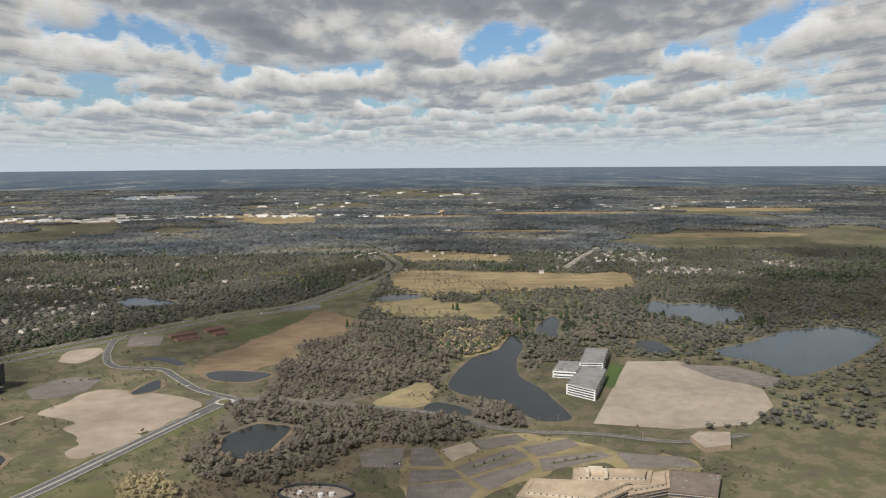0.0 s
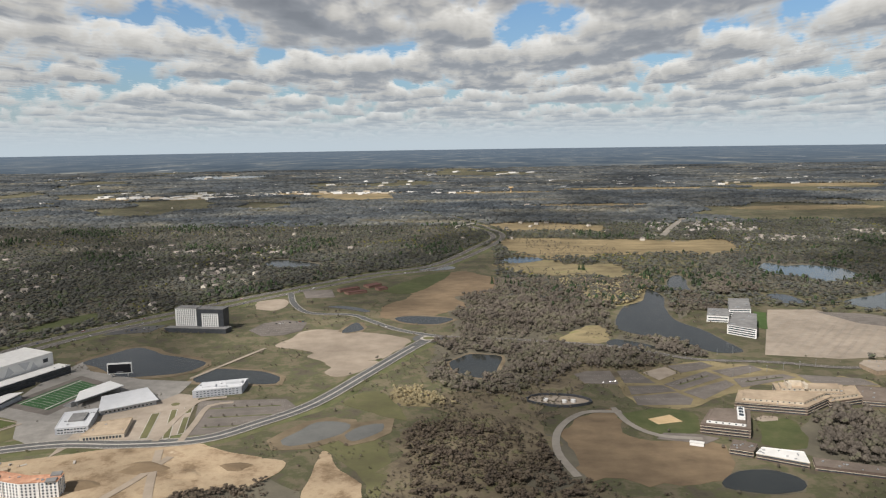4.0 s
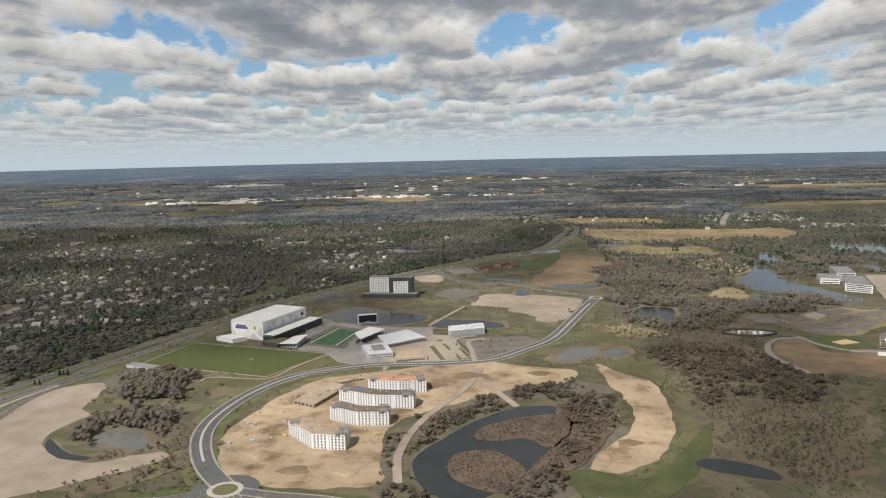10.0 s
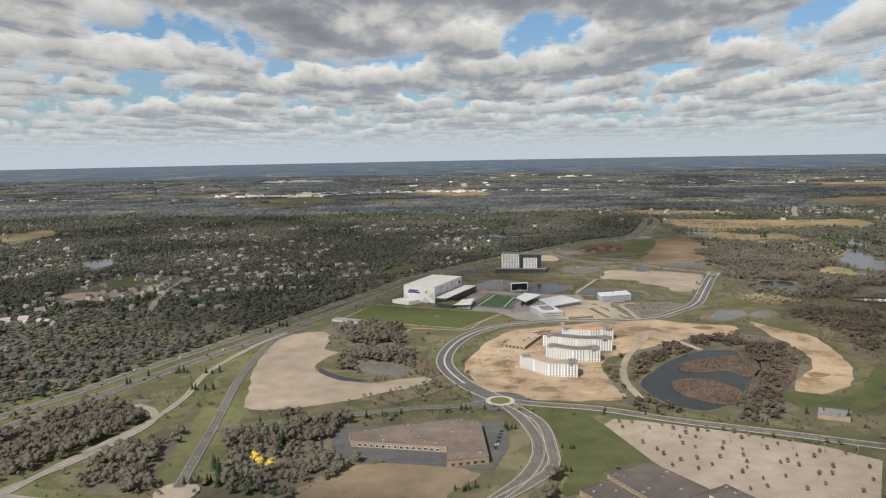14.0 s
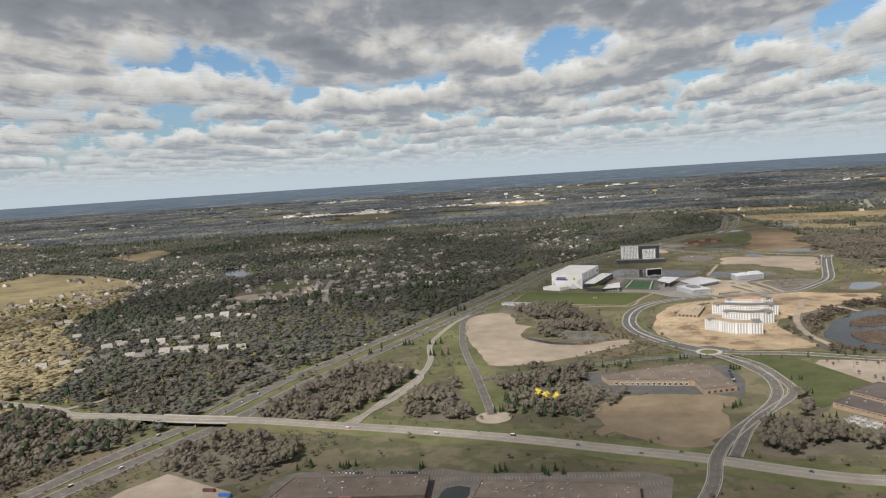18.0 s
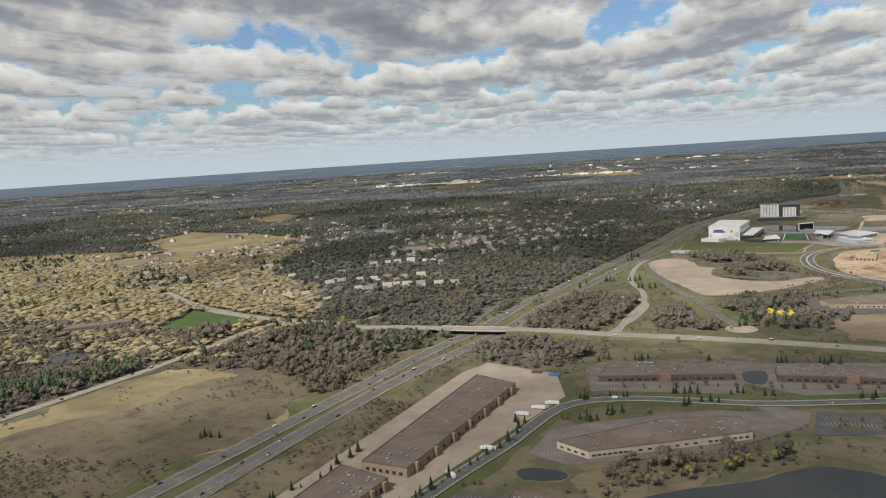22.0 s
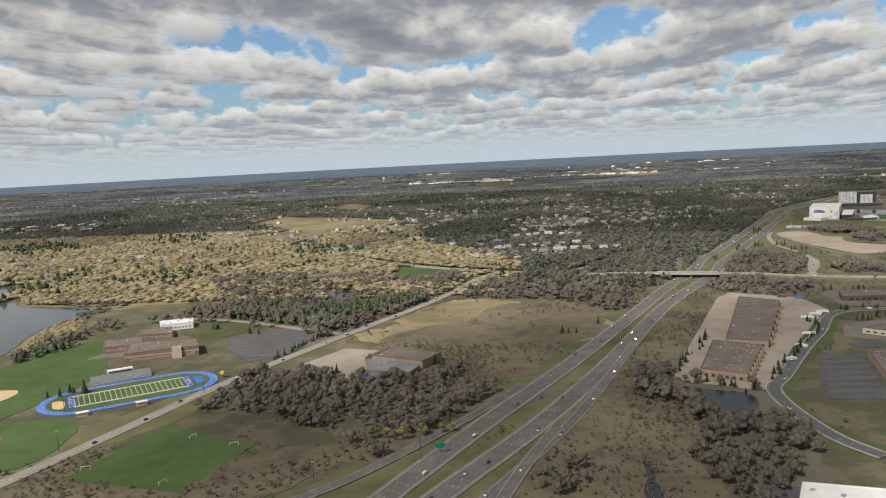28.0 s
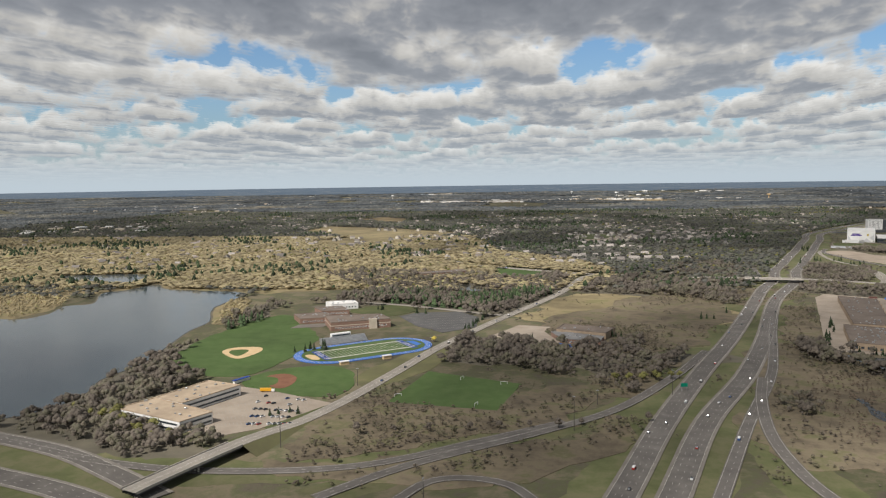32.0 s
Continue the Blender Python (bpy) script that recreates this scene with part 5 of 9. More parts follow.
def planted_islands(outline, turn, row, seed):
    """Grass strips between the rows of bays; their young trees are planted further down."""
    r = random.Random(seed)
    p = shrink(outline, 4.0)
    c, s = math.cos(turn), math.sin(turn)
    q = np.array(p) @ np.array([[c, -s], [s, c]])
    spots = []
    for v in np.arange(q[:, 1].min() + row * 0.5, q[:, 1].max(), row):
        us = np.arange(q[:, 0].min(), q[:, 0].max(), 2.0)
        pts = np.stack([us, np.full(len(us), v)], 1) @ np.array([[c, s], [-s, c]])
        ok = inside(pts, p)
        runs, run = [], []
        for o, pt in zip(ok, pts):
            if o:
                run.append(pt)
            elif run:
                runs.append(run)
                run = []
        for run in runs + ([run] if run else []):
            if len(run) > 4:
                tagged(ribbon("planted_island", np.array([run[1], run[len(run) // 2], run[-2]]), 0.75, -0.75, 0.30, VERGE, skirt=0.15), "narrow grass island between parking rows", "planted strip", kind="structure")
                spots += [tuple(pt) for pt in run[2:-2:4] if r.random() < 0.7]
    return spots


ISLAND_TREES = []
for key, turn, row in (("campus_h", 0.66, 8.2), ("campus_f", 0.35, 8.2), ("lot_isles", -0.1, 8.2), ("lot_hq", 0.15, 16.4), ("lot_units", -0.2, 9.0)):
    ISLAND_TREES += planted_islands(LOT_ALL[key], turn, row, 4)

# ---- roads ----
ROAD_LINES = []


def road(points, width, mat, z, label, edge=True, lanes=0, kerb=False, step=6.0, dash=(1.4, 4.0)):
    line = smooth_line(points, False, step)
    z += 0.006 * len(ROAD_LINES)
    ROAD_LINES.append((line, width / 2))
    r = tagged(ribbon("road", line, width / 2, -width / 2, z, mat), label, "road", kind="structure")
    marks = []
    if edge:
        for side in (1, -1):
            o = side * (width / 2 - 0.45)
            marks.append(ribbon_mesh(line, o + 0.04, o - 0.04, z + 0.025, 0.01))
    if lanes >= 3:
        for side in (1, -1):
            a, b = sorted((side * (width / 2 - 0.5), side * (width / 2 + 0.75)))
            tagged(ribbon("shoulder", line, b, a, z + 0.012, SHOULDER), "pale paved shoulder of the road", "road", kind="structure")
    for i in range(1, lanes):
        marks += dashes(line, -width / 2 + 0.45 + (width - 0.9) * i / lanes, 0.09, z + 0.025, *dash)
    if marks:
        tagged(joined("lane_marking", marks, PAINT), "white painted lane lines on the road", "road marking", kind="structure")
    if kerb:
        for side in (1, -1):
            o = side * (width / 2 + 0.25)
            tagged(ribbon("kerb", line, o + 0.17, o - 0.17, z + 0.07, KERB), "pale concrete kerb along the road", "kerb", kind="structure")
    return line


for number, (pts_, half_) in enumerate(((ROAD_HWY_L, 17), (ROAD_HWY_R, 15), (ROAD_CROSS, 13), (ROAD_RAMP_W, 9), (ROAD_RAMP_E, 10), (ROAD_IND_ROAD, 8), (ROAD_RB2_EAST, 9), (ROAD_RB2_WEST, 9), (ROAD_PARKWAY, 12), (ROAD_I_SOUTH, 17), (ROAD_RAMP_W2, 10), (ROAD_FRONTAGE, 12), (ROAD_RAMP_SE, 10))):
    line = smooth_line(pts_, False, 4.0)
    edge = [half_ + np.array([[5.0 * noise.noise(Vector((q[0] * 0.035, q[1] * 0.035, number + k))) + 1.6 * noise.noise(Vector((q[0] * 0.16, q[1] * 0.16, number + k)))] for q in line]) for k in (0.0, 40.0)]
    tagged(ribbon("verge", line, edge[0], -edge[1], 0.022 + 0.003 * number, LAWN if number in (5, 6, 7) else VERGE, skirt=0.1), "olive green grass verge along the road", "verge", kind="structure")
HWY_L = road(ROAD_HWY_L, 8.8, ROAD, 0.30, "four-lane grey motorway carriageway", lanes=4)
HWY_R = road(ROAD_HWY_R, 8.8, ROAD, 0.30, "four-lane grey motorway carriageway", lanes=4)
HWY_R2 = road(ROAD_HWY_R2, 5.0, ROAD, 0.31, "slip road beside the motorway", lanes=2)
CROSS = smooth_line(ROAD_CROSS, False, 6.0)
PARKWAY = road(ROAD_PARKWAY, 10.5, ROAD_NEW, 0.32, "new dark parkway with pale median and kerbs", lanes=4, kerb=True)
road(ROAD_RB2_EAST, 6.5, ROAD, 0.31, "grey two-lane road with grass verges", lanes=2, kerb=True)
road(ROAD_RB2_WEST, 6.5, ROAD, 0.31, "grey two-lane road with grass verges", lanes=2)
road(ROAD_RB2_SOUTH, 5.5, ROAD, 0.31, "curving one-way road from the roundabout", lanes=2, kerb=True)
road(ROAD_RB2_SOUTH_B, 5.0, ROAD, 0.31, "curving one-way road from the roundabout", lanes=2, kerb=True)
road(ROAD_FRONTAGE, 5.5, ROAD, 0.31, "grey frontage road ending in a turning circle", lanes=2)
for pts_ in (ROAD_RAMP_SE, ROAD_RAMP_IN, ROAD_RAMP_NW, ROAD_RAMP_LOOP):
    road(pts_, 4.2, CONCRETE_ROAD if pts_ in (ROAD_RAMP_SE, ROAD_RAMP_IN) else ROAD, 0.31, "single-lane slip road with pale shoulders", step=4)
for pts_ in (ROAD_RAMP_W, ROAD_RAMP_W2, ROAD_RAMP_E):
    road(pts_, 5.0, ROAD, 0.315, "two-lane slip road curving to the motorway", lanes=2, step=4)
road(ROAD_I_SOUTH, 9.0, ROAD, 0.30, "wide grey motorway carriageway", lanes=4)
road(ROAD_I_SOUTH_B, 8.0, ROAD, 0.32, "wide grey motorway carriageway", lanes=3)
road(ROAD_LOCAL_N, 4.5, CONCRETE_ROAD, 0.31, "pale concrete local road", edge=False)
SCHOOL_ROAD = smooth_line(ROAD_SCHOOL_ROAD, False, 6.0)
road(ROAD_SCHOOL_RD_B, 4.5, CONCRETE_ROAD, 0.31, "pale concrete local road", edge=False)
IND_ROAD = road(ROAD_IND_ROAD, 5.5, ROAD_NEW, 0.31, "dark asphalt industrial estate road", lanes=2, kerb=True)
road(ROAD_RB1_EAST, 5.5, ROAD, 0.31, "grey two-lane road past the lake", lanes=2)
RB1_NORTH = road(ROAD_RB1_NORTH, 6.5, ROAD_NEW, 0.31, "dark parkway with pale kerbs", lanes=2, kerb=True)
road(ROAD_CAMPUS_RD, 4.5, CONCRETE_ROAD, 0.31, "pale curving campus road", edge=False)
road(ROAD_CAMPUS_RD_B, 4.0, CONCRETE_ROAD, 0.31, "pale curving campus road", edge=False)
road(ROAD_GOLD_RD, 12.0, CONCRETE_ROAD, 0.31, "pale dirt track to the estate", edge=False)
road(ROAD_BOULEVARD, 4.0, LOT_PALE, 0.31, "pale paved boulevard with planted strips", edge=False)
road(ROAD_BOULEVARD_B, 4.0, LOT_PALE, 0.31, "pale paved boulevard with planted strips", edge=False)
road(ROAD_POND_PATH, 3.2, LOT_PALE, 0.31, "pale footpath between two ponds", edge=False)
road(ROAD_PRACTICE_PATH, 1.8, LOT_PALE, 0.31, "pale footpath round the practice field", edge=False, step=3)
road(ROAD_SITE_TRACK, 4.5, GRAVEL, 0.26, "pale haul track over the building site", edge=False)
road(ROAD_SITE_TRACK_B, 4.5, GRAVEL, 0.26, "pale haul track over the building site", edge=False)
road(ROAD_HILL_STREET, 7.0, CONCRETE_ROAD, 0.31, "pale residential street", edge=False)


def disc(name, c, r, z, mat, label, kind="structure", cat="road", squash=1.0):
    ring = [(c[0] + r * math.cos(k * math.tau / 40), c[1] + r * squash * math.sin(k * math.tau / 40)) for k in range(40)]
    return tagged(sheet(name, ring, z, mat, curved=False), label, cat, kind=kind)


for c, r in (((-168, 547), 14.0), ((-420, 111), 16.0)):
    disc("roundabout", c, r, 0.345, ROAD_NEW, "asphalt roundabout carriageway")
    disc("roundabout_apron", c, r * 0.52, 0.42, KERB, "pale concrete apron of the roundabout")
    disc("roundabout_island", c, r * 0.36, 0.52, ROUGH, "planted island of the roundabout", cat="island")
disc("turning_circle", (-560, -6), 9.5, 0.33, LOT_PALE, "pale concrete turning circle")

# median of the parkway
mid = PARKWAY[6:-6]
tagged(ribbon("median", mid, 0.7, -0.7, 0.42, KERB), "pale concrete median of the parkway", "median", kind="structure")


def overpass(line, width, mat, spans, label):
    """A road that climbs over another on a deck with girders, parapets and a pier row."""
    spans = np.asarray(spans, float)
    d = np.linalg.norm(line - spans[0], axis=1)
    z = 0.32 + 2.9 * np.exp(-(d / spans[1][0]) ** 4)
    ROAD_LINES.append((line, width / 2))
    tagged(ribbon("road", line, width / 2, -width / 2, z, mat, skirt=0.3), label, "road", kind="structure")
    tagged(joined("lane_marking", [ribbon_mesh(line, o + 0.04, o - 0.04, z + 0.025, 0.01) for o in (width * 0.42, 0.35, -0.35, -width * 0.42)], PAINT), "white painted lane lines on the road", "road marking", kind="structure")
    on = d < spans[1][1]
    bridge, _ = thing("road_bridge", (0, 0, 0), "pale concrete road bridge with dark steel girders over the motorway", "bridge")
    seg, sz = line[on], z[on]
    ribbon("deck", seg, width / 2 + 0.3, -width / 2 - 0.3, sz - 0.06, KERB, bridge, skirt=0.35)
    for side in (1, -1):
        o = side * (width / 2 + 0.12)
        ribbon("parapet", seg, o + 0.12, o - 0.12, sz + 0.42, KERB, bridge, skirt=0.6)
    for o in np.linspace(-width / 2 + 0.5, width / 2 - 0.5, 5):
        ribbon("girder", seg, o + 0.15, o - 0.15, sz - 0.42, DARK, bridge, skirt=0.75)
    mid_i = len(seg) // 2
    t = seg[min(mid_i + 1, len(seg) - 1)] - seg[mid_i - 1]
    turn = math.atan2(t[1], t[0])
    for o in np.linspace(-width / 2 + 1, width / 2 - 1, 4):
        q = seg[mid_i] + np.array([-math.sin(turn), math.cos(turn)]) * o
        v, f = box_vf((q[0], q[1], 0), (0.5, 0.5, sz[mid_i] - 1.1), turn)
        link("pier", v, f, KERB, bridge)
    # banks of earth up to the deck
    verts, faces = [], []
    dd = np.gradient(line, axis=0)
    dd /= np.linalg.norm(dd, axis=1)[:, None]
    nn = np.stack([-dd[:, 1], dd[:, 0]], 1)
    run = [i for i in range(len(line)) if z[i] > 0.4]
    for half in ([i for i in run if i < len(line) and d[i] >= spans[1][1] - 3 and i <= np.argmin(d)], [i for i in run if d[i] >= spans[1][1] - 3 and i > np.argmin(d)]):
        k = len(verts)
        for i in half:
            for o, h in ((width / 2 + 2.2 * z[i], -0.1), (width / 2 + 0.4, z[i] - 0.12), (-width / 2 - 0.4, z[i] - 0.12), (-width / 2 - 2.2 * z[i], -0.1)):
                q = line[i] + nn[i] * o
                verts.append((q[0], q[1], h))
        for j in range(len(half) - 1):
            for s in range(3):
                faces.append((k + 4 * j + s, k + 4 * j + 4 + s, k + 4 * j + 5 + s, k + 4 * j + 1 + s))
    tagged(link("embankment", verts, faces, ROUGH), "grassy earth embankment of the bridge", "embankment", kind="structure")
    return z


overpass(CROSS, 10.0, CONCRETE_ROAD, [(-728, -2), (75, 27)], "wide pale concrete cross road")
overpass(SCHOOL_ROAD, 6.5, CONCRETE_ROAD, [(-1042, -458), (45, 24)], "pale concrete road past the school")

# ---- buildings ----


def flat_building(name, outline, h, wall, roof, label, category="building", units=6, rim=0.3, band=None):
    b, _ = thing(name, (0, 0, 0), label, category)
    BUILDINGS.append(np.array(outline, float))
    part("wall", prism_bm(outline, -0.3, h), wall, b)
    part("roof", roof_bm(outline, h, rim), roof, b)
    if units:
        rooftop_units(b, outline, h, units, len(BUILDINGS))
    if band:
        mat, z0, z1 = band
        p = shrink(outline, -0.05)
        part("window_band", prism_bm(p, z0, z1), mat, b)
    return b


BUILDINGS = []


def rect(a, b, depth):
    """A rectangle on the edge from a to b, depth to its left."""
    a, b = np.array(a, float), np.array(b, float)
    d = (b - a) / np.linalg.norm(b - a)
    n = np.array([-d[1], d[0]]) * depth
    return [tuple(a), tuple(b), tuple(b + n), tuple(a + n)]


def bar_outline(line, width):
    line = np.array(line, float)
    d = np.gradient(line, axis=0)
    d /= np.linalg.norm(d, axis=1)[:, None]
    n = np.stack([-d[:, 1], d[:, 0]], 1) * width / 2
    return [tuple(p) for p in np.concatenate([line - n, (line + n)[::-1]])]


# indoor practice hall, with its sign and glazed annex
HALL = [(-507, 405), (-476, 392), (-452, 452), (-483, 466)]
hall = flat_building("practice_hall", HALL, 15.5, WHITE, WHITE_ROOF, "large white panelled indoor sports hall with a sign", units=0, rim=0.25)


def facet(a, b, corners):
    """A thin three-cornered panel on the wall from a to b; corners are (share of the length, height)."""
    a, b = Vector((*a, 0)), Vector((*b, 0))
    d = (b - a).normalized()
    n = Vector((d.y, -d.x, 0))
    rows_ = [[tuple(a.lerp(b, u) + n * off + Vector((0, 0, z))) for u, z in corners] for off in (0.0, 0.14)]
    v = rows_[0] + rows_[1]
    link("facade_facet", v, [(3, 4, 5), (0, 1, 4, 3), (1, 2, 5, 4), (2, 0, 3, 5)], FACET, hall, "pale grey slanted facade panel")


for a, b, sets in ((HALL[1], HALL[2], (((0.02, 6.5), (0.22, 6.5), (0.13, 13.0)), ((0.24, 6.5), (0.30, 14.2), (0.15, 13.6)), ((0.38, 6.6), (0.50, 9.0), (0.44, 14.0)), ((0.55, 14.6), (0.64, 8.0), (0.70, 13.4)), ((0.70, 7.0), (0.80, 7.4), (0.74, 12.4)))),
                   (HALL[0], HALL[1], (((0.02, 0.5), (0.20, 0.5), (0.04, 9.0)), ((0.55, 0.5), (0.86, 0.5), (0.70, 5.8)), ((0.80, 6.0), (0.97, 2.0), (0.96, 11.0))))):
    for corners in sets:
        facet(a, b, corners)
q = Vector((*HALL[1], 0)).lerp(Vector((*HALL[2], 0)), 0.9)
link("emblem", *box_vf((q.x + 0.07, q.y - 0.03, 9.6), (4.0, 0.16, 2.8), math.atan2(60, 24)), DARK, hall, "dark emblem on the hall wall")
d_ = (Vector((*HALL[1], 0)) - Vector((*HALL[0], 0))).normalized()
for k, (u, wdt, z, hh, mt) in enumerate(((0.32, 10, 10.4, 1.5, PURPLE), (0.33, 13, 8.6, 1.5, PURPLE), (0.74, 2.4, 9.0, 2.4, YELLOW))):
    q = Vector((*HALL[0], 0)).lerp(Vector((*HALL[1], 0)), u) + Vector((-0.39, -0.92, 0)) * 0.1
    v, f = box_vf((q.x, q.y, z), (wdt, 0.2, hh), math.atan2(d_.y, d_.x))
    link("sign_bar", v, f, mt, hall, "dark purple sign lettering bar" if mt is PURPLE else "gold emblem on the hall")
ANNEX = [(-475, 387), (-464, 383), (-437, 449), (-449, 453)]
annex = flat_building("glazed_annex", ANNEX, 6.2, DARK, WHITE_ROOF, "long dark glazed annex with a white overhanging roof", units=5, band=(GLASS, 2.6, 4.6))
flat_building("annex_pavilion", [(-473, 375), (-458, 368), (-449, 383), (-463, 389)], 3.2, DARK, ROUGH, "low dark pavilion with a planted flat roof", units=0)
pav, _ = thing("entrance_pavilion", (0, 0, 0), "grey pavilion with a slanted white roof by the pitch", "building")
PAV = [(-457, 371), (-442, 365), (-439, 390), (-449, 392)]
part("wall", prism_bm(PAV, -0.3, 2.9), GREY_PANEL, pav)
pv = [(x, y, z) for x, y, z in ((-459, 369, 3.0), (-441, 363, 4.6), (-438, 391, 5.0), (-450, 394, 3.0))]
link("roof", [(x, y, z - 0.35) for x, y, z in pv] + pv, [(3, 2, 1, 0), (4, 5, 6, 7), (0, 1, 5, 4), (1, 2, 6, 5), (2, 3, 7, 6), (3, 0, 4, 7)], WHITE_ROOF, pav, "slanted white roof")
windows(pav, PAV[0], PAV[1], 0.0, 1, 2.8, 5, 2.2, 1.7, GREY_PANEL)
BUILDINGS.append(np.array(PAV, float))
flat_building("white_lean_to", [(-517, 395), (-500, 384), (-490, 392), (-507, 404)], 3.2, WHITE, WHITE_ROOF, "low white lean-to beside the sports hall", units=0)

# the small stadium: turf, lines, stand, scoreboard
TURF = [(-437, 381), (-408, 369), (-397, 417), (-421, 431)]
tagged(sheet("plaza_paving", [(-440, 360), (-447, 434), (-443, 478), (-424, 453), (-374, 433), (-334, 428), (-331, 313), (-380, 309), (-402, 322), (-417, 350)], 0.218, PAVING, curved=False), "pale grey paving round the stadium and its buildings", "paving", kind="structure")
tagged(sheet("stadium_apron", shrink(TURF, -7.0), 0.26, LOT, curved=False), "grey paved apron round the stadium pitch", "paving", kind="structure")
tagged(sheet("stadium_turf", TURF, 0.32, STADIUM, curved=False), "dark green stadium football turf with white lines", "sports field", kind="structure")


def pitch_lines(corners, count, z, ends=None):
    """Yard lines across a pitch between its two long sides."""
    a, b, c, d = [Vector((*p, z)) for p in corners]
    pieces = []
    for i in range(count + 1):
        u = 0.05 + 0.9 * i / count
        p, q = a.lerp(d, u), b.lerp(c, u)
        w = (d - a).normalized() * 0.11
        p2, q2 = p.lerp(q, 0.1), p.lerp(q, 0.9)
        pieces.append(([tuple(p2 - w), tuple(q2 - w), tuple(q2 + w), tuple(p2 + w)], [(0, 1, 2, 3)]))
    for p, q in ((a.lerp(b, 0.1), d.lerp(c, 0.1)), (a.lerp(b, 0.9), d.lerp(c, 0.9))):
        w = (b - a).normalized() * 0.6
        pieces.append(([tuple(p - w), tuple(p + w), tuple(q + w), tuple(q - w)], [(0, 1, 2, 3)]))
    tagged(joined("yard_lines", pieces, PAINT), "white yard lines on the pitch", "field marking", kind="structure")


pitch_lines(TURF, 12, 0.40)


def grandstand(name, a, b, depth, rows, h, label):
    """Stepped seating rows on a frame."""
    st, _ = thing(name, (0, 0, 0), label, "grandstand")
    a, b = Vector((*a, 0)), Vector((*b, 0))
    d = (b - a).normalized()
    n = Vector((-d.y, d.x, 0))
    turn = math.atan2(d.y, d.x)
    for r in range(rows):
        c = (a + b) / 2 + n * depth * (r + 0.5) / rows
        v, f = box_vf((c.x, c.y, 0), ((b - a).length, depth / rows, h * (r + 1) / rows), turn)
        link("bench", v, f, METAL, st)
    return st, d, n, turn


grandstand("grandstand", (-402, 376), (-391, 414), -7, 5, 3.4, "white and grey stepped stadium stand")
canopy, _ = thing("stand_canopy", (0, 0, 0), "white angular canopy over the stadium stand", "canopy")
part("roof", prism_bm([(-399, 392), (-391, 371), (-374, 405), (-389, 415)], 4.6, 5.1), WHITE, canopy)
for q in ((-397, 392), (-391, 374), (-376, 404), (-388, 412), (-383, 390)):
    v, f = box_vf((*q, 0), (0.4, 0.4, 4.6))
    link("post", v, f, METAL, canopy)

board, _ = thing("scoreboard", (0, 0, 0), "black stadium scoreboard in a white frame on posts", "scoreboard")
SB0, SB1 = Vector((-403, 437, 0)), Vector((-384, 441, 0))
sbt = math.atan2(SB1.y - SB0.y, SB1.x - SB0.x)
for u in (0.2, 0.8):
    q = SB0.lerp(SB1, u)
    v, f = box_vf((q.x, q.y, 0), (0.8, 0.8, 4.0), sbt)
    link("post", v, f, METAL, board)
c_ = (SB0 + SB1) / 2
for nm, sz, zz, oy, mt in (("frame", (17.5, 1.2, 8.2), 2.8, 0.0, WHITE), ("screen", (16.2, 0.5, 6.6), 3.5, -0.6, SCREEN), ("score_panel", (5.0, 0.5, 0.6), 3.9, -0.75, METAL)):
    v, f = box_vf((c_.x - oy * math.sin(sbt), c_.y + oy * math.cos(sbt), zz), sz, sbt)
    link(nm, v, f, mt, board)

# hotel
hotel, _ = thing("hotel", (0, 0, 0), "tall hotel, half white grid and half dark glass", "hotel")
HOT = [(-408, 579), (-361, 576), (-360, 588), (-407, 592)]
BUILDINGS.append(np.array(HOT, float))
part("white_tower", prism_bm([(-408, 579.3), (-387, 577.8), (-386.2, 590.2), (-407, 592)], 3.5, 21.0), WHITE, hotel)
part("dark_tower", prism_bm([(-387, 577.0), (-361, 575.4), (-360, 588), (-386.2, 589.8)], 3.5, 20.6), DARK, hotel)
part("roof", roof_bm([(-408, 579.3), (-387, 577.8), (-386.2, 590.2), (-407, 592)], 21.0, 0.4), ROOF_GREY, hotel)
part("roof", roof_bm([(-387, 577.0), (-361, 575.4), (-360, 588), (-386.2, 589.8)], 20.6, 0.4), ROOF_GREY, hotel)
part("podium", prism_bm([(-416, 572), (-356, 566), (-354, 576), (-414, 579)], -0.3, 4.2), DARK, hotel)
part("podium_roof", roof_bm([(-416, 572), (-356, 566), (-354, 576), (-414, 579)], 4.2, 0.4), ROOF_GREY, hotel)
part("white_inset", prism_bm([(-382, 576.4), (-366, 575.45), (-366, 576.2), (-382, 577.2)], 4.2, 16.6), WHITE, hotel)
windows(hotel, (-408, 579.3), (-387, 577.8), 4.6, 9, 1.78, 10, 0.95, 1.45, WHITE)
windows(hotel, (-382, 576.4), (-366, 575.45), 4.6, 7, 1.68, 8, 0.95, 1.3, WHITE)
rooftop_units(hotel, HOT, 21.0, 4, 5)
tagged(sheet("parking_lot", [(-470, 560), (-430, 572), (-425, 600), (-462, 590)], 0.24, LOT_DARK, curved=False), "dark hotel parking lot", "parking lot", kind="structure")

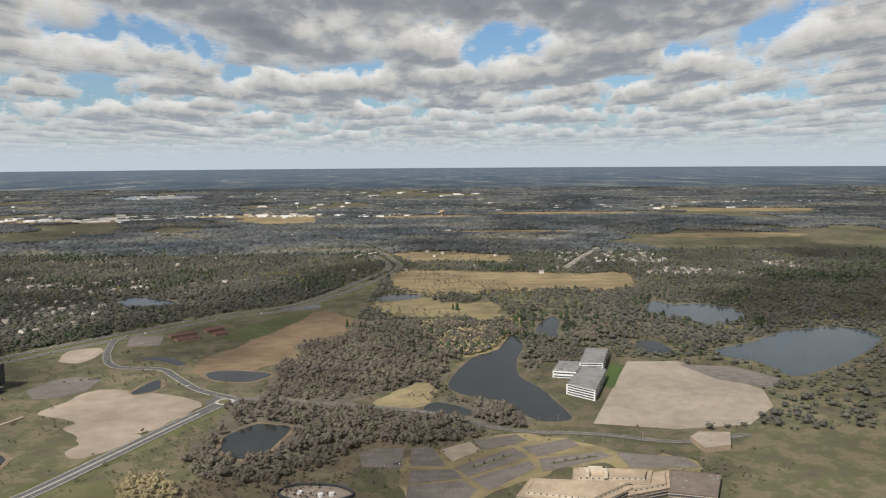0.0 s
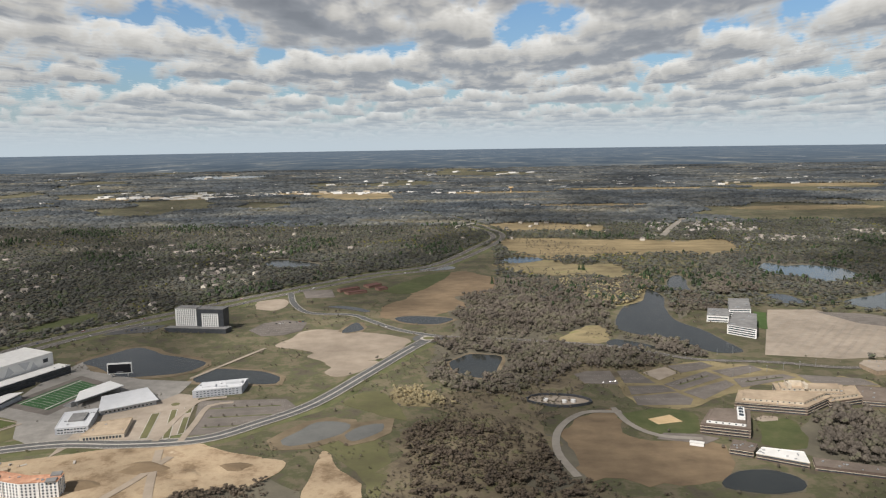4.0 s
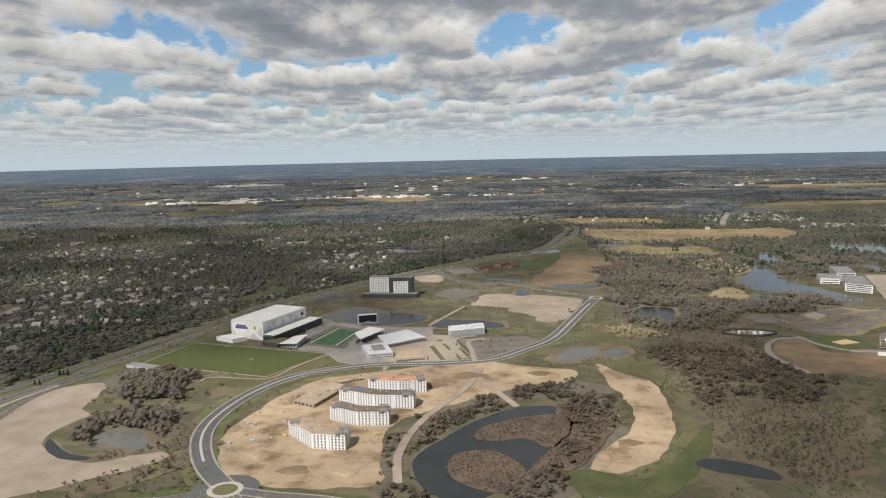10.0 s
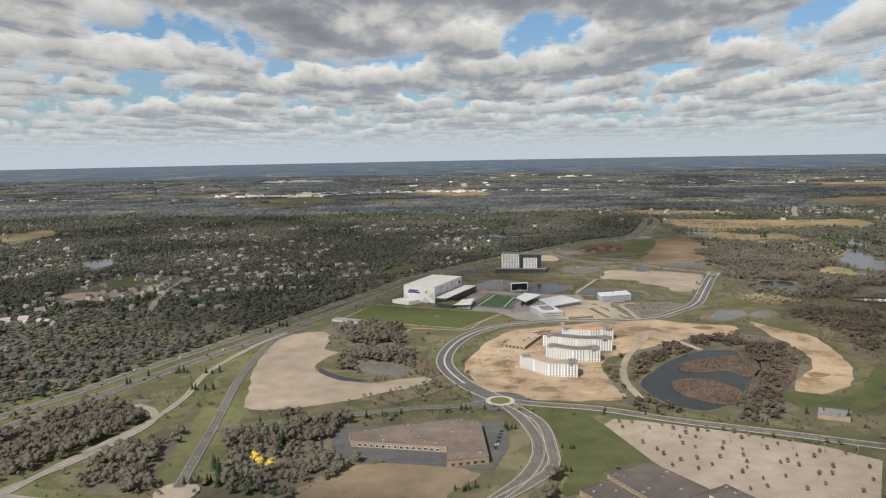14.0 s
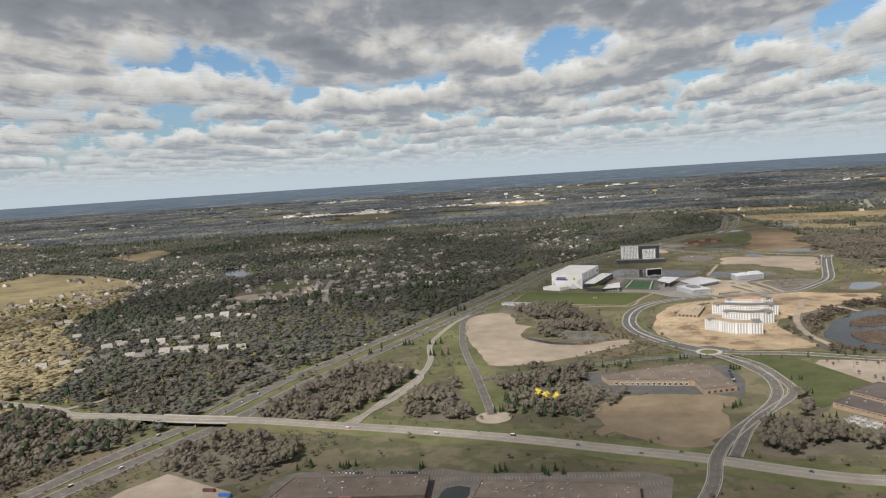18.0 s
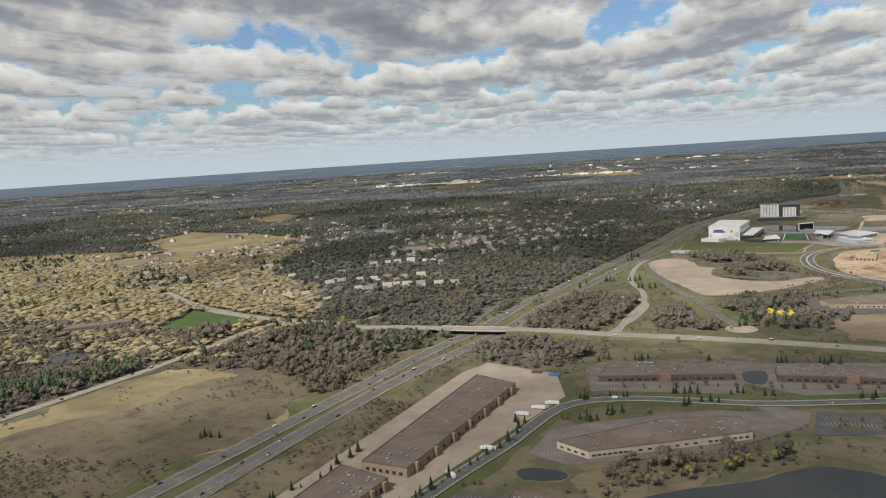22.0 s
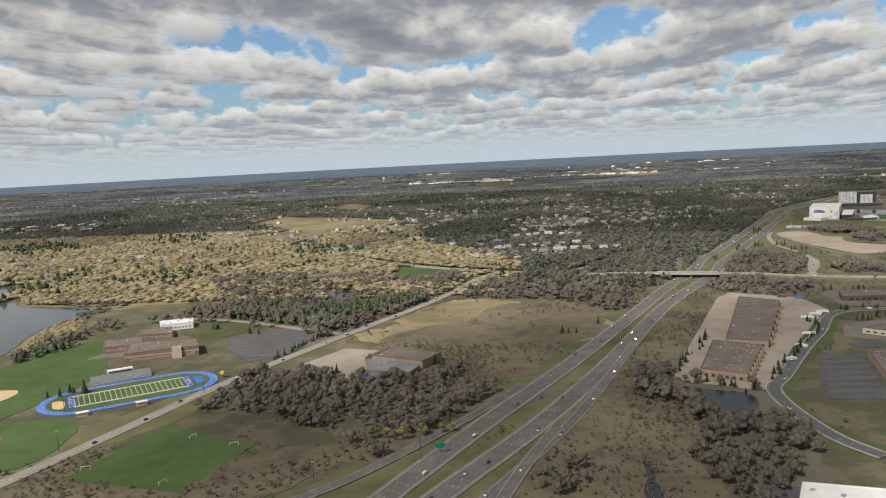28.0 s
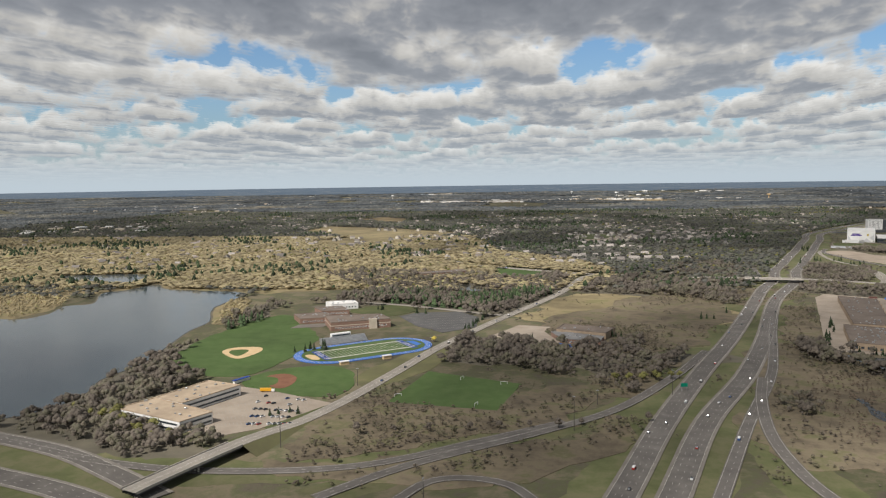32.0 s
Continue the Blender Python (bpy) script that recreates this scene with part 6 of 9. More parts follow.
# white office block by the lake
office, _ = thing("lake_office", (0, 0, 0), "white stepped office block with ribbon windows beside a lake", "office building")
for outline, h, storeys in (([(117, 619), (137, 617), (152, 665), (132, 668)], 9.0, 4), ([(96, 561), (115, 543), (136, 600), (118, 609)], 8.4, 4), ([(92, 606), (111, 601), (123, 632), (102, 636)], 6.0, 2)):
    BUILDINGS.append(np.array(outline, float))
    part("wall", prism_bm(outline, -0.3, h), WHITE, office)
    part("roof", roof_bm(outline, h, 0.3), ROOF_GREY, office)
    rooftop_units(office, outline, h, 5, len(BUILDINGS), size=(2.4, 2.0, 1.0))
    p = shrink(outline, -0.06)
    for s in range(storeys):
        for i in range(4):
            a, b = Vector((*p[i], 0)), Vector((*p[(i + 1) % 4], 0))
            c = (a + b) / 2
            v, f = box_vf((c.x, c.y, 0.9 + s * (h - 0.6) / storeys), ((b - a).length * 0.9, 0.14, 0.95), math.atan2((b - a).y, (b - a).x))
            link("ribbon_window", v, f, GLASS, office)
tagged(sheet("field", [(127, 585), (137, 575), (160, 640), (150, 645)], 0.3, SPORT, curved=False), "green lawn strip beside the office", "field", kind="structure")

# apartment blocks under construction
for k, (line, deck) in enumerate((([(-402, 181), (-386, 162), (-370, 160)], ROOF_TAN), ([(-384, 205), (-368, 195), (-351, 195)], ROOF), ([(-384, 236), (-362, 225), (-338, 222)], ROOF), ([(-369, 256), (-350, 251), (-333, 254)], ORANGE))):
    outline = bar_outline(line, 9.0)
    BUILDINGS.append(np.array(outline, float))
    ap, _ = thing("apartment_block", (0, 0, 0), "five-storey white wrapped apartment block under construction", "apartment building", "apartment blocks")
    part("wall", prism_bm(outline, -0.3, 8.4), WHITE, ap)
    part("roof", roof_bm(outline, 8.4, 0.25), deck, ap)
    p = np.array(outline)
    if area2(p) < 0:
        p = p[::-1]
    for i in range(len(p)):
        a, b = p[i], p[(i + 1) % len(p)]
        length = np.linalg.norm(b - a)
        facing = (b - a)[0] > -2
        if facing:
            windows(ap, a, b, 0.2, 5, 1.6, max(2, int(length / 1.9)), 1.0, 1.12, GREY_PANEL, 0.02)
            for s in (0.5,):
                q = Vector((*a, 0)).lerp(Vector((*b, 0)), s)
                v, f = box_vf((q.x, q.y, 0.2), (0.5, 0.9, 8.3), math.atan2((b - a)[1], (b - a)[0]))
                link("bay", v, f, WHITE, ap)
    for q in (p[0], p[len(p) // 2 - 1], p[len(p) // 2]):
        cc = q * 0.8 + p.mean(0) * 0.2
        v, f = box_vf((cc[0], cc[1], 8.4), (5.0, 4.4, 0.7), 0.3)
        link("roof_hatch", v, f, ROOF_GREY, ap, "dark grey roof section")
    rooftop_units(ap, outline, 8.4, 5, 70 + k)
tarp = tagged(link("tarpaulin", *box_vf((-372, 232, 8.46), (5, 2.4, 0.12), 0.4), TARP), "blue tarpaulin lying on the block's roof", "tarpaulin")
# framed building shells and stacks on the site
rs = random.Random(4)
SHELL = [(-415, 230), (-400, 221), (-385, 258), (-398, 267)]
for o, hh in ((SHELL, 2.4), (rect((-415, 240), (-407, 245), 4), 1.6), (rect((-392, 268), (-376, 277), 4), 1.4)):
    sh, _ = thing("framed_shell", (0, 0, 0), "tan timber framed garage shell on the building site", "building shell")
    BUILDINGS.append(np.array(o, float))
    part("wall", prism_bm(o, 0, hh), TAN, sh)
    part("roof", roof_bm(o, hh, 0.12), ROOF_TAN, sh)
    for a, b in zip(o[:3], o[1:]):
        windows(sh, a, b, 0.0, 1, hh, max(2, int(np.linalg.norm(np.subtract(b, a)) / 3)), 1.8, hh * 0.7, TAN)
    rooftop_units(sh, o, hh, 5, 90, ROOF_GREY, (2.2, 1.4, 0.4))
for k in range(70):
    x, y = rs.uniform(-436, -345), rs.uniform(160, 300)
    if not inside(np.array([[x, y]]), DIRT_SITE)[0] or any(inside(np.array([[x, y]]), shrink(b, -2))[0] for b in BUILDINGS):
        continue
    nm, lab, mt = rs.choice((("lumber_stack", "stack of pale lumber on bare dirt", ROOF_TAN), ("site_container", "steel site container on bare dirt", GREY_PANEL), ("material_pile", "grey pile of building material on dirt", KERB), ("lumber_stack", "stack of pale lumber on bare dirt", SAND)))
    s = (rs.uniform(1.2, 4.0), rs.uniform(0.7, 1.4), rs.uniform(0.3, 1.1))
    st = tagged(part(nm, box_bm(-s[0] / 2, -s[1] / 2, 0, s[0] / 2, s[1] / 2, s[2], 0.05), mt), lab, nm.replace("_", " "), "site stacks")
    st.matrix_world = pose(x, y, 0.2, 0, 0, rs.uniform(0, 180))

# training centre buildings
HQ = [(-320, 392), (-289, 402), (-290, 420), (-320, 410)]
hq = flat_building("training_office", HQ, 5.2, GREY_PANEL, FACET, "three-storey pale grey office with a white roof", "office building", units=10)
windows(hq, HQ[0], HQ[1], 0.2, 3, 1.6, 12, 1.5, 0.8, GREY_PANEL)
for c, sz in (((-312, 402, 5.2), (9, 6, 1.3)), ((-297, 410, 5.2), (11, 5, 1.6)), ((-303, 402, 5.2), (6, 3, 0.8))):
    link("roof_block", *box_vf(c, sz, 0.31), FACET, hq, "pale grey plant screen on the roof")
windows(hq, HQ[1], HQ[2], 0.2, 3, 1.6, 7, 1.5, 0.8, GREY_PANEL)
ARC = [(-368, 360), (-340, 380), (-355, 398), (-377, 382)]
arc, _ = thing("museum", (0, 0, 0), "low grey building with a sloping metal roof", "building")
BUILDINGS.append(np.array(ARC, float))
eave = [(x, y, z) for (x, y), z in zip(shrink(ARC, -1.2), (3.5, 3.9, 5.6, 5.0))]
link("roof", [(x, y, z - 0.5) for x, y, z in eave] + eave, [(3, 2, 1, 0), (4, 5, 6, 7), (0, 1, 5, 4), (1, 2, 6, 5), (2, 3, 7, 6), (3, 0, 4, 7)], FACET, arc, "sloping pale grey metal roof")
base = [(x, y, -0.3) for x, y in ARC] + [(x, y, z - 0.5) for (x, y), z in zip(ARC, (3.5, 3.9, 5.6, 5.0))]
link("wall", base, [(3, 2, 1, 0), (4, 5, 6, 7), (0, 1, 5, 4), (1, 2, 6, 5), (2, 3, 7, 6), (3, 0, 4, 7)], GREY_PANEL, arc)
windows(arc, ARC[0], ARC[1], 0.2, 1, 2.4, 12, 1.6, 1.5, WHITE)
MID = [(-379, 327), (-361, 332), (-370, 362), (-388, 354)]
midb = flat_building("clinic", MID, 4.2, GREY_PANEL, FACET, "grey two-storey clinic with a flat roof", units=6)
windows(midb, MID[0], MID[1], 0.3, 2, 1.8, 9, 1.7, 1.1, WHITE)
link("roof_block", *box_vf((-374, 345, 4.2), (9, 13, 1.1), 0.28), ROOF_GREY, midb, "grey roof plant block")
windows(midb, MID[1], MID[2], 0.3, 2, 1.8, 9, 1.7, 1.1, WHITE)
COURT = [(-359, 318), (-335, 324), (-342, 350), (-360, 341)]
court = flat_building("arcade_building", COURT, 2.8, BEIGE, ROOF_TAN, "low beige arcade building with dark bays", units=3)
windows(court, COURT[0], COURT[1], 0.0, 1, 2.4, 12, 1.5, 1.7, BEIGE)
flat_building("field_shed", [(-560, 318), (-535, 307), (-532, 313), (-557, 324)], 2.0, GREY_PANEL, METAL, "long low metal shed beside the practice fields", "shed", units=0)

# brick-brown flat-roofed workshops
SHOP = [(-497, 55), (-494, 44), (-447, 37), (-446, 20), (-427, 25), (-431, 68), (-443, 74)]
shop = flat_building("strip_workshop", SHOP, 3.4, TAN, ROOF, "L-shaped tan workshop building with a brown flat roof", units=26)
windows(shop, SHOP[1], SHOP[2], 0.0, 1, 2.6, 14, 1.7, 1.5, WHITE)
windows(shop, SHOP[3], SHOP[4], 0.0, 1, 2.6, 5, 1.7, 1.3, BRICK)
COURT_A = [(-649, -106), (-585, -105), (-585, -86), (-644, -86)]
COURT_B = [(-566, -108), (-503, -117), (-501, -99), (-563, -92)]
for o, seed in ((COURT_A, 1), (COURT_B, 2)):
    # the darker brick also carries the shade on these fronts
    cb = flat_building("business_unit", o, 3.4, BROWN_BRICK, ROOF, "long brown business unit with a flat gravel roof", units=30)
    windows(cb, o[0], o[1], 0.0, 1, 2.6, 16, 2.2, 1.3, DARK)
    c = (Vector((*o[0], 0)) + Vector((*o[1], 0))) / 2
    v, f = box_vf((c.x, c.y - 0.3, 0), (5.5, 1.2, 3.8), math.atan2(o[1][1] - o[0][1], o[1][0] - o[0][0]))
    link("entrance_portal", v, f, BRICK, cb, "raised dark red entrance portal")
CURVE = [(-668, -188), (-656, -198), (-640, -193), (-612, -184), (-593, -178), (-594, -161), (-623, -163)]
cv = flat_building("curved_office", CURVE, 3.2, BEIGE, ROOF, "low bent beige office with ribbon windows", "office building", units=24)
for a, b in zip(CURVE[1:4], CURVE[2:5]):
    windows(cv, a, b, 0.3, 1, 2.2, 7, 1.9, 1.1, BEIGE)
windows(cv, CURVE[0], CURVE[1], 0.3, 1, 2.2, 4, 1.9, 1.1, BEIGE)
WARE = [(-741, -210), (-722, -216), (-689, -118), (-710, -103)]
WARE_B = [(-763, -262), (-745, -271), (-727, -224), (-748, -213)]
for o in (WARE, WARE_B):
    wb = flat_building("warehouse", o, 3.9, TAN, ROOF, "long tan warehouse with a brown roof and loading docks", "warehouse", units=34)
    windows(wb, o[1], o[2], 0.2, 1, 2.4, 14, 1.7, 1.5, DARK)
    windows(wb, o[0], o[1], 0.2, 1, 2.4, 6, 1.5, 1.3, DARK)
    a, b = Vector((*o[1], 0)), Vector((*o[2], 0))
    for i in range(7):
        q = a.lerp(b, 0.06 + i * 0.145)
        v, f = box_vf((q.x + 0.5, q.y - 0.2, 0), (1.6, 1.6, 4.0), math.atan2((b - a).y, (b - a).x))
        link("dock_buttress", v, f, TAN, wb)
IND = [(-692, -281), (-674, -282), (-665, -236), (-682, -231)]
ib = flat_building("industrial_unit", IND, 3.4, TAN, ROOF, "brown industrial unit with white rooftop units", units=26)
windows(ib, IND[0], IND[1], 0.2, 1, 2.4, 6, 1.8, 1.4, DARK)

# pool hall and its yard
pool = flat_building("recreation_hall", [(-919, -237), (-891, -248), (-884, -232), (-914, -222)], 4.2, TAN, ROOF, "brick recreation hall with a brown flat roof", units=5)
pw = flat_building("recreation_wing", [(-916, -258), (-895, -262), (-892, -250), (-919, -236), (-922, -239)], 2.6, BRICK, ROOF_GREY, "low brick wing of the recreation hall", units=8)
windows(pw, (-916, -258), (-895, -262), 0.2, 1, 2.0, 8, 1.3, 1.0, WHITE)
tagged(sheet("pool_deck", [(-918, -262), (-918, -258), (-909, -262), (-908, -268), (-914, -267)], 0.28, BLUE, curved=False), "blue painted splash deck", "pool deck", kind="structure")

# school
SCH = [(-1059, -233), (-1024, -217), (-1034, -200), (-1070, -209)]
sch = flat_building("school", SCH, 5.4, BRICK, ROOF, "red brick school with pale bands and flat roofs", "school", units=14, band=(BEIGE, 3.0, 3.5))
windows(sch, SCH[0], SCH[1], 0.4, 1, 2.6, 16, 1.3, 0.9, WHITE)
c = Vector((*SCH[0], 0)).lerp(Vector((*SCH[1], 0)), 0.7)
link("entrance_tower", *box_vf((c.x, c.y, 0), (5, 2.0, 6.2), math.atan2(16, 35)), BEIGE, sch)
for o, h, mt in (([(-1086, -212), (-1066, -204), (-1076, -186), (-1096, -195)], 3.6, BRICK), ([(-1080, -182), (-1062, -176), (-1072, -160), (-1090, -167)], 3.4, BRICK), ([(-1080, -158), (-1062, -150), (-1068, -138), (-1088, -146)], 4.0, WHITE)):
    w2 = flat_building("school_wing", o, h, mt, ROOF if mt is BRICK else WHITE_ROOF, "flat-roofed wing of the school", "school", units=8)
    windows(w2, o[0], o[1], 0.3, 1, 2.6, 8, 1.3, 1.0, WHITE)
tagged(sheet("parking_lot", [(-1088, -226), (-1068, -220), (-1066, -208), (-1086, -214)], 0.26, LOT, curved=False), "grey paved school yard", "parking lot", kind="structure")
# second school across the road
FAR_SCH = [(-1042, 20), (-1000, 44), (-1006, 58), (-1048, 34)]
fs = flat_building("brick_school", FAR_SCH, 3.8, BRICK, ROOF, "long low brick school among trees", "school", units=10)
windows(fs, FAR_SCH[0], FAR_SCH[1], 0.3, 1, 3.0, 14, 1.5, 1.1, WHITE)
tagged(sheet("tennis_court", [(-1040, 84), (-1012, 100), (-1020, 124), (-1048, 108)], 0.3, PINK, curved=False), "faded red tennis courts", "sports field", kind="structure")
tagged(sheet("parking_lot", [(-1090, 10), (-1050, 40), (-1060, 70), (-1100, 50)], 0.24, LOT_PALE, curved=False), "pale school parking lot", "parking lot", kind="structure")

# white office over the lake
WO = [(-1097, -408), (-1063, -422), (-1055, -410), (-1072, -402), (-1068, -392), (-1086, -384)]
WO = [(-1097, -408), (-1063, -422), (-1056, -409), (-1089, -393)]
WO_B = [(-1088.5, -392.6), (-1073, -400), (-1060, -372), (-1078, -366)]
for o, hgt in ((WO, 4.6), (WO_B, 4.8)):
    wo = flat_building("white_office", o, hgt, WHITE, ROOF_TAN, "white two-storey office with black ribbon windows", "office building", units=12)
    p = np.array(o, float)
    p = p if area2(p) > 0 else p[::-1]
    for i in range(len(p)):
        a, b = Vector((*p[i], 0)), Vector((*p[(i + 1) % len(p)], 0))
        c = (a + b) / 2
        for z in (0.9, 2.9):
            link("ribbon_window", *box_vf((c.x, c.y, z), ((b - a).length * 0.93, 0.16, 0.75), math.atan2((b - a).y, (b - a).x)), GLASS, wo)

# large campus by the first lake
for o, h, roof_m, set_back, lab in (([(5, 333), (31, 325), (41, 354), (18, 357)], 6.2, ROOF, 2.6, "brown brick campus office with window bands and a brown roof"),
                                    ([(38, 372), (79, 362), (108, 386), (48, 394)], 5.6, ROOF_TAN, 3.6, "long brown brick campus office with cream roof terraces"),
                                    ([(70, 386), (112, 384), (118, 400), (74, 404)], 7.0, ROOF_TAN, 3.0, "brown brick campus office with a tall roof block"),
                                    ([(98, 374), (123, 383), (129, 406), (103, 395)], 4.5, ROOF_TAN, 2.4, "terraced brown brick campus wing with a cream roof"),
                                    ([(121, 379), (145, 373), (157, 400), (131, 408)], 4.0, ROOF, 0.0, "flat-roofed brown brick campus wing"),
                                    ([(24, 298), (47, 286), (50, 300), (30, 306)], 3.4, WHITE_ROOF, 0.0, "low campus wing with a white roof above the pond"),
                                    ([(12, 304), (23, 299), (29, 309), (18, 316)], 3.8, ROOF, 0.0, "low brown brick wing beside the campus office"),
                                    ([(49, 284), (88, 272), (90, 280), (52, 294)], 2.9, ROOF, 0.0, "long low campus wing with dark windows")):
    cb = flat_building("campus_office", o, h, BROWN_BRICK, roof_m, lab, "office building", units=9)
    p = np.array(o, float)
    p = p if area2(p) > 0 else p[::-1]
    for i in range(4):
        a, b = Vector((*p[i], 0)), Vector((*p[(i + 1) % 4], 0))
        c, long_, way = (a + b) / 2, (b - a).length, math.atan2((b - a).y, (b - a).x)
        for z in np.arange(0.6, h - 1.0, 1.75):
            link("ribbon_window", *box_vf((c.x, c.y, z), (long_ * 0.94, 0.16, 0.62), way), GLASS, cb)
            link("precast_band", *box_vf((c.x, c.y, z + 0.72), (long_ + 0.3, 0.28, 0.3), way), BEIGE, cb, "pale precast band")
    if set_back:
        inner = [tuple(q) for q in shrink(o, set_back)]
        part("upper_storey", prism_bm(inner, h + 0.02, h + 1.7), WHITE if roof_m is ROOF else BEIGE, cb, "pale set-back upper storey")
        part("upper_roof", roof_bm(inner, h + 1.7, 0.25), roof_m, cb)
        q = np.array(inner)
        q = q if area2(q) > 0 else q[::-1]
        for i in range(len(q)):
            a, b = Vector((*q[i], 0)), Vector((*q[(i + 1) % len(q)], 0))
            count = int((b - a).length / 3.2)
            for k in range(count):
                w = a.lerp(b, (k + 0.5) / count)
                link("square_window", *box_vf((w.x, w.y, h + 0.55), (0.9, 0.14, 0.7), math.atan2((b - a).y, (b - a).x)), GLASS, cb)
pw_, _ = thing("penthouse", (0, 0, 0), "pale roof block with skylights on the campus office", "roof block")
link("wall", *box_vf((31.5, 343, 7.9), (4.2, 17, 1.9), -0.3), WHITE, pw_)
for k in (-5, 0, 5):
    link("skylight", *box_vf((31.5 + 0.3 * k, 343 + k, 9.8), (2.6, 3.4, 0.25), -0.3), GLASS, pw_)
pw_, _ = thing("penthouse", (0, 0, 0), "cream roof block on the long campus office", "roof block")
for x, y, sx, sy in ((84, 395, 12, 2.2), (79, 392, 2.2, 8), (89, 391, 2.2, 9)):
    link("wall", *box_vf((x, y, 8.7), (sx, sy, 3.0), -0.1), BEIGE, pw_)
terrace = tagged(sheet("terrace", [(44, 356), (52, 362), (60, 360), (58, 354), (48, 352)], 0.25, LOT_PALE, curved=False), "pale paved terrace before the campus office", "paving", kind="structure")
shed, _ = thing("white_shed", (0, 0, 0), "long low white shed by the campus yard", "shed")
link("wall", *box_vf((-2, 316, 0.2), (7.5, 2.6, 1.8), -0.35), WHITE, shed)
link("roof", *box_vf((-2, 316, 2.0), (7.9, 3.0, 0.2), -0.35), WHITE_ROOF, shed)
yard = tagged(sheet("tank_yard", [(-92, 386), (-70, 376), (-50, 384), (-60, 396), (-84, 398)], 0.24, LOT_PALE), "pale walled tank yard", "yard", kind="structure")
wall_, _ = thing("yard_wall", (0, 0, 0), "dark wall round the tank yard", "wall")
ribbon("wall", np.concatenate([smooth_line([(-92, 386), (-70, 376), (-50, 384), (-60, 396), (-84, 398)], True, 4), [(-92, 386)]]), 0.3, -0.3, 1.8, DARK, wall_, skirt=1.8)
for q in ((-80, 388), (-68, 385), (-62, 386)):
    bm = bmesh.new()
    bmesh.ops.create_cone(bm, cap_ends=True, segments=14, radius1=1.7, radius2=1.6, depth=1.6)
    bmesh.ops.translate(bm, verts=bm.verts, vec=(q[0], q[1], 1.04))
    tagged(part("storage_tank", bm, WHITE), "white round storage tank in the walled yard", "tank", "yard tanks")
flat_building("road_house", [(-255, 84), (-241, 78), (-236, 88), (-250, 94)], 2.4, TAN, ROOF_GREY, "small tan house with a grey roof", "house", units=0)
flat_building("road_store", [(160, 461), (163, 442), (181, 447), (189, 469), (168, 470)], 3.0, TAN, LOT_PALE, "low tan store with a pale roof", units=4)

# athletics track
TA, TB = np.array([-993.5, -257.5]), np.array([-1057.5, -306.0])
tc = (TA + TB) / 2
td = (TA - TB) / np.linalg.norm(TA - TB)
tn = np.array([-td[1], td[0]])


def oval(half, radius, n=20):
    pts = []
    for k in range(n + 1):
        a = -math.pi / 2 + math.pi * k / n
        pts.append(tc + td * (half + radius * math.cos(a)) + tn * radius * math.sin(a))
    for k in range(n + 1):
        a = math.pi / 2 + math.pi * k / n
        pts.append(tc + td * (-half + radius * math.cos(a)) + tn * radius * math.sin(a))
    return pts


tagged(sheet("running_track", oval(19.5, 20.5), 0.30, BLUE, curved=False), "bright blue oval running track", "running track", kind="structure")
tagged(sheet("track_infield", oval(19.5, 16.4), 0.34, SPORT, curved=False), "green turf inside the running track", "sports field", kind="structure")
lanes_ = []
for r in (17.3, 18.2, 19.1, 19.9):
    ring = np.array(oval(19.5, r) + oval(19.5, r)[:1])
    lanes_.append(ribbon_mesh(ring, 0.05, -0.05, 0.335, 0.01))
tagged(joined("track_lines", lanes_, PAINT), "white lane lines of the track", "field marking", kind="structure")


def at(u, v):
    q = tc + td * u + tn * v
    return (float(q[0]), float(q[1]))


pitch_lines([at(-25, -11), at(-25, 11), at(25, 11), at(25, -11)], 20, 0.37)
for u in (-27.5, 24.0):
    tagged(sheet("end_zone", [at(u, -11), at(u + 4.0, -11), at(u + 4.0, 11), at(u, 11)], 0.36, NAVY, curved=False), "navy blue end zone with a white team name", "field marking", kind="structure")
for u, turn in ((-25.5, 90), (26.0, 90)):
    cu = bpy.data.curves.new("end_zone_lettering", "FONT")
    cu.body, cu.size, cu.align_x, cu.align_y, cu.space_character = "CADETS", 4.2, "CENTER", "CENTER", 1.2
    cu.materials.append(PAINT)
    tx = new("end_zone_lettering", cu)
    q = at(u, 0)
    tx.matrix_world = Matrix.Translation((q[0], q[1], 0.40)) @ Matrix.Rotation(math.atan2(td[1], td[0]) + (math.pi / 2 if u > 0 else -math.pi / 2), 4, "Z")
    tagged(tx, "white CADETS lettering across the blue end zone", "field marking", kind="structure")
tagged(sheet("jump_pit", [at(-33, -6), at(-29, -8), at(-28.5, 3), at(-33, 5)], 0.38, SAND, curved=True, step=2), "tan sand area in the track's end", "sports field", kind="structure")
tagged(sheet("high_jump_apron", [at(29, -7), at(33, -5), at(33, 5), at(29, 7)], 0.38, BLUE, curved=False), "blue high jump apron", "sports field", kind="structure")
stand, sd, sn, st_ = grandstand("bleachers", at(-16, 22.5), at(12, 22.5), 6.0, 6, 3.2, "grey metal bleachers beside the track")
press, _ = thing("press_box", (0, 0, 0), "white press box behind the bleachers", "press box")
q = at(-2, 31)
link("cabin", *box_vf((*q, 0), (12, 2.4, 4.6), st_), WHITE, press)
q2 = at(-2, 29.7)
link("window_strip", *box_vf((*q2, 3.2), (11, 0.2, 0.8), st_), GLASS, press)
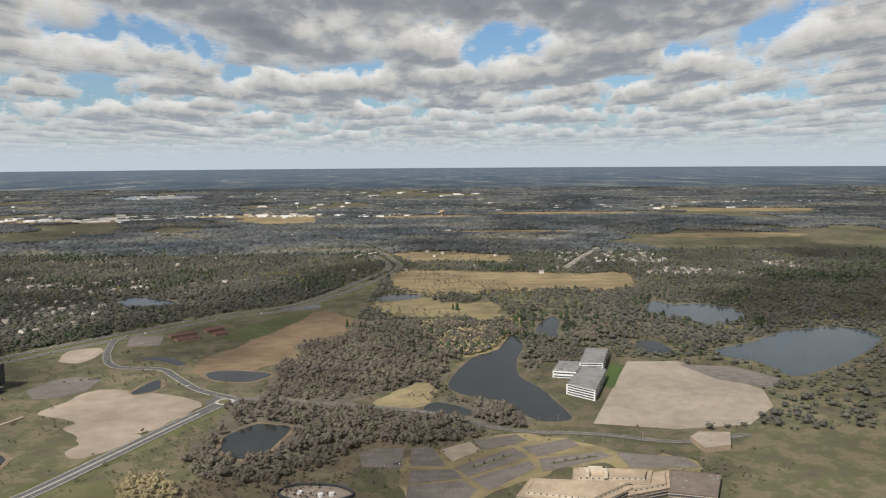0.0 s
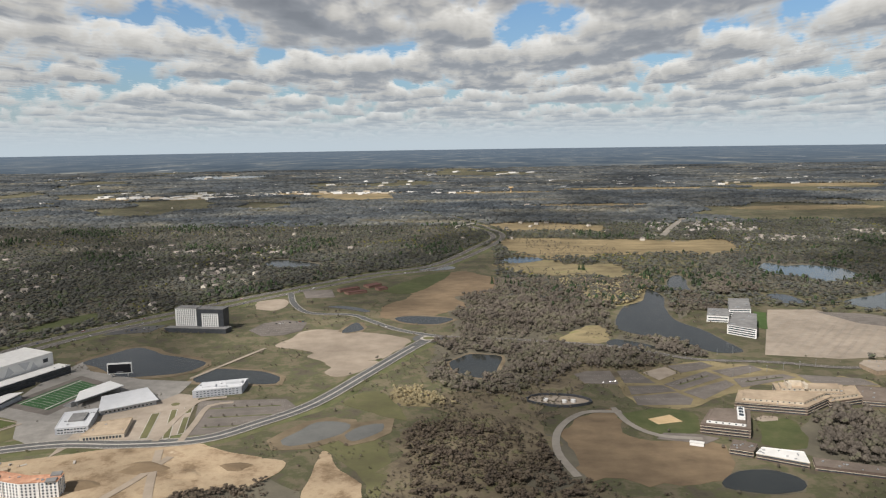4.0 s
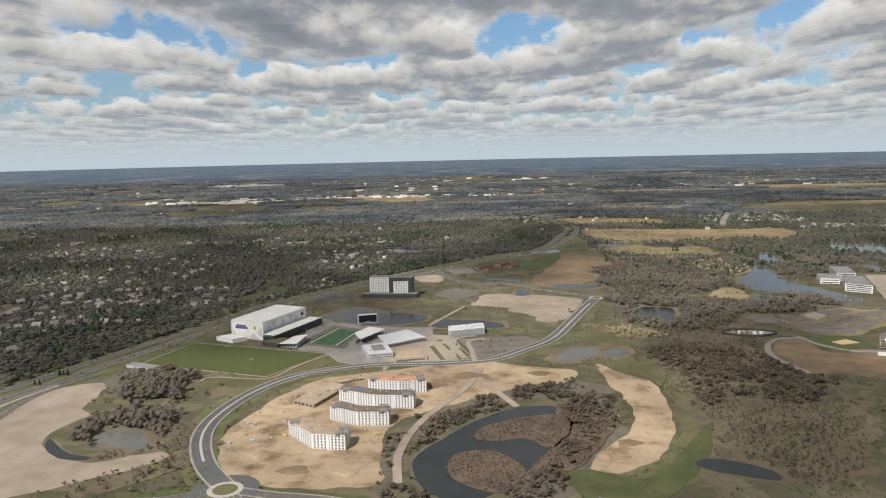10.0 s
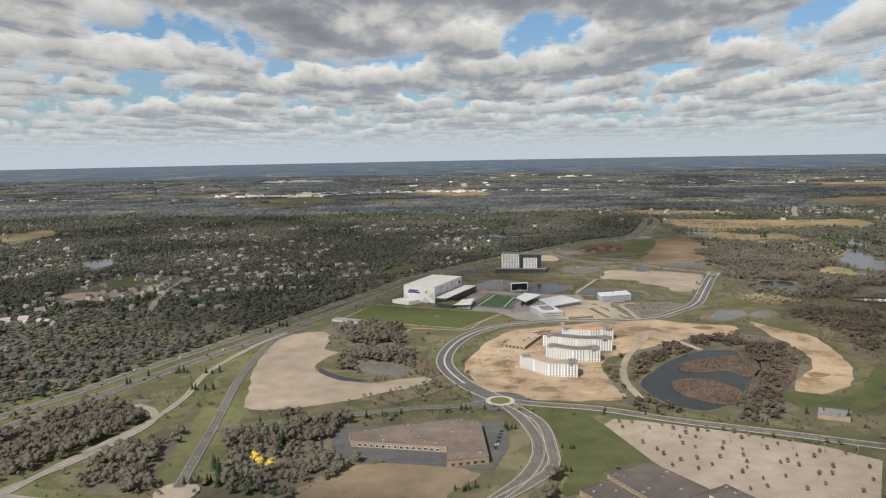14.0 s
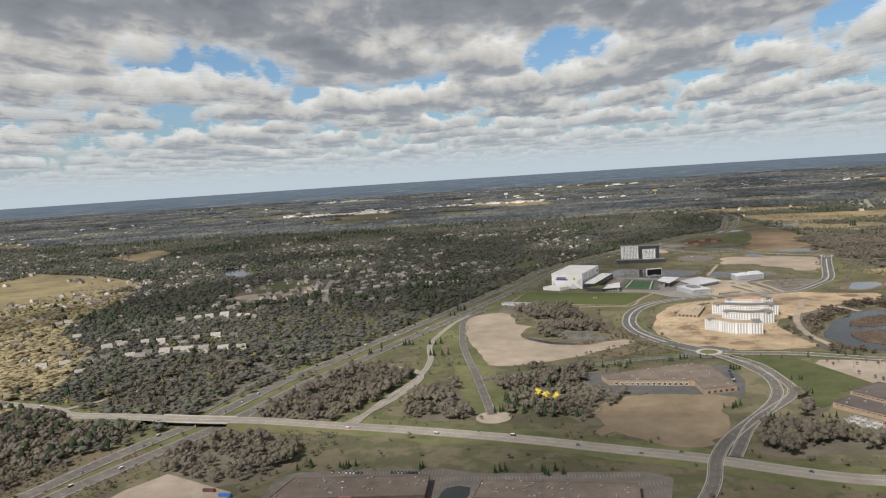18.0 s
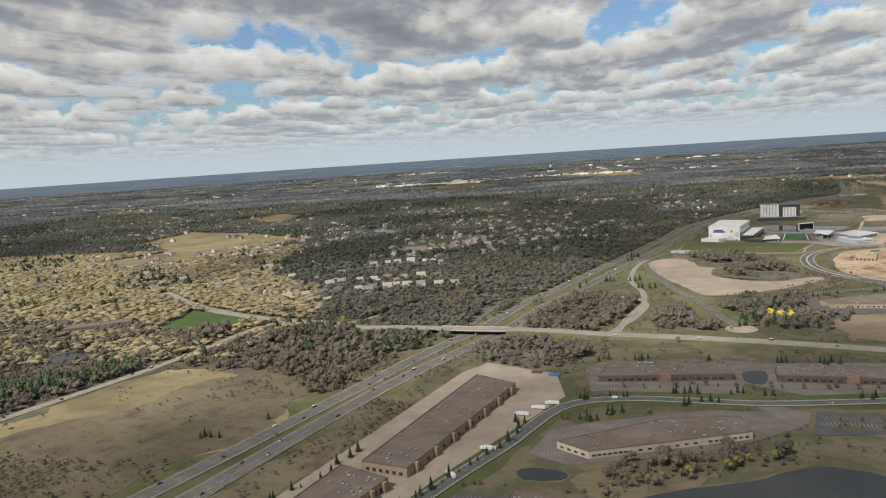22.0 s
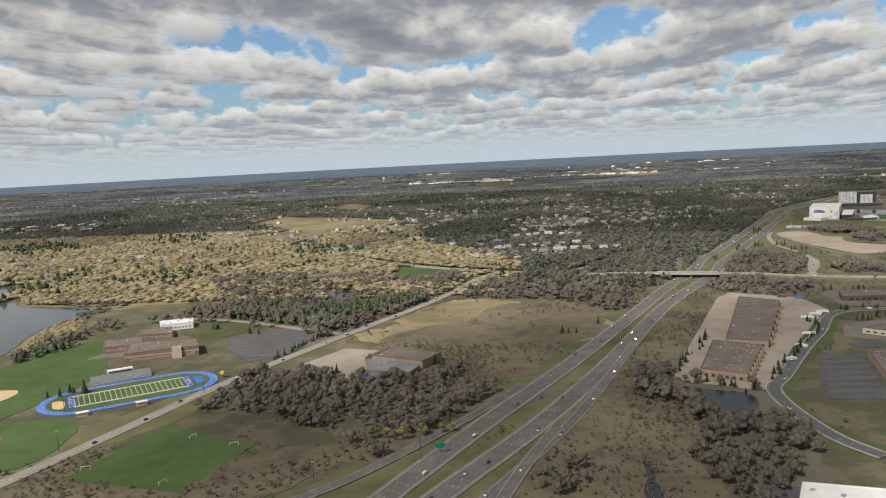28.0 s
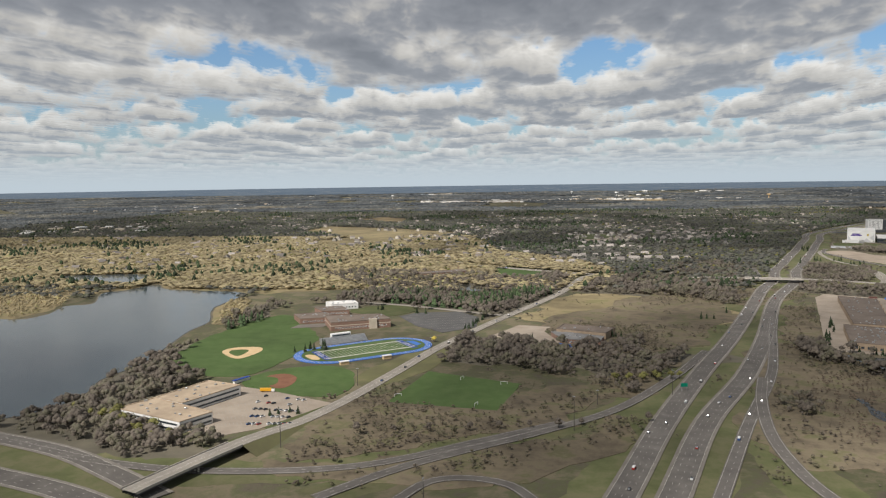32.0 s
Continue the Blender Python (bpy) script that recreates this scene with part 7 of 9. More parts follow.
for u, v in ((-22, -24), (2, -24.5)):
    hut, _ = thing("track_hut", (0, 0, 0), "small tan hut beside the track", "hut")
    q = at(u, v)
    link("wall", *box_vf((*q, 0.0), (4.5, 2.0, 1.6), st_), SAND, hut)
    link("roof", *box_vf((*q, 1.6), (5.0, 2.5, 0.25), st_), WHITE_ROOF, hut)
# ball fields
for o, grass, soil, lab in (([(-1102, -296), (-1105, -288), (-1100, -281), (-1087, -280), (-1083, -291), (-1089, -307)], [(-1099, -295), (-1100, -288), (-1091, -287), (-1091, -301)], SAND, "tan sand baseball infield"),
                            ([(-1053, -356), (-1060, -341), (-1053, -335), (-1045, -341), (-1043, -353), (-1046, -360)], [(-1066, -352), (-1062, -342), (-1054, -343), (-1051, -353), (-1058, -359)], RED_DIRT, "dark red baseball infield")):
    tagged(sheet("infield", o, 0.225, soil, step=2), lab, "sports field", kind="structure")
    tagged(sheet("infield_grass", grass, 0.25, SPORT, step=2), "green diamond of the infield", "sports field", kind="structure")
dugout, _ = thing("dugout", (0, 0, 0), "small blue and white dugout behind the ball field", "shelter")
link("wall", *box_vf((-1069, -350, 0.2), (9, 1.4, 1.3), 1.1), WHITE, dugout)
link("roof", *box_vf((-1069, -350, 1.5), (9.6, 2.0, 0.2), 1.1), NAVY, dugout)
tagged(sheet("infield", [(-20, 356), (-5, 363), (0, 352), (-16, 347)], 0.24, SAND, curved=False), "tan square ball court on a lawn", "sports field", kind="structure")

for k, (x, y, r, mt) in enumerate(((-412, 150, 9, DIRT), (-330, 262, 10, SOIL), (-305, 283, 12, SOIL), (-280, 276, 9, DIRT), (-392, 132, 8, SOIL), (-365, 128, 7, DIRT), (-255, 285, 8, SOIL), (-225, 200, 8, SOIL), (-222, 160, 7, SOIL))):
    ring = [(x + r * (1 + 0.3 * math.sin(a * 3 + k)) * math.cos(a), y + r * 0.7 * math.sin(a)) for a in np.linspace(0, math.tau, 14)[:-1]]
    bm = bmesh.new()
    rings = [[bm.verts.new((x + (p[0] - x) * f, y + (p[1] - y) * f, 0.19 + h)) for p in ring] for f, h in ((1.0, 0.0), (0.7, 0.7), (0.35, 1.0))]
    for a, b in zip(rings, rings[1:]):
        for i in range(13):
            bm.faces.new((a[i], a[(i + 1) % 13], b[(i + 1) % 13], b[i]))
    bm.faces.new(rings[-1])
    tagged(part("spoil_heap", bm, mt), "low heap of brown excavated soil", "soil heap", "spoil heaps")
for o in ([(-335, 362), (-331, 364), (-321, 323), (-325, 322)], [(-325, 369), (-322, 370), (-308, 324), (-311, 322)], [(-312, 356), (-309, 357), (-302, 331), (-305, 329)], [(-318, 374), (-314, 377), (-311, 365), (-315, 362)]):
    tagged(sheet("strip_kerb", shrink(o, -0.5), 0.36, KERB, curved=False), "pale kerb round a planted strip", "kerb", kind="structure")
    tagged(sheet("planting_strip", o, 0.42, ROUGH, curved=False), "planted strip between boulevard lanes", "planting", kind="structure")
disc("drop_off_circle", (-327, 380), 5.5, 0.33, LOT_PALE, "pale paved drop-off circle")
disc("drop_off_island", (-327, 380), 2.8, 0.46, ROUGH, "planted island in the drop-off circle", cat="island")

# more roofs past the first ones
for o, h, units, lab in (([(-377, 4), (-356, -33), (-350, -19), (-338, -11), (-357, 17)], 5.0, 8, "large tan office hall with a dark brown flat roof"), ([(-390, -7), (-365, -43), (-352, -34), (-376, 3)], 3.0, 4, "low tan office wing with a dark brown flat roof"),
                         ([(-365, -44), (-354, -62), (-340, -53), (-352, -35)], 3.2, 6, "tan office wing with a row of loading bays"), ([(-357, -36), (-342, -58), (-327, -36), (-331, -8), (-351, -21)], 6.2, 0, "four-storey tan office block with dark window bands")):
    tb_ = flat_building("tan_office", o, h, TAN, DARK_ROOF, lab, "office building", units=units, rim=0.25)
    p = np.array(o, float)
    p = p if area2(p) > 0 else p[::-1]
    for i in range(len(p)):
        a, b = p[i], p[(i + 1) % len(p)]
        if np.linalg.norm(b - a) > 8 and (b - a)[0] > -4:
            storeys = 4 if h > 6 else 1
            windows(tb_, a, b, h - 1.5 * storeys, storeys, 1.45, max(3, int(np.linalg.norm(b - a) / 2.6)), 2.0, 0.62, TAN, 0.02)
UPPER = [(-342, -21), (-333, -37), (-324, -26), (-333, -12)]
pent_ = flat_building("plant_room", UPPER, 8.0, BEIGE, DARK_ROOF, "cream plant room on the tan office block", "roof block", units=8)
flat_building("yard_shed", [(-381, -38), (-375, -47), (-370, -45), (-376, -35)], 2.4, TAN, DARK_ROOF, "small tan shed beside the plant yard", "shed", units=0)
YARD = [(-395, -27), (-386, -41), (-375, -31), (-385, -19)]
tagged(sheet("plant_yard", YARD, 0.25, LOT_PALE, curved=False), "pale fenced plant yard behind the office", "yard", kind="structure")
ry = random.Random(8)
for k in range(12):
    u, w = (k % 6 + 0.5) / 6, (k // 6 + 0.5) / 2.4
    q = Vector((*YARD[0], 0)).lerp(Vector((*YARD[1], 0)), u).lerp(Vector((*YARD[3], 0)).lerp(Vector((*YARD[2], 0)), u), w)
    cu_ = tagged(new("cooling_unit"), "grey louvred cooling unit on a pale yard", "cooling unit", "cooling units")
    part("casing", box_bm(-1.0, -0.7, 0, 1.0, 0.7, 1.1, 0.06), GREY_PANEL if k % 3 else METAL, cu_)
    part("fan_ring", box_bm(-0.6, -0.5, 1.1, 0.6, 0.5, 1.25, 0.04), DARK, cu_)
    cu_.matrix_world = pose(q.x, q.y, 0.25, 0, 0, ry.uniform(-8, 8) - 20)
flat_building("white_roof_store", [(-772, -420), (-740, -424), (-726, -380), (-755, -375)], 3.0, DARK, WHITE_ROOF, "store with a large white roof and dark walls", units=8)
tagged(sheet("parking_lot", [(-786, -425), (-772, -422), (-755, -372), (-764, -368)], 0.24, LOT_DARK, curved=False), "narrow dark parking strip beside the store", "parking lot", kind="structure")
for o in ([(-289, 760), (-268, 777), (-264, 770), (-284, 752)], [(-262, 786), (-248, 800), (-240, 790), (-254, 776)], [(-278, 745), (-258, 757), (-252, 750), (-272, 738)], [(-246, 770), (-236, 778), (-230, 768), (-240, 760)]):
    flat_building("red_roof_lodge", o, 2.6, BRICK, RED_ROOF, "low lodge with a dark red roof by the motorway", units=0)
deck_, _ = thing("far_bridge", (0, 0, 0), "small concrete road bridge over the distant motorway", "bridge")
link("deck", *box_vf((-149, 1429, 3.0), (64, 7, 0.8), 0.93), KERB, deck_)
for u in (-20, 0, 20):
    link("pier", *box_vf((-149 + u * 0.6, 1429 + u * 0.8, 0), (1.0, 5.0, 3.0), 0.93), KERB, deck_)

# ---- water towers and far buildings ----


def water_tower(x, y, h, r, mat, label):
    t, _ = thing("water_tower", (0, 0, 0), label, "water tower")
    bm = bmesh.new()
    prof = [(0.34, 0.0), (0.2, 0.08), (0.17, 0.5), (0.22, 0.66), (0.7, 0.72), (1.0, 0.80), (1.0, 0.88), (0.8, 0.95), (0.0, 1.0)]
    rings = [[bm.verts.new((x + r * k * math.cos(i * math.tau / 16), y + r * k * math.sin(i * math.tau / 16), h * z)) for i in range(16)] for k, z in prof]
    for a, b in zip(rings, rings[1:]):
        for i in range(16):
            bm.faces.new((a[i], a[(i + 1) % 16], b[(i + 1) % 16], b[i]))
    bmesh.ops.remove_doubles(bm, verts=bm.verts, dist=0.001)
    part("tank_and_stem", bm, mat, t)
    return t


water_tower(-570, 2893, 26, 9, WHITE, "tall white water tower above distant woods")
water_tower(-4, 2480, 19, 9, SAND, "yellow ball-shaped water tower in distant woods")
water_tower(-1627, 2794, 24, 7, WHITE, "tall white water tower above distant woods")
water_tower(-760, 3350, 22, 6, WHITE, "tall white water tower above distant woods")

rf = random.Random(21)
pieces_w, pieces_t = [], []


def far_spots(cx, cy, sx, sy, count, lo, hi):
    for _ in range(count):
        x, y = rf.gauss(cx, sx), rf.gauss(cy, sy)
        s = (rf.uniform(lo, hi), rf.uniform(lo, hi) * 0.7, rf.uniform(2.5, 6))
        (pieces_w if rf.random() < 0.6 else pieces_t).append(box_vf((x, y, 0), s, rf.choice((0, 0.4, 1.1))))


far_spots(-1150, 2350, 160, 50, 60, 12, 45)
far_spots(-700, 2500, 300, 60, 70, 10, 35)
far_spots(100, 3000, 700, 150, 90, 10, 40)
far_spots(1200, 3300, 500, 200, 60, 10, 45)
far_spots(-400, 4100, 1500, 300, 120, 15, 50)
far_spots(-2200, 2000, 300, 200, 60, 8, 20)
far_spots(-1900, 700, 120, 60, 30, 8, 25)
for nm, pc, mt in (("far_white_buildings", pieces_w, WHITE_ROOF), ("far_tan_buildings", pieces_t, BEIGE)):
    tagged(joined(nm, pc, mt), "pale roofs of distant shops and warehouses", "distant buildings", kind="stuff")

# ---- houses ----


def house_mesh():
    bm = bmesh.new()
    w, d, h, r = 6.2, 4.4, 2.4, 1.9
    vs = [bm.verts.new(p) for p in ((-w / 2, -d / 2, 0), (w / 2, -d / 2, 0), (w / 2, d / 2, 0), (-w / 2, d / 2, 0), (-w / 2, -d / 2, h), (w / 2, -d / 2, h), (w / 2, d / 2, h), (-w / 2, d / 2, h), (-w / 2, 0, h + r), (w / 2, 0, h + r))]
    for f in ((0, 1, 5, 4), (2, 3, 7, 6), (1, 2, 6, 9, 5), (3, 0, 4, 8, 7)):
        bm.faces.new([vs[i] for i in f])
    body = bpy.data.meshes.new("wall")
    bm.to_mesh(body)
    bm.free()
    body.materials.append(SIDING)
    e, k = 0.35, 0.16
    bm = bmesh.new()
    prof = [(-d / 2 - e, h - 0.2), (0, h + r + 0.12), (d / 2 + e, h - 0.2), (d / 2 + e, h - 0.2 - k), (0, h + r + 0.12 - k), (-d / 2 - e, h - 0.2 - k)]
    ends = [[bm.verts.new((x, y, z)) for y, z in prof] for x in (-w / 2 - e, w / 2 + e)]
    for i in range(6):
        j = (i + 1) % 6
        bm.faces.new((ends[0][i], ends[1][i], ends[1][j], ends[0][j]))
    for ring in ends:
        bm.faces.new((ring[0], ring[1], ring[4], ring[5]))
        bm.faces.new((ring[1], ring[2], ring[3], ring[4]))
    bm.normal_update()
    roof = bpy.data.meshes.new("roof")
    bm.to_mesh(roof)
    bm.free()
    roof.materials.append(SHINGLE)
    bm = box_bm(1.0, -d / 2 - 2.2, 0, 4.0, -d / 2 + 0.2, 2.0)
    gar = bpy.data.meshes.new("garage")
    bm.to_mesh(gar)
    bm.free()
    gar.materials.append(SIDING)
    return body, roof, gar


HOUSE = house_mesh()
HOUSE_SPOTS = []


def house(x, y, turn, s, group):
    HOUSE_SPOTS.append((x, y))
    h = tagged(new("house"), "detached house with a shingled gable roof among trees", "house", group)
    for nm, me in zip(("wall", "roof", "garage"), HOUSE):
        o = new(nm, me)
        o.parent = h
    h.matrix_world = Matrix.Translation((x, y, 0)) @ Matrix.Rotation(turn, 4, "Z") @ Matrix.Diagonal((s, s, s, 1))


def house_rows(cx, cy, sx, sy, count, group, seed, turn0):
    r = random.Random(seed)
    made = 0
    while made < count:
        x, y = r.uniform(cx - sx, cx + sx), r.uniform(cy - sy, cy + sy)
        q = np.array([[x, y]])
        if any((x - a) ** 2 + (y - b) ** 2 < 90 for a, b in HOUSE_SPOTS[-80:]) or any(near_line(q, l, w + 5)[0] for l, w in ROAD_LINES):
            made += 0.25
            continue
        house(x, y, turn0 + r.choice((0, math.pi / 2, math.pi)) + r.uniform(-0.3, 0.3), r.uniform(0.85, 1.35), group)
        made += 1


def street_of_houses(points, gap, group, seed):
    """Houses side by side along a street, all turned to it."""
    r = random.Random(seed)
    line = smooth_line(points, False, 4.0)
    at_ = np.concatenate([[0], np.cumsum(np.linalg.norm(np.diff(line, axis=0), axis=1))])
    for u in np.arange(gap / 2, at_[-1], gap):
        i = min(len(line) - 2, int(np.searchsorted(at_, u)))
        t = math.atan2(*(line[i + 1] - line[i])[::-1])
        house(line[i][0] + r.gauss(0, 0.8), line[i][1] + r.gauss(0, 1.2), t + r.gauss(0, 0.1), r.uniform(1.0, 1.35), group)


for number, points in enumerate(([(-916, 135), (-848, 165), (-762, 177)], [(-922, 170), (-860, 210), (-785, 224)], [(-884, 301), (-836, 323), (-794, 301)], [(-772, 436), (-693, 460), (-604, 464)])):
    street_of_houses(points, 15.0, "houses north of the interchange", number)
house_rows(-880, 190, 90, 80, 12, "houses north of the interchange", 1, 0.4)
house_rows(-790, 480, 120, 130, 70, "houses in the wooded suburb", 2, 0.8)
house_rows(-1180, 330, 180, 150, 60, "houses in the wooded suburb", 3, 0.2)
house_rows(310, 1400, 95, 110, 60, "new houses by the dry field", 4, 0.3)
house_rows(-1400, 120, 60, 60, 15, "houses by the lake", 5, 0.1)

# the rest of the suburb's roofs, too many to count
def roof_bits(count, x0, x1, y0, y1, seed):
    r = np.random.default_rng(seed)
    pts = np.stack([r.uniform(x0, x1, count), r.uniform(y0, y1, count)], 1)
    keep = np.array([noise.noise(Vector((p[0] * 0.006, p[1] * 0.006, 3.0))) > -0.12 for p in pts])
    for o in list(WATER_ALL.values()) + list(LAWN_ALL.values()):
        keep &= ~inside(pts, shrink(o, -6))
    for l, w in ROAD_LINES:
        keep &= ~near_line(pts, l, w + 6)
    low_line = HWY_L[:int(np.argmax(HWY_L[:, 1] > 1120))]
    order = np.argsort(low_line[:, 0])
    keep &= pts[:, 1] > np.interp(pts[:, 0], low_line[order, 0], low_line[order, 1]) + 25
    return pts[keep], r


verts_, wall_f, roof_f = [], [], []
for pts_, r_ in (roof_bits(900, -1100, -420, 420, 1150, 7), roof_bits(700, -1900, -950, 150, 1100, 8), roof_bits(500, -2600, 300, 1000, 2000, 9), roof_bits(120, 330, 620, 1150, 1300, 10)):
    for x, y in pts_:
        t, s = r_.uniform(0, 3.14), r_.uniform(0.8, 1.35)
        ca, sa = math.cos(t) * s, math.sin(t) * s
        k = len(verts_)
        for px, py, pz in ((-3.3, -2.4, 0), (3.3, -2.4, 0), (3.3, 2.4, 0), (-3.3, 2.4, 0), (-3.3, -2.4, 2.4), (3.3, -2.4, 2.4), (3.3, 2.4, 2.4), (-3.3, 2.4, 2.4), (-3.3, 0, 4.2), (3.3, 0, 4.2)):
            verts_.append((x + px * ca - py * sa, y + px * sa + py * ca, pz * s))
        wall_f += [tuple(k + i for i in f) for f in ((0, 1, 5, 4), (2, 3, 7, 6), (1, 2, 6, 9, 5), (3, 0, 4, 8, 7))]
        roof_f += [tuple(k + i for i in f) for f in ((4, 5, 9, 8), (8, 9, 6, 7))]
me = bpy.data.meshes.new("suburb_houses")
me.from_pydata(verts_, [], wall_f + roof_f)
SHINGLE_MANY = material("weathered_shingles", two((0.13, 0.115, 0.105), (0.24, 0.21, 0.19)), scale=0.05, island=0.5)
SIDING_MANY = material("mixed_siding", two((0.36, 0.33, 0.28), (0.56, 0.53, 0.47)), scale=0.02, island=0.35)
me.materials.append(SIDING_MANY)
me.materials.append(SHINGLE_MANY)
me.polygons.foreach_set("material_index", [0] * len(wall_f) + [1] * len(roof_f))
tagged(new("suburb_houses", me), "many detached houses scattered through bare woods", "houses", kind="stuff")

# ---- trees ----
CLEAR = [np.array(shrink(o, -5), float) for o in WATER_ALL.values()] + [np.array(o, float) for grp in (LAWN_ALL, SOIL_ALL, GRAVEL_ALL, DIRT_ALL, LOT_ALL) for o in grp.values()]
CLEAR += [np.array(REED_ALL["creek_marsh"], float), np.array(DRYGRASS_BROWN_FIELD, float)]
CLEAR.append(np.array(WATER_POND_FAR, float) + np.array((14.0, -30.0)))
CLEAR += [np.array(((-880, 440), (-860, 400), (-790, 400), (-765, 480), (-790, 560), (-840, 575), (-875, 550)), float)]
CLEAR_DRY = [np.array(o, float) for o in DRYGRASS_ALL.values()]


def free(pts, road_gap=2.5, dry=True):
    keep = np.ones(len(pts), bool)
    for o in CLEAR + (CLEAR_DRY if dry else []):
        keep &= ~inside(pts, o)
    for b in BUILDINGS:
        keep &= ~inside(pts, shrink(b, -3))
    for l, w in ROAD_LINES:
        keep &= ~near_line(pts, l, w + road_gap)
    keep &= ~inside(pts, oval(19.5, 34))
    keep &= ~inside(pts, shrink(TURF, -16))
    return keep


def puff_template(seed, lobes, leaves, size, low=0.22, stem=True, ring=5):
    """A rounded crown of several lobes: a dense heart of fine wood in each, and small tufts all over them that
    lie roughly along the crown's surface, with a tapered stem below."""
    r = np.random.default_rng(seed)
    v, f = [], []
    if stem:
        v += [(0.03, 0, 0), (-0.015, 0.026, 0), (-0.015, -0.026, 0), (0, 0, 0.62)]
        f += [(0, 1, 3), (1, 2, 3), (2, 0, 3)]
    balls = []
    for k in range(lobes):
        a = k * math.tau / max(1, lobes - 1) + r.uniform(-0.5, 0.5)
        out = 0.0 if k == 0 else r.uniform(0.12, 0.22)
        rad = r.uniform(0.20, 0.28)
        z = 0.76 if k == 0 else r.uniform(low + rad, 0.74)
        if lobes == 1:
            z, rad = 0.58, 0.34
        balls.append((np.array((out * math.cos(a), out * math.sin(a), z)), rad))
    for c, rad in balls:
        k = len(v)
        v.append(tuple(c + np.array((0, 0, rad * 0.9))))
        for e, q in ((0.35, 0.78), (-0.5, 0.72)):
            for i in range(ring):
                a = (i + (0.5 if e < 0 else 0)) * math.tau / ring
                w = rad * q * r.uniform(0.8, 1.1)
                v.append(tuple(c + w * np.array((math.cos(e) * math.cos(a), math.cos(e) * math.sin(a), math.sin(e)))))
        for i in range(ring):
            j = (i + 1) % ring
            f += [(k, k + 1 + i, k + 1 + j), (k + 1 + i, k + 1 + ring + i, k + 1 + j), (k + 1 + j, k + 1 + ring + i, k + 1 + ring + j)]
    made = 0
    while made < leaves:
        c, rad = balls[r.integers(len(balls))]
        d = r.normal(size=3)
        d[2] = d[2] * 0.8 + 0.35
        d /= np.linalg.norm(d)
        p = c + d * rad * r.uniform(0.85, 1.22)
        if any(np.linalg.norm(p - c2) < r2 * 0.8 for c2, r2 in balls):
            made += 0.2
            continue
        side = np.cross(d + r.normal(0, 0.3, 3), r.normal(size=3))
        side /= np.linalg.norm(side)
        other = np.cross(d + r.normal(0, 0.2, 3), side)
        other /= np.linalg.norm(other)
        s = size * r.uniform(0.6, 1.3)
        k = len(v)
        v += [tuple(p - side * s * 0.6), tuple(p + side * s * 0.6), tuple(p + other * s * 0.9)]
        f.append((k, k + 1, k + 2))
        made += 1
    return np.array(v), np.array(f)


def blob_template(seed):
    """A far clump of crowns: an uneven low dome."""
    r = np.random.default_rng(seed)
    v = [(0, 0, r.uniform(0.85, 1.1))]
    for i in range(5):
        a = i * math.tau / 5 + r.uniform(-0.3, 0.3)
        v.append((0.42 * math.cos(a) * r.uniform(0.7, 1.2), 0.42 * math.sin(a) * r.uniform(0.7, 1.2), r.uniform(0.45, 0.8)))
    for i in range(5):
        a = i * math.tau / 5 + 0.5
        v.append((0.5 * math.cos(a), 0.5 * math.sin(a), 0.0))
    f = [(0, 1 + i, 1 + (i + 1) % 5) for i in range(5)]
    for i in range(5):
        f += [(1 + i, 6 + i, 1 + (i + 1) % 5)]
    return np.array(v), np.array(f)


def scatter(name, templates, pts, heights, widths, mat, label, seed, base=0.0):
    """Many trees as one mesh."""
    r = np.random.default_rng(seed)
    which = r.integers(0, len(templates), len(pts))
    turn = r.uniform(0, math.tau, len(pts))
    allv, allf, off = [], [], 0
    for k, (tv, tf) in enumerate(templates):
        sel = which == k
        n = int(sel.sum())
        if not n:
            continue
        ca, sa = np.cos(turn[sel])[:, None], np.sin(turn[sel])[:, None]
        w, h = widths[sel][:, None], heights[sel][:, None]
        x = (tv[None, :, 0] * ca - tv[None, :, 1] * sa) * w + pts[sel, 0][:, None]
        y = (tv[None, :, 0] * sa + tv[None, :, 1] * ca) * w + pts[sel, 1][:, None]
        z = tv[None, :, 2] * h + base
        allv.append(np.stack([x, y, z], 2).reshape(-1, 3))
        allf.append((tf[None] + (np.arange(n) * len(tv))[:, None, None]).reshape(-1, 3) + off)
        off += n * len(tv)
    v, f = np.concatenate(allv), np.concatenate(allf)
    me = bpy.data.meshes.new(name)
    me.vertices.add(len(v))
    me.vertices.foreach_set("co", v.astype(np.float32).ravel())
    me.loops.add(len(f) * 3)
    me.loops.foreach_set("vertex_index", f.astype(np.int32).ravel())
    me.polygons.add(len(f))
    me.polygons.foreach_set("loop_start", np.arange(0, len(f) * 3, 3, dtype=np.int32))
    me.update(calc_edges=True)
    me.validate()
    me.polygons.foreach_set("use_smooth", np.ones(len(me.polygons), bool))
    me.materials.append(mat)
    return tagged(new(name, me), label, "woods", kind="stuff")


rng = np.random.default_rng(12)


def jitter_grid(x0, x1, y0, y1, gap):
    gx, gy = np.meshgrid(np.arange(x0, x1, gap), np.arange(y0, y1, gap))
    p = np.stack([gx.ravel(), gy.ravel()], 1)
    return p + rng.uniform(-gap * 0.48, gap * 0.48, p.shape)


def field_noise(pts, s, seed):
    """Smooth random values over the plan, from a few waves."""
    r = np.random.default_rng(seed)
    out = np.zeros(len(pts))
    for o in range(4):
        for _ in range(3):
            a = r.uniform(0, math.tau)
            k = s * 2 ** o * r.uniform(0.7, 1.4)
            out += np.sin(pts @ np.array([math.cos(a), math.sin(a)]) * k + r.uniform(0, 7)) / (o + 1.5)
    return out


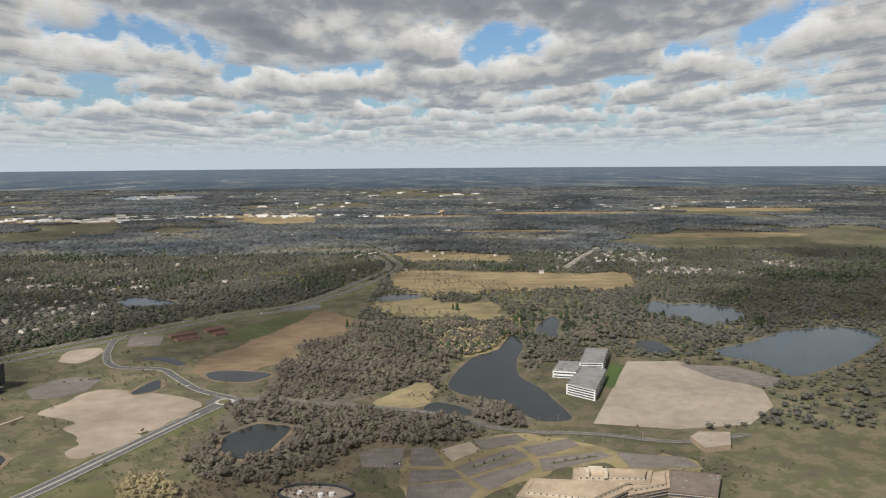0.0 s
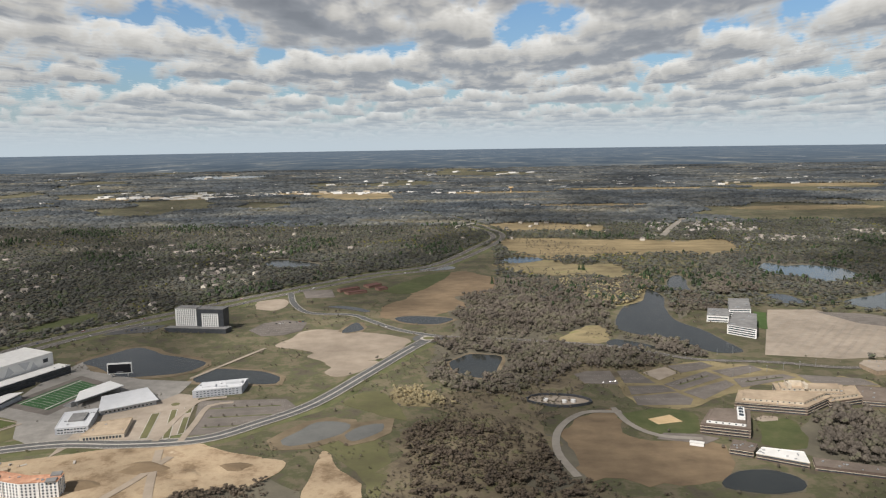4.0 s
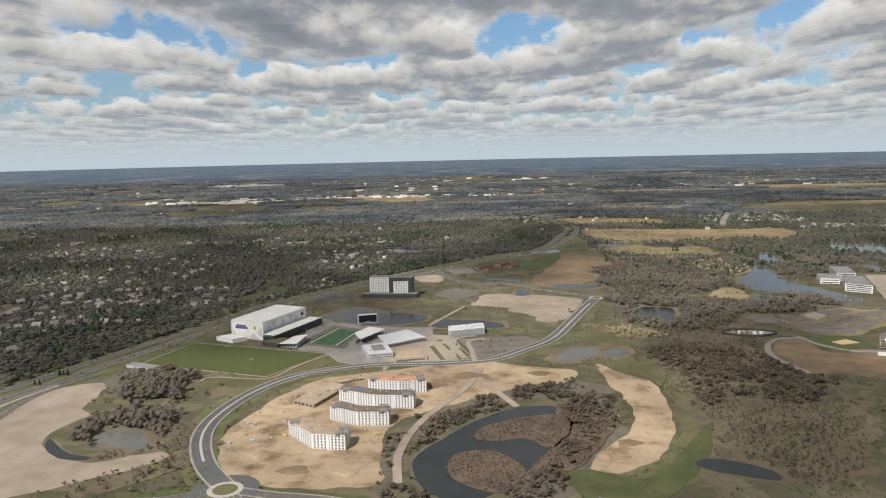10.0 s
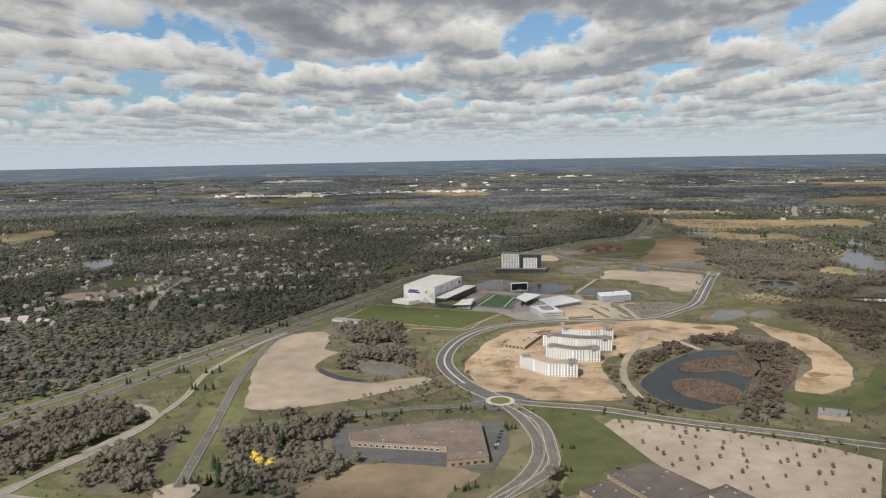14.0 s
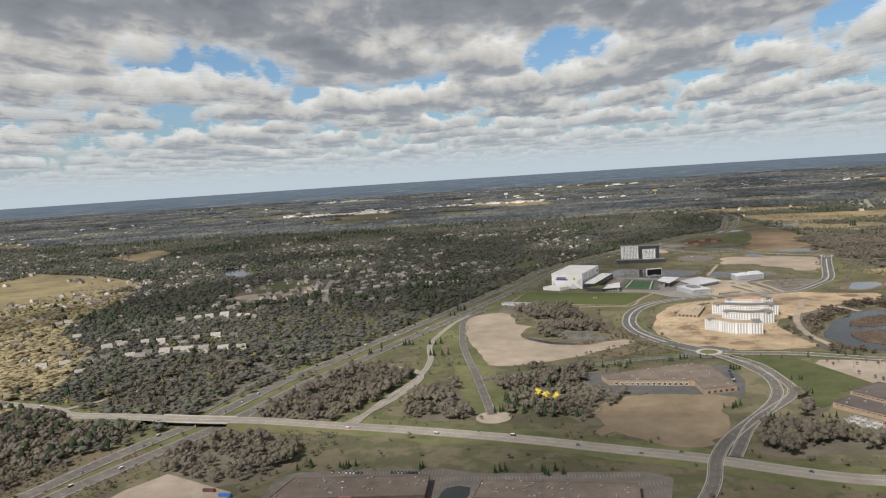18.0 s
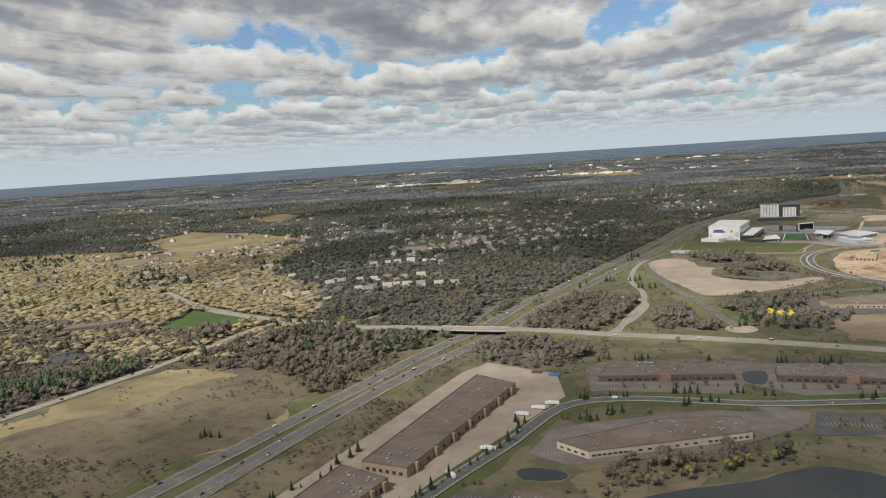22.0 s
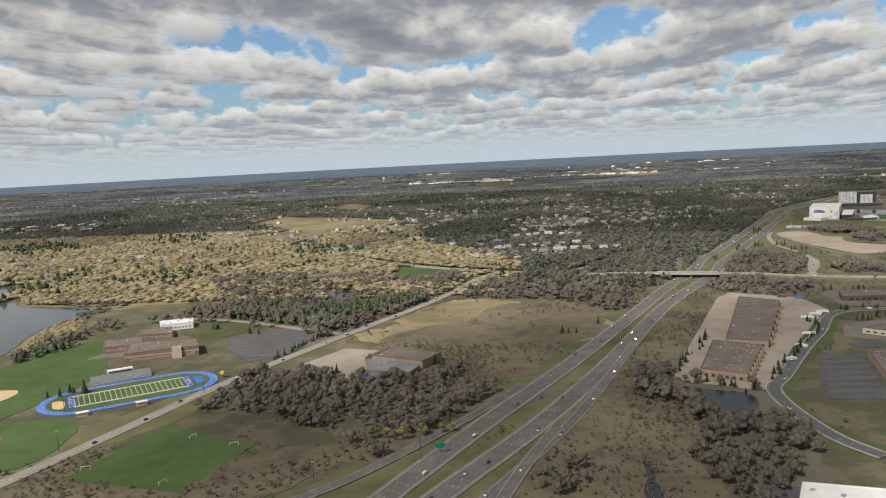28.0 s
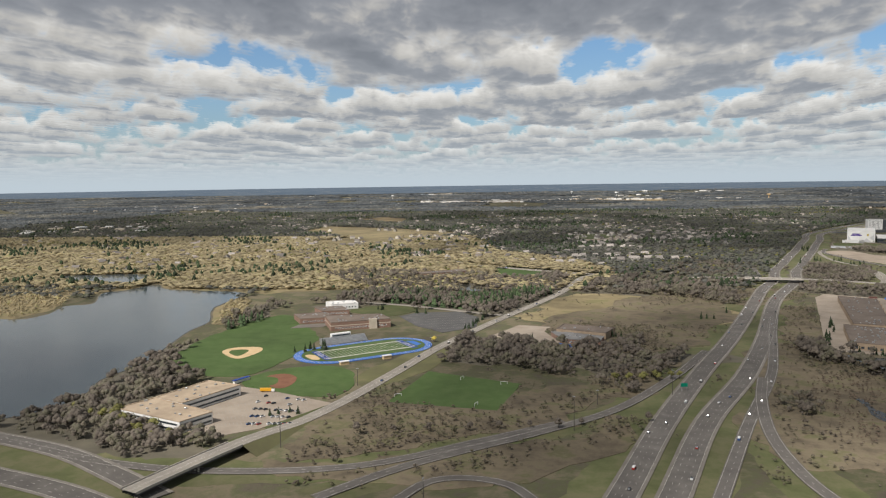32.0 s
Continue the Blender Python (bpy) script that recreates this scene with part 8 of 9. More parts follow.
NEAR_T = [puff_template(s, 5, 56, 0.07, ring=4) for s in range(9)]
BRUSH_T = [puff_template(s, 2, 11, 0.15, low=0.0, stem=False, ring=4) for s in range(20, 26)]
MID_T = [puff_template(s, 1, 6, 0.2, low=0.1, stem=False, ring=5) for s in range(10, 18)]
FAR_T = [blob_template(s) for s in range(5)]

# woods close to the flight
near = jitter_grid(-1180, 200, -470, 820, 3.4)
in_wood = np.zeros(len(near), bool)
ragged = near + 9.0 * np.stack([np.tanh(field_noise(near, 0.05, 51)), np.tanh(field_noise(near, 0.05, 52))], 1)
for number, w in enumerate(WOODS):
    in_wood |= inside(ragged, smooth_line(w, True, 10))
    tagged(sheet("woodland_floor", w, 0.032 + 0.0012 * number, FLOOR, step=5, wobble=7.0), "brown leaf-covered woodland floor", "woodland floor", kind="structure")
sparse = rng.random(len(near)) < 0.03 * np.clip(1.2 + field_noise(near, 0.02, 3), 0, 3)
hwy_line = HWY_L
south = near[:, 1] < np.interp(near[:, 0], np.sort(hwy_line[:, 0]), hwy_line[np.argsort(hwy_line[:, 0]), 1])
dense = 0.72 + 0.3 * np.tanh(field_noise(near, 0.035, 53))
take = (in_wood & (rng.random(len(near)) < dense)) | (sparse & south & (near[:, 1] < 700))
take &= free(near)
wet = near[take]
hh = np.where(rng.random(len(wet)) < 0.4, rng.uniform(1.8, 3.6, len(wet)), rng.uniform(3.6, 6.6, len(wet))) * np.where(in_wood[take], 1, 0.5) * (1 + 0.2 * np.tanh(field_noise(wet, 0.04, 54)))
# low brush in two places, in a darker brown than BARE
brushwood = (np.abs(wet[:, 0] + 115) < 85) & (wet[:, 1] > 130) & (wet[:, 1] < 370) | (np.abs(wet[:, 0] + 285) < 78) & (np.abs(wet[:, 1] - 180) < 110)
hh *= np.where(brushwood, 0.6, 1.0)
hw = hh * rng.uniform(1.0, 1.6, len(wet))
scatter("near_woods", NEAR_T, wet[~brushwood], hh[~brushwood], hw[~brushwood], BARE, "bare brown early spring trees with fine twigs", 5)
more = [wet[brushwood] + rng.uniform(-2.2, 2.2, (brushwood.sum(), 2)) for _ in range(2)]
thicket = np.concatenate([wet[brushwood]] + more)
th = np.concatenate([hh[brushwood], hh[brushwood] * 0.8, hh[brushwood] * 0.7])
scatter("willow_thicket", BRUSH_T, thicket, th, th * rng.uniform(1.6, 2.5, len(thicket)), DARK_TWIGS, "dark brown leafless willow thicket", 59)

# pale scrub, sunlight in its colour, above the lake; dry rushes by the parkway
PALE_WOODS = [[(-1514, -17), (-1418, -22), (-1369, -44), (-1304, -147), (-1297, -186), (-1300, -216), (-1313, -246)],
              [(-1175, -161), (-1178, -109), (-1160, -119), (-1140, -187), (-1141, -217)],
              [(-1338, 12), (-1263, -18), (-1184, -59), (-1201, -17), (-1287, 31)],
              [(-186, 399), (-183, 416), (-166, 411), (-144, 395), (-140, 379), (-165, 377), (-179, 384)],
              [(-21, 823), (31, 833), (83, 844), (77, 753), (33, 678), (2, 687), (-14, 751)]]
pale = np.concatenate([jitter_grid(-250, 150, 340, 960, 3.0), jitter_grid(-1480, -1080, -330, 20, 4.2)])
pale_in = np.zeros(len(pale), bool)
for w in PALE_WOODS:
    pale_in |= inside(pale + 4.0 * np.tanh(field_noise(pale, 0.08, 55))[:, None], smooth_line(w, True, 8))
    tagged(sheet("scrub_floor", w, 0.07, MEADOW, step=5, wobble=4.0), "pale dry grass under budding scrub", "woodland floor", kind="structure")
pale = pale[pale_in & (rng.random(len(pale)) < 0.75) & free(pale)]
ps = rng.uniform(2.0, 4.6, len(pale))
scatter("pale_scrub", NEAR_T, pale, ps, ps * rng.uniform(1.0, 1.4, len(pale)), SUNLIT_TAN, "pale tan budding scrub and dry rushes", 56)

# brush in the open meadows
brush = jitter_grid(-1000, 250, -480, 700, 3.4)
brush = brush[(rng.random(len(brush)) < 0.40 * np.clip(field_noise(brush, 0.045, 8) - 0.25, 0, 2)) & free(brush, 1.5, False)]
bh = rng.uniform(0.6, 1.9, len(brush))
scatter("brush", BRUSH_T, brush, bh, bh * rng.uniform(1.3, 2.2, len(brush)), SCRUB, "low brown brush in the meadows", 6)

thick_b = jitter_grid(-1180, 200, -480, 560, 2.6)
in_b = np.zeros(len(thick_b), bool)
rag_b = thick_b + 8.0 * np.stack([np.tanh(field_noise(thick_b, 0.06, 61)), np.tanh(field_noise(thick_b, 0.06, 62))], 1)
for number, w in enumerate(BRUSHES):
    in_b |= inside(rag_b, smooth_line(w, True, 10))
    tagged(sheet("brush_floor", w, 0.155 + 0.0012 * number, BRUSH_FLOOR, step=5, wobble=8.0), "brown dead weeds and low brush", "brushland", kind="structure")
thick_b = thick_b[in_b & (rng.random(len(thick_b)) < 0.52 + 0.42 * np.tanh(1.4 * field_noise(thick_b, 0.06, 63))) & free(thick_b, 1.5)]
tb = rng.uniform(0.7, 2.2, len(thick_b)) * (1 + 0.5 * (rng.random(len(thick_b)) < 0.12))
scatter("brush", BRUSH_T, thick_b, tb, tb * rng.uniform(1.3, 2.1, len(thick_b)), SCRUB, "low brown brush in the meadows", 66)

# standing reeds over the beds
reeds = np.concatenate([jitter_grid(-345, -225, 90, 240, 1.5), jitter_grid(-820, -780, -412, -305, 1.5)])
in_reed = np.zeros(len(reeds), bool)
for o in REED_ALL.values():
    in_reed |= inside(reeds + 2.0 * np.tanh(field_noise(reeds, 0.15, 57))[:, None], smooth_line(o, True, 5))
reeds = reeds[in_reed & (rng.random(len(reeds)) < np.where(reeds[:, 0] < -500, 0.3, 0.6))]
rh = rng.uniform(0.5, 1.3, len(reeds))
scatter("reeds", BRUSH_T, reeds, rh, rh * rng.uniform(1.6, 2.6, len(reeds)), REED, "brown reeds and low willow in the marsh", 58, 0.35)

# the wooded suburb north of the motorway, and everything beyond it
mid_w = jitter_grid(-2100, 1100, -480, 1500, 6.0)
part_line = hwy_line[:int(np.argmax(hwy_line[:, 1] > 1120))]
hx, hy = np.sort(part_line[:, 0]), part_line[np.argsort(part_line[:, 0]), 1]
lim = np.interp(mid_w[:, 0], hx, hy)
lim = np.where(mid_w[:, 0] < -880, -60 + (-880 - mid_w[:, 0]) * -0.1, lim)
lim = np.where(mid_w[:, 0] > -100, 660, lim)
north = mid_w[:, 1] > lim + 8
keep = north & (rng.random(len(mid_w)) < np.where((mid_w[:, 0] > -880) & (mid_w[:, 1] > 520), 0.8, 0.55) + 0.25 * np.tanh(field_noise(mid_w, 0.012, 4))) & free(mid_w, 2.0)
keep |= (mid_w[:, 0] > 180) & (mid_w[:, 1] > 480) & (rng.random(len(mid_w)) < 0.4) & free(mid_w, 2.0)
keep |= (mid_w[:, 0] < -1160) & (mid_w[:, 1] > -120) & free(mid_w, 2.0) & (rng.random(len(mid_w)) < 0.6)
for x, y in HOUSE_SPOTS:
    keep &= (np.abs(mid_w[:, 0] - x) > 4.5) | (np.abs(mid_w[:, 1] - y) > 4.5)
infill = jitter_grid(-1700, -140, -60, 1050, 5.0)
infill = infill[(infill[:, 1] > np.interp(infill[:, 0], hx, hy) + 12) & (rng.random(len(infill)) < np.where(infill[:, 0] < -900, 0.72, 0.45) + 0.25 * np.tanh(field_noise(infill, 0.02, 71))) & free(infill, 2.0)]
for x, y in HOUSE_SPOTS:
    infill = infill[(np.abs(infill[:, 0] - x) > 4.5) | (np.abs(infill[:, 1] - y) > 4.5)]
mw = np.concatenate([mid_w[keep], infill])
mw = mw[(mw[:, 1] > -60) | (mw[:, 0] < -1160)]
mh = np.where(rng.random(len(mw)) < 0.35, rng.uniform(2.2, 4.0, len(mw)), rng.uniform(3.8, 7.0, len(mw)))
mb = mh * rng.uniform(1.5, 2.3, len(mw))
# sunlit west of the woods: its light is put into paler tan crowns and floor
sunlit_side = (mw[:, 0] + 0.35 * mw[:, 1] + 40 * field_noise(mw, 0.006, 41) < -840) & (mw[:, 1] < 520) & (mw[:, 1] > -60)
tagged(sheet("lakeside_floor", [(-1900, 420), (-1750, -60), (-1250, -90), (-1000, 0), (-960, 130), (-1010, 300), (-1080, 440), (-1500, 500)], 0.016, MEADOW, step=14, wobble=12.0), "dry tan lawns and leaf litter under the lakeside trees", "woodland floor", kind="structure")
mh = mh * np.where(sunlit_side, 0.68, 0.82)
mb = mb * np.where(sunlit_side, 1.4, 1.0)
scatter("suburb_woods", MID_T, mw[~sunlit_side], mh[~sunlit_side], mb[~sunlit_side], BARE_FAR, "grey-brown bare woods with houses between the trees", 7)
scatter("lakeside_woods", MID_T, mw[sunlit_side], mh[sunlit_side], mb[sunlit_side], SUNLIT_TAN, "pale tan budding woods round the lake", 27)
scrub = jitter_grid(-1180, 900, -480, 2000, 6.5)
in_dry = np.zeros(len(scrub), bool)
for o in CLEAR_DRY:
    in_dry |= inside(scrub, shrink(o, -14))
wooded = inside(scrub, shrink(DRYGRASS_GOLD_HILL, -14))
scrub = scrub[in_dry & (field_noise(scrub, 0.025, 44) > np.where(wooded, -0.1, 0.7)) & (rng.random(len(scrub)) < 0.6) & free(scrub, 3.0, False)]
sh = rng.uniform(1.2, 4.2, len(scrub))
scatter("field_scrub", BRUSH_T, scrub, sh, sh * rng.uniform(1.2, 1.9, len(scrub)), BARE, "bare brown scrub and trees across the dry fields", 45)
ever = mid_w[north & (mid_w[:, 1] > -60) & free(mid_w, 3.0) & (rng.random(len(mid_w)) < np.where(field_noise(mid_w, 0.015, 14) > 1.1, 0.35, 0.014))]
eh = rng.uniform(4.5, 8.5, len(ever))
scatter("suburb_evergreens", FAR_T, ever, eh, eh * 0.62, PINE, "dark evergreens among the bare woods", 17)
bud = mid_w[north & (mid_w[:, 1] > -60) & free(mid_w, 3.0) & (field_noise(mid_w, 0.02, 24) > 1.2) & (rng.random(len(mid_w)) < 0.16)]
dh = rng.uniform(3.5, 6.5, len(bud))
scatter("suburb_budding_trees", MID_T, bud, dh, dh * 1.2, BUDS, "trees with fresh yellow-green buds", 18)

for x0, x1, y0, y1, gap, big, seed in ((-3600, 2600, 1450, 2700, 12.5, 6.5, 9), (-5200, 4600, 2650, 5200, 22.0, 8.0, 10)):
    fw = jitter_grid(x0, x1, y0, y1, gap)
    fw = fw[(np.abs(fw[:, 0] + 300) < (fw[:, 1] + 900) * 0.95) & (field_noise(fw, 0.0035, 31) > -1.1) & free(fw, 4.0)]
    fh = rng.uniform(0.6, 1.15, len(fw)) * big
    scatter("far_woods", FAR_T, fw, fh, np.full(len(fw), gap * 1.15) * rng.uniform(0.9, 1.5, len(fw)), HAZY_WOODS, "distant dark bare woods to the horizon", seed)
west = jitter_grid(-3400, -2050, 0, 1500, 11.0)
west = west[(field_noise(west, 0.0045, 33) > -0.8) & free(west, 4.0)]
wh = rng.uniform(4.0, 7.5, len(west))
scatter("far_woods", FAR_T, west, wh, rng.uniform(11, 17, len(west)), HAZY_WOODS, "distant dark bare woods to the horizon", 35)


def spire_template(seed):
    """A small conifer: three ragged tiers."""
    r = np.random.default_rng(seed)
    v, f = [], []
    for t in range(3):
        k = len(v)
        v.append((0, 0, 0.5 + 0.25 * t))
        for i in range(7):
            a, q = i * math.tau / 7, (0.32 - 0.08 * t) * r.uniform(0.7, 1.15)
            v.append((q * math.cos(a), q * math.sin(a), 0.04 + 0.26 * t + r.uniform(-0.04, 0.04)))
        f += [(k, k + 1 + i, k + 1 + (i + 1) % 7) for i in range(7)]
    return np.array(v), np.array(f)


SPIRES = [spire_template(s) for s in range(4)]
belts = jitter_grid(-1300, -800, -300, 100, 3.6)
in_belt = np.zeros(len(belts), bool)
for o in EVERGREEN_BELTS:
    in_belt |= inside(belts, o)
belts = belts[in_belt & free(belts, 2.0, False) & (rng.random(len(belts)) < 0.7)]
ph = rng.uniform(4.5, 8.0, len(belts))
scatter("evergreen_belt", SPIRES, belts, ph, ph * 0.95, PINE, "belt of dark green conifers near the school", 91)

# single trees
def conifer_mesh(seed):
    """Tiers of drooping boughs round a stem, each bough a bent spray of its own."""
    r = random.Random(seed)
    bm = bmesh.new()
    for t in range(7):
        z0 = 0.06 + t * 0.125
        rad = 0.30 * (1 - t * 0.125)
        core = [bm.verts.new((rad * 0.55 * math.cos(k * math.tau / 6), rad * 0.55 * math.sin(k * math.tau / 6), z0 + 0.02)) for k in range(6)]
        tip = bm.verts.new((0, 0, z0 + 0.24))
        for k in range(6):
            bm.faces.new((tip, core[k], core[(k + 1) % 6]))
        n = 9 - t // 2
        for k in range(n):
            a = (k + r.uniform(-0.3, 0.3)) * math.tau / n + t
            q, w = rad * r.uniform(0.8, 1.2), 0.34
            p = [(0.25 * q * math.cos(a), 0.25 * q * math.sin(a), z0 + 0.13), (0.75 * q * math.cos(a - w), 0.75 * q * math.sin(a - w), z0 + 0.03), (q * math.cos(a), q * math.sin(a), z0 - r.uniform(0.01, 0.05)), (0.75 * q * math.cos(a + w), 0.75 * q * math.sin(a + w), z0 + 0.03)]
            vs = [bm.verts.new(c) for c in p]
            bm.faces.new((vs[0], vs[1], vs[2]))
            bm.faces.new((vs[0], vs[2], vs[3]))
    me = bpy.data.meshes.new("crown")
    bm.to_mesh(me)
    bm.free()
    me.materials.append(PINE)
    return me


def trunk_mesh(h, r0):
    bm = bmesh.new()
    bmesh.ops.create_cone(bm, cap_ends=True, segments=6, radius1=r0, radius2=r0 * 0.4, depth=h)
    bmesh.ops.translate(bm, verts=bm.verts, vec=(0, 0, h / 2))
    me = bpy.data.meshes.new("trunk")
    bm.to_mesh(me)
    bm.free()
    me.materials.append(BARK)
    return me


def crown_mesh(seed, mat, tris=80, size=0.075):
    v, f = puff_template(seed, 6, tris, size, stem=False)
    me = bpy.data.meshes.new("crown")
    me.from_pydata(v.tolist(), [], f.tolist())
    me.materials.append(mat)
    return me


CONIFERS = [conifer_mesh(s) for s in range(4)]
TRUNK = trunk_mesh(0.5, 0.035)
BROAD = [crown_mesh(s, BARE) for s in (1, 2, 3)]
BUD_CROWNS = [crown_mesh(s, BUDS) for s in (4, 5)]
YELLOW_CROWN = crown_mesh(6, YELLOW)
rt = random.Random(33)


def tree(x, y, h, kind):
    name, crown, label, w = {"pine": ("conifer", rt.choice(CONIFERS), "dark green conifer standing in grass", 0.95), "bare": ("bare_tree", rt.choice(BROAD), "leafless tree with a twiggy brown crown", 1.0),
                             "bud": ("budding_tree", rt.choice(BUD_CROWNS), "tree with fresh yellow-green buds", 1.1), "yellow": ("yellow_tree", YELLOW_CROWN, "tree in bright yellow spring blossom", 1.2)}[kind]
    t = tagged(new(name), label, "tree")
    for nm, me in (("trunk", TRUNK), ("crown", crown)):
        o = new(nm, me)
        o.parent = t
    t.matrix_world = Matrix.Translation((x, y, 0.05)) @ Matrix.Rotation(rt.uniform(0, 6), 4, "Z") @ Matrix.Diagonal((h * w, h * w, h, 1))


def tree_row(a, b, count, kind, lo, hi, loose=1.2):
    for i in range(count):
        u = (i + 0.5) / count
        tree(a[0] + (b[0] - a[0]) * u + rt.gauss(0, loose * 1.5), a[1] + (b[1] - a[1]) * u + rt.gauss(0, loose * 1.5), rt.uniform(lo * 0.8, hi * 1.25), kind)


for a, b, n, kind, lo, hi in (((-545, 70), (-520, 30), 9, "pine", 4, 7),
                              ((-735, -270), (-680, -165), 22, "pine", 2.5, 4.5),
                              ((-776, -262), (-745, -190), 12, "pine", 2.5, 4.5), ((-760, -272), (-745, -284), 6, "pine", 2.5, 4), 
                              ((-1000, -130), (-950, -115), 12, "pine", 4, 7), ((-1062, -290), (-1048, -280), 6, "pine", 4, 6), 
                              ((-960, -290), (-935, -270), 10, "pine", 2, 3.5), ((-1040, -400), (-1025, -392), 5, "pine", 2, 3.2), ((-260, 95), (-235, 75), 4, "pine", 4, 6), ((-345, 95), (-335, 92), 3, "pine", 3, 4.5),
                              ((-110, 800), (-60, 760), 14, "pine", 6, 9), ((10, 900), (20, 890), 3, "pine", 7, 9), ((-520, -10), (-555, 20), 10, "pine", 4, 7), ((-480, -105), (-450, -125), 4, "bare", 3, 4.5),
                              ((-330, 70), (-250, 42), 14, "bare", 2, 3.2), ((-640, -112), (-510, -122), 18, "bare", 2.2, 3.4), ((-430, 100), (-380, 92), 6, "bud", 2, 3), 
                              ((-990, -262), (-986, -258), 1, "yellow", 4, 4.6), ((-1000, -420), (-880, -390), 10, "bare", 3, 4.5), ((-900, -340), (-860, -330), 8, "bud", 3, 5),
                              ((-1120, -400), (-1060, -432), 16, "bud", 3.5, 5.5), ((-654, -224), (-588, -197), 16, "bud", 3.0, 4.6), ((-150, 640), (-130, 600), 8, "bare", 3, 4)):
    tree_row(a, b, n, kind, lo, hi)


def clump(x, y, count, h, kind="pine"):
    """A short row of planted trees."""
    for i in range(count):
        tree(x + (i - (count - 1) / 2) * 0.62 * h + rt.gauss(0, 0.25 * h), y + rt.gauss(0, 0.35 * h), h * rt.uniform(0.8, 1.3), kind)


# round the business units, the workshop, the slip roads and the school road
COURT_TREES = [(-644, -66, 3), (-625, -67, 5), (-590, -71, 2), (-556, -77, 3), (-535, -78, 5), (-641, -128, 4), (-611, -123, 5), (-587, -125, 3), (-574, -127, 2), (-532, -132, 7), (-655, -157, 4), (-612, -139, 2), (-602, -136, 3), (-656, -132, 3), (-684, -162, 3), (-644, -150, 4), (-524, -155, 2), (-512, -152, 2)]
SHOP_TREES = [(-421, -20, 6), (-389, 43, 3), (-393, 16, 3), (-398, -21, 3), (-437, -1, 4), (-416, 68, 4), (-492, 83, 3), (-481, 86, 5), (-474, 89, 1), (-449, 92, 3), (-439, 96, 3), (-429, 97, 1), (-364, 93, 2), (-284, 89, 2), (-284, 78, 2), (-293, 81, 1), (-436, -3, 2)]
RAMP_TREES = [(-631, 167, 4), (-602, 132, 5), (-608, 167, 3), (-653, 147, 1), (-655, 144, 1), (-650, 159, 1), (-604, 277, 2), (-597, 301, 4), (-551, 2, 7), (-544, 35, 3), (-549, 19, 3), (-519, -6, 2)]
MEADOW_TREES = [(-820, -178, 4), (-803, -155, 1), (-1013, -170, 3), (-1002, -129, 3), (-938, -258, 6), (-884, -238, 3), (-1045, -155, 3)]
for spots, h in ((COURT_TREES, 3.8), (SHOP_TREES, 3.4), (RAMP_TREES, 4.6), (MEADOW_TREES, 4.2)):
    for x, y, count in spots:
        clump(x, y, count, h)
for x, y in [(-536, 25), (-526, 16), (-531, 19)]:
    tree(x, y, rt.uniform(5.6, 7.0), "yellow")
tree_row((-976, -231), (-966, -180), 16, "pine", 2.6, 3.6, 0.5)
tree_row((-967, -159), (-930, -86), 26, "pine", 5.0, 7.5, 1.6)

for x, y in ISLAND_TREES:
    tree(x, y, rt.uniform(1.6, 2.6), "bare")

# young trees standing in the big lot, and hedges of the school road
lot_trees = jitter_grid(-380, -230, -10, 95, 10.5)
for x, y in lot_trees[inside(lot_trees, shrink(LOT_ALL["lot_south"], 3.0))]:
    tree(x, y, rt.uniform(2.0, 3.0), "bare")

# ---- vehicles ----


def car_parts(kind):
    """Meshes of a small vehicle: body, glazed cabin, wheel."""
    L, W, H = {"car": (2.0, 0.82, 0.42), "van": (2.6, 0.9, 0.62), "lorry": (6.6, 1.15, 1.0)}[kind]
    bm = box_bm(-L / 2, -W / 2, 0.14, L / 2, W / 2, 0.14 + H, 0.07)
    if kind == "lorry":
        bm.free()
        bm = box_bm(-L / 2, -W / 2, 0.45, L / 2 - 1.5, W / 2, 1.75, 0.04)
    body = bpy.data.meshes.new("body")
    bm.to_mesh(body)
    bm.free()
    if kind == "car":
        bm = bmesh.new()
        bmesh.ops.create_cube(bm, size=1.0)
        for v in bm.verts:
            top = v.co.z > 0
            v.co = Vector((v.co.x * L * (0.42 if top else 0.6) - 0.08, v.co.y * W * (0.8 if top else 0.94), 0.14 + H + (0.26 if top else -0.02)))
    elif kind == "van":
        bm = box_bm(-L / 2 + 0.1, -W / 2 + 0.04, 0.76, L / 2 - 0.5, W / 2 - 0.04, 1.05, 0.06)
    else:
        bm = box_bm(L / 2 - 1.4, -W / 2 + 0.04, 0.2, L / 2, W / 2 - 0.04, 1.35, 0.1)
    cabin = bpy.data.meshes.new("cabin")
    bm.to_mesh(cabin)
    bm.free()
    cabin.materials.append(GLASS if kind == "car" else CARS[0])
    bm = bmesh.new()
    bmesh.ops.create_cone(bm, cap_ends=True, segments=8, radius1=0.15, radius2=0.15, depth=0.1, matrix=Matrix.Rotation(math.pi / 2, 4, "X"))
    wheel = bpy.data.meshes.new("wheel")
    bm.to_mesh(wheel)
    bm.free()
    wheel.materials.append(RUBBER)
    return body, cabin, wheel, L, W


FLEET = {}
rv = random.Random(77)


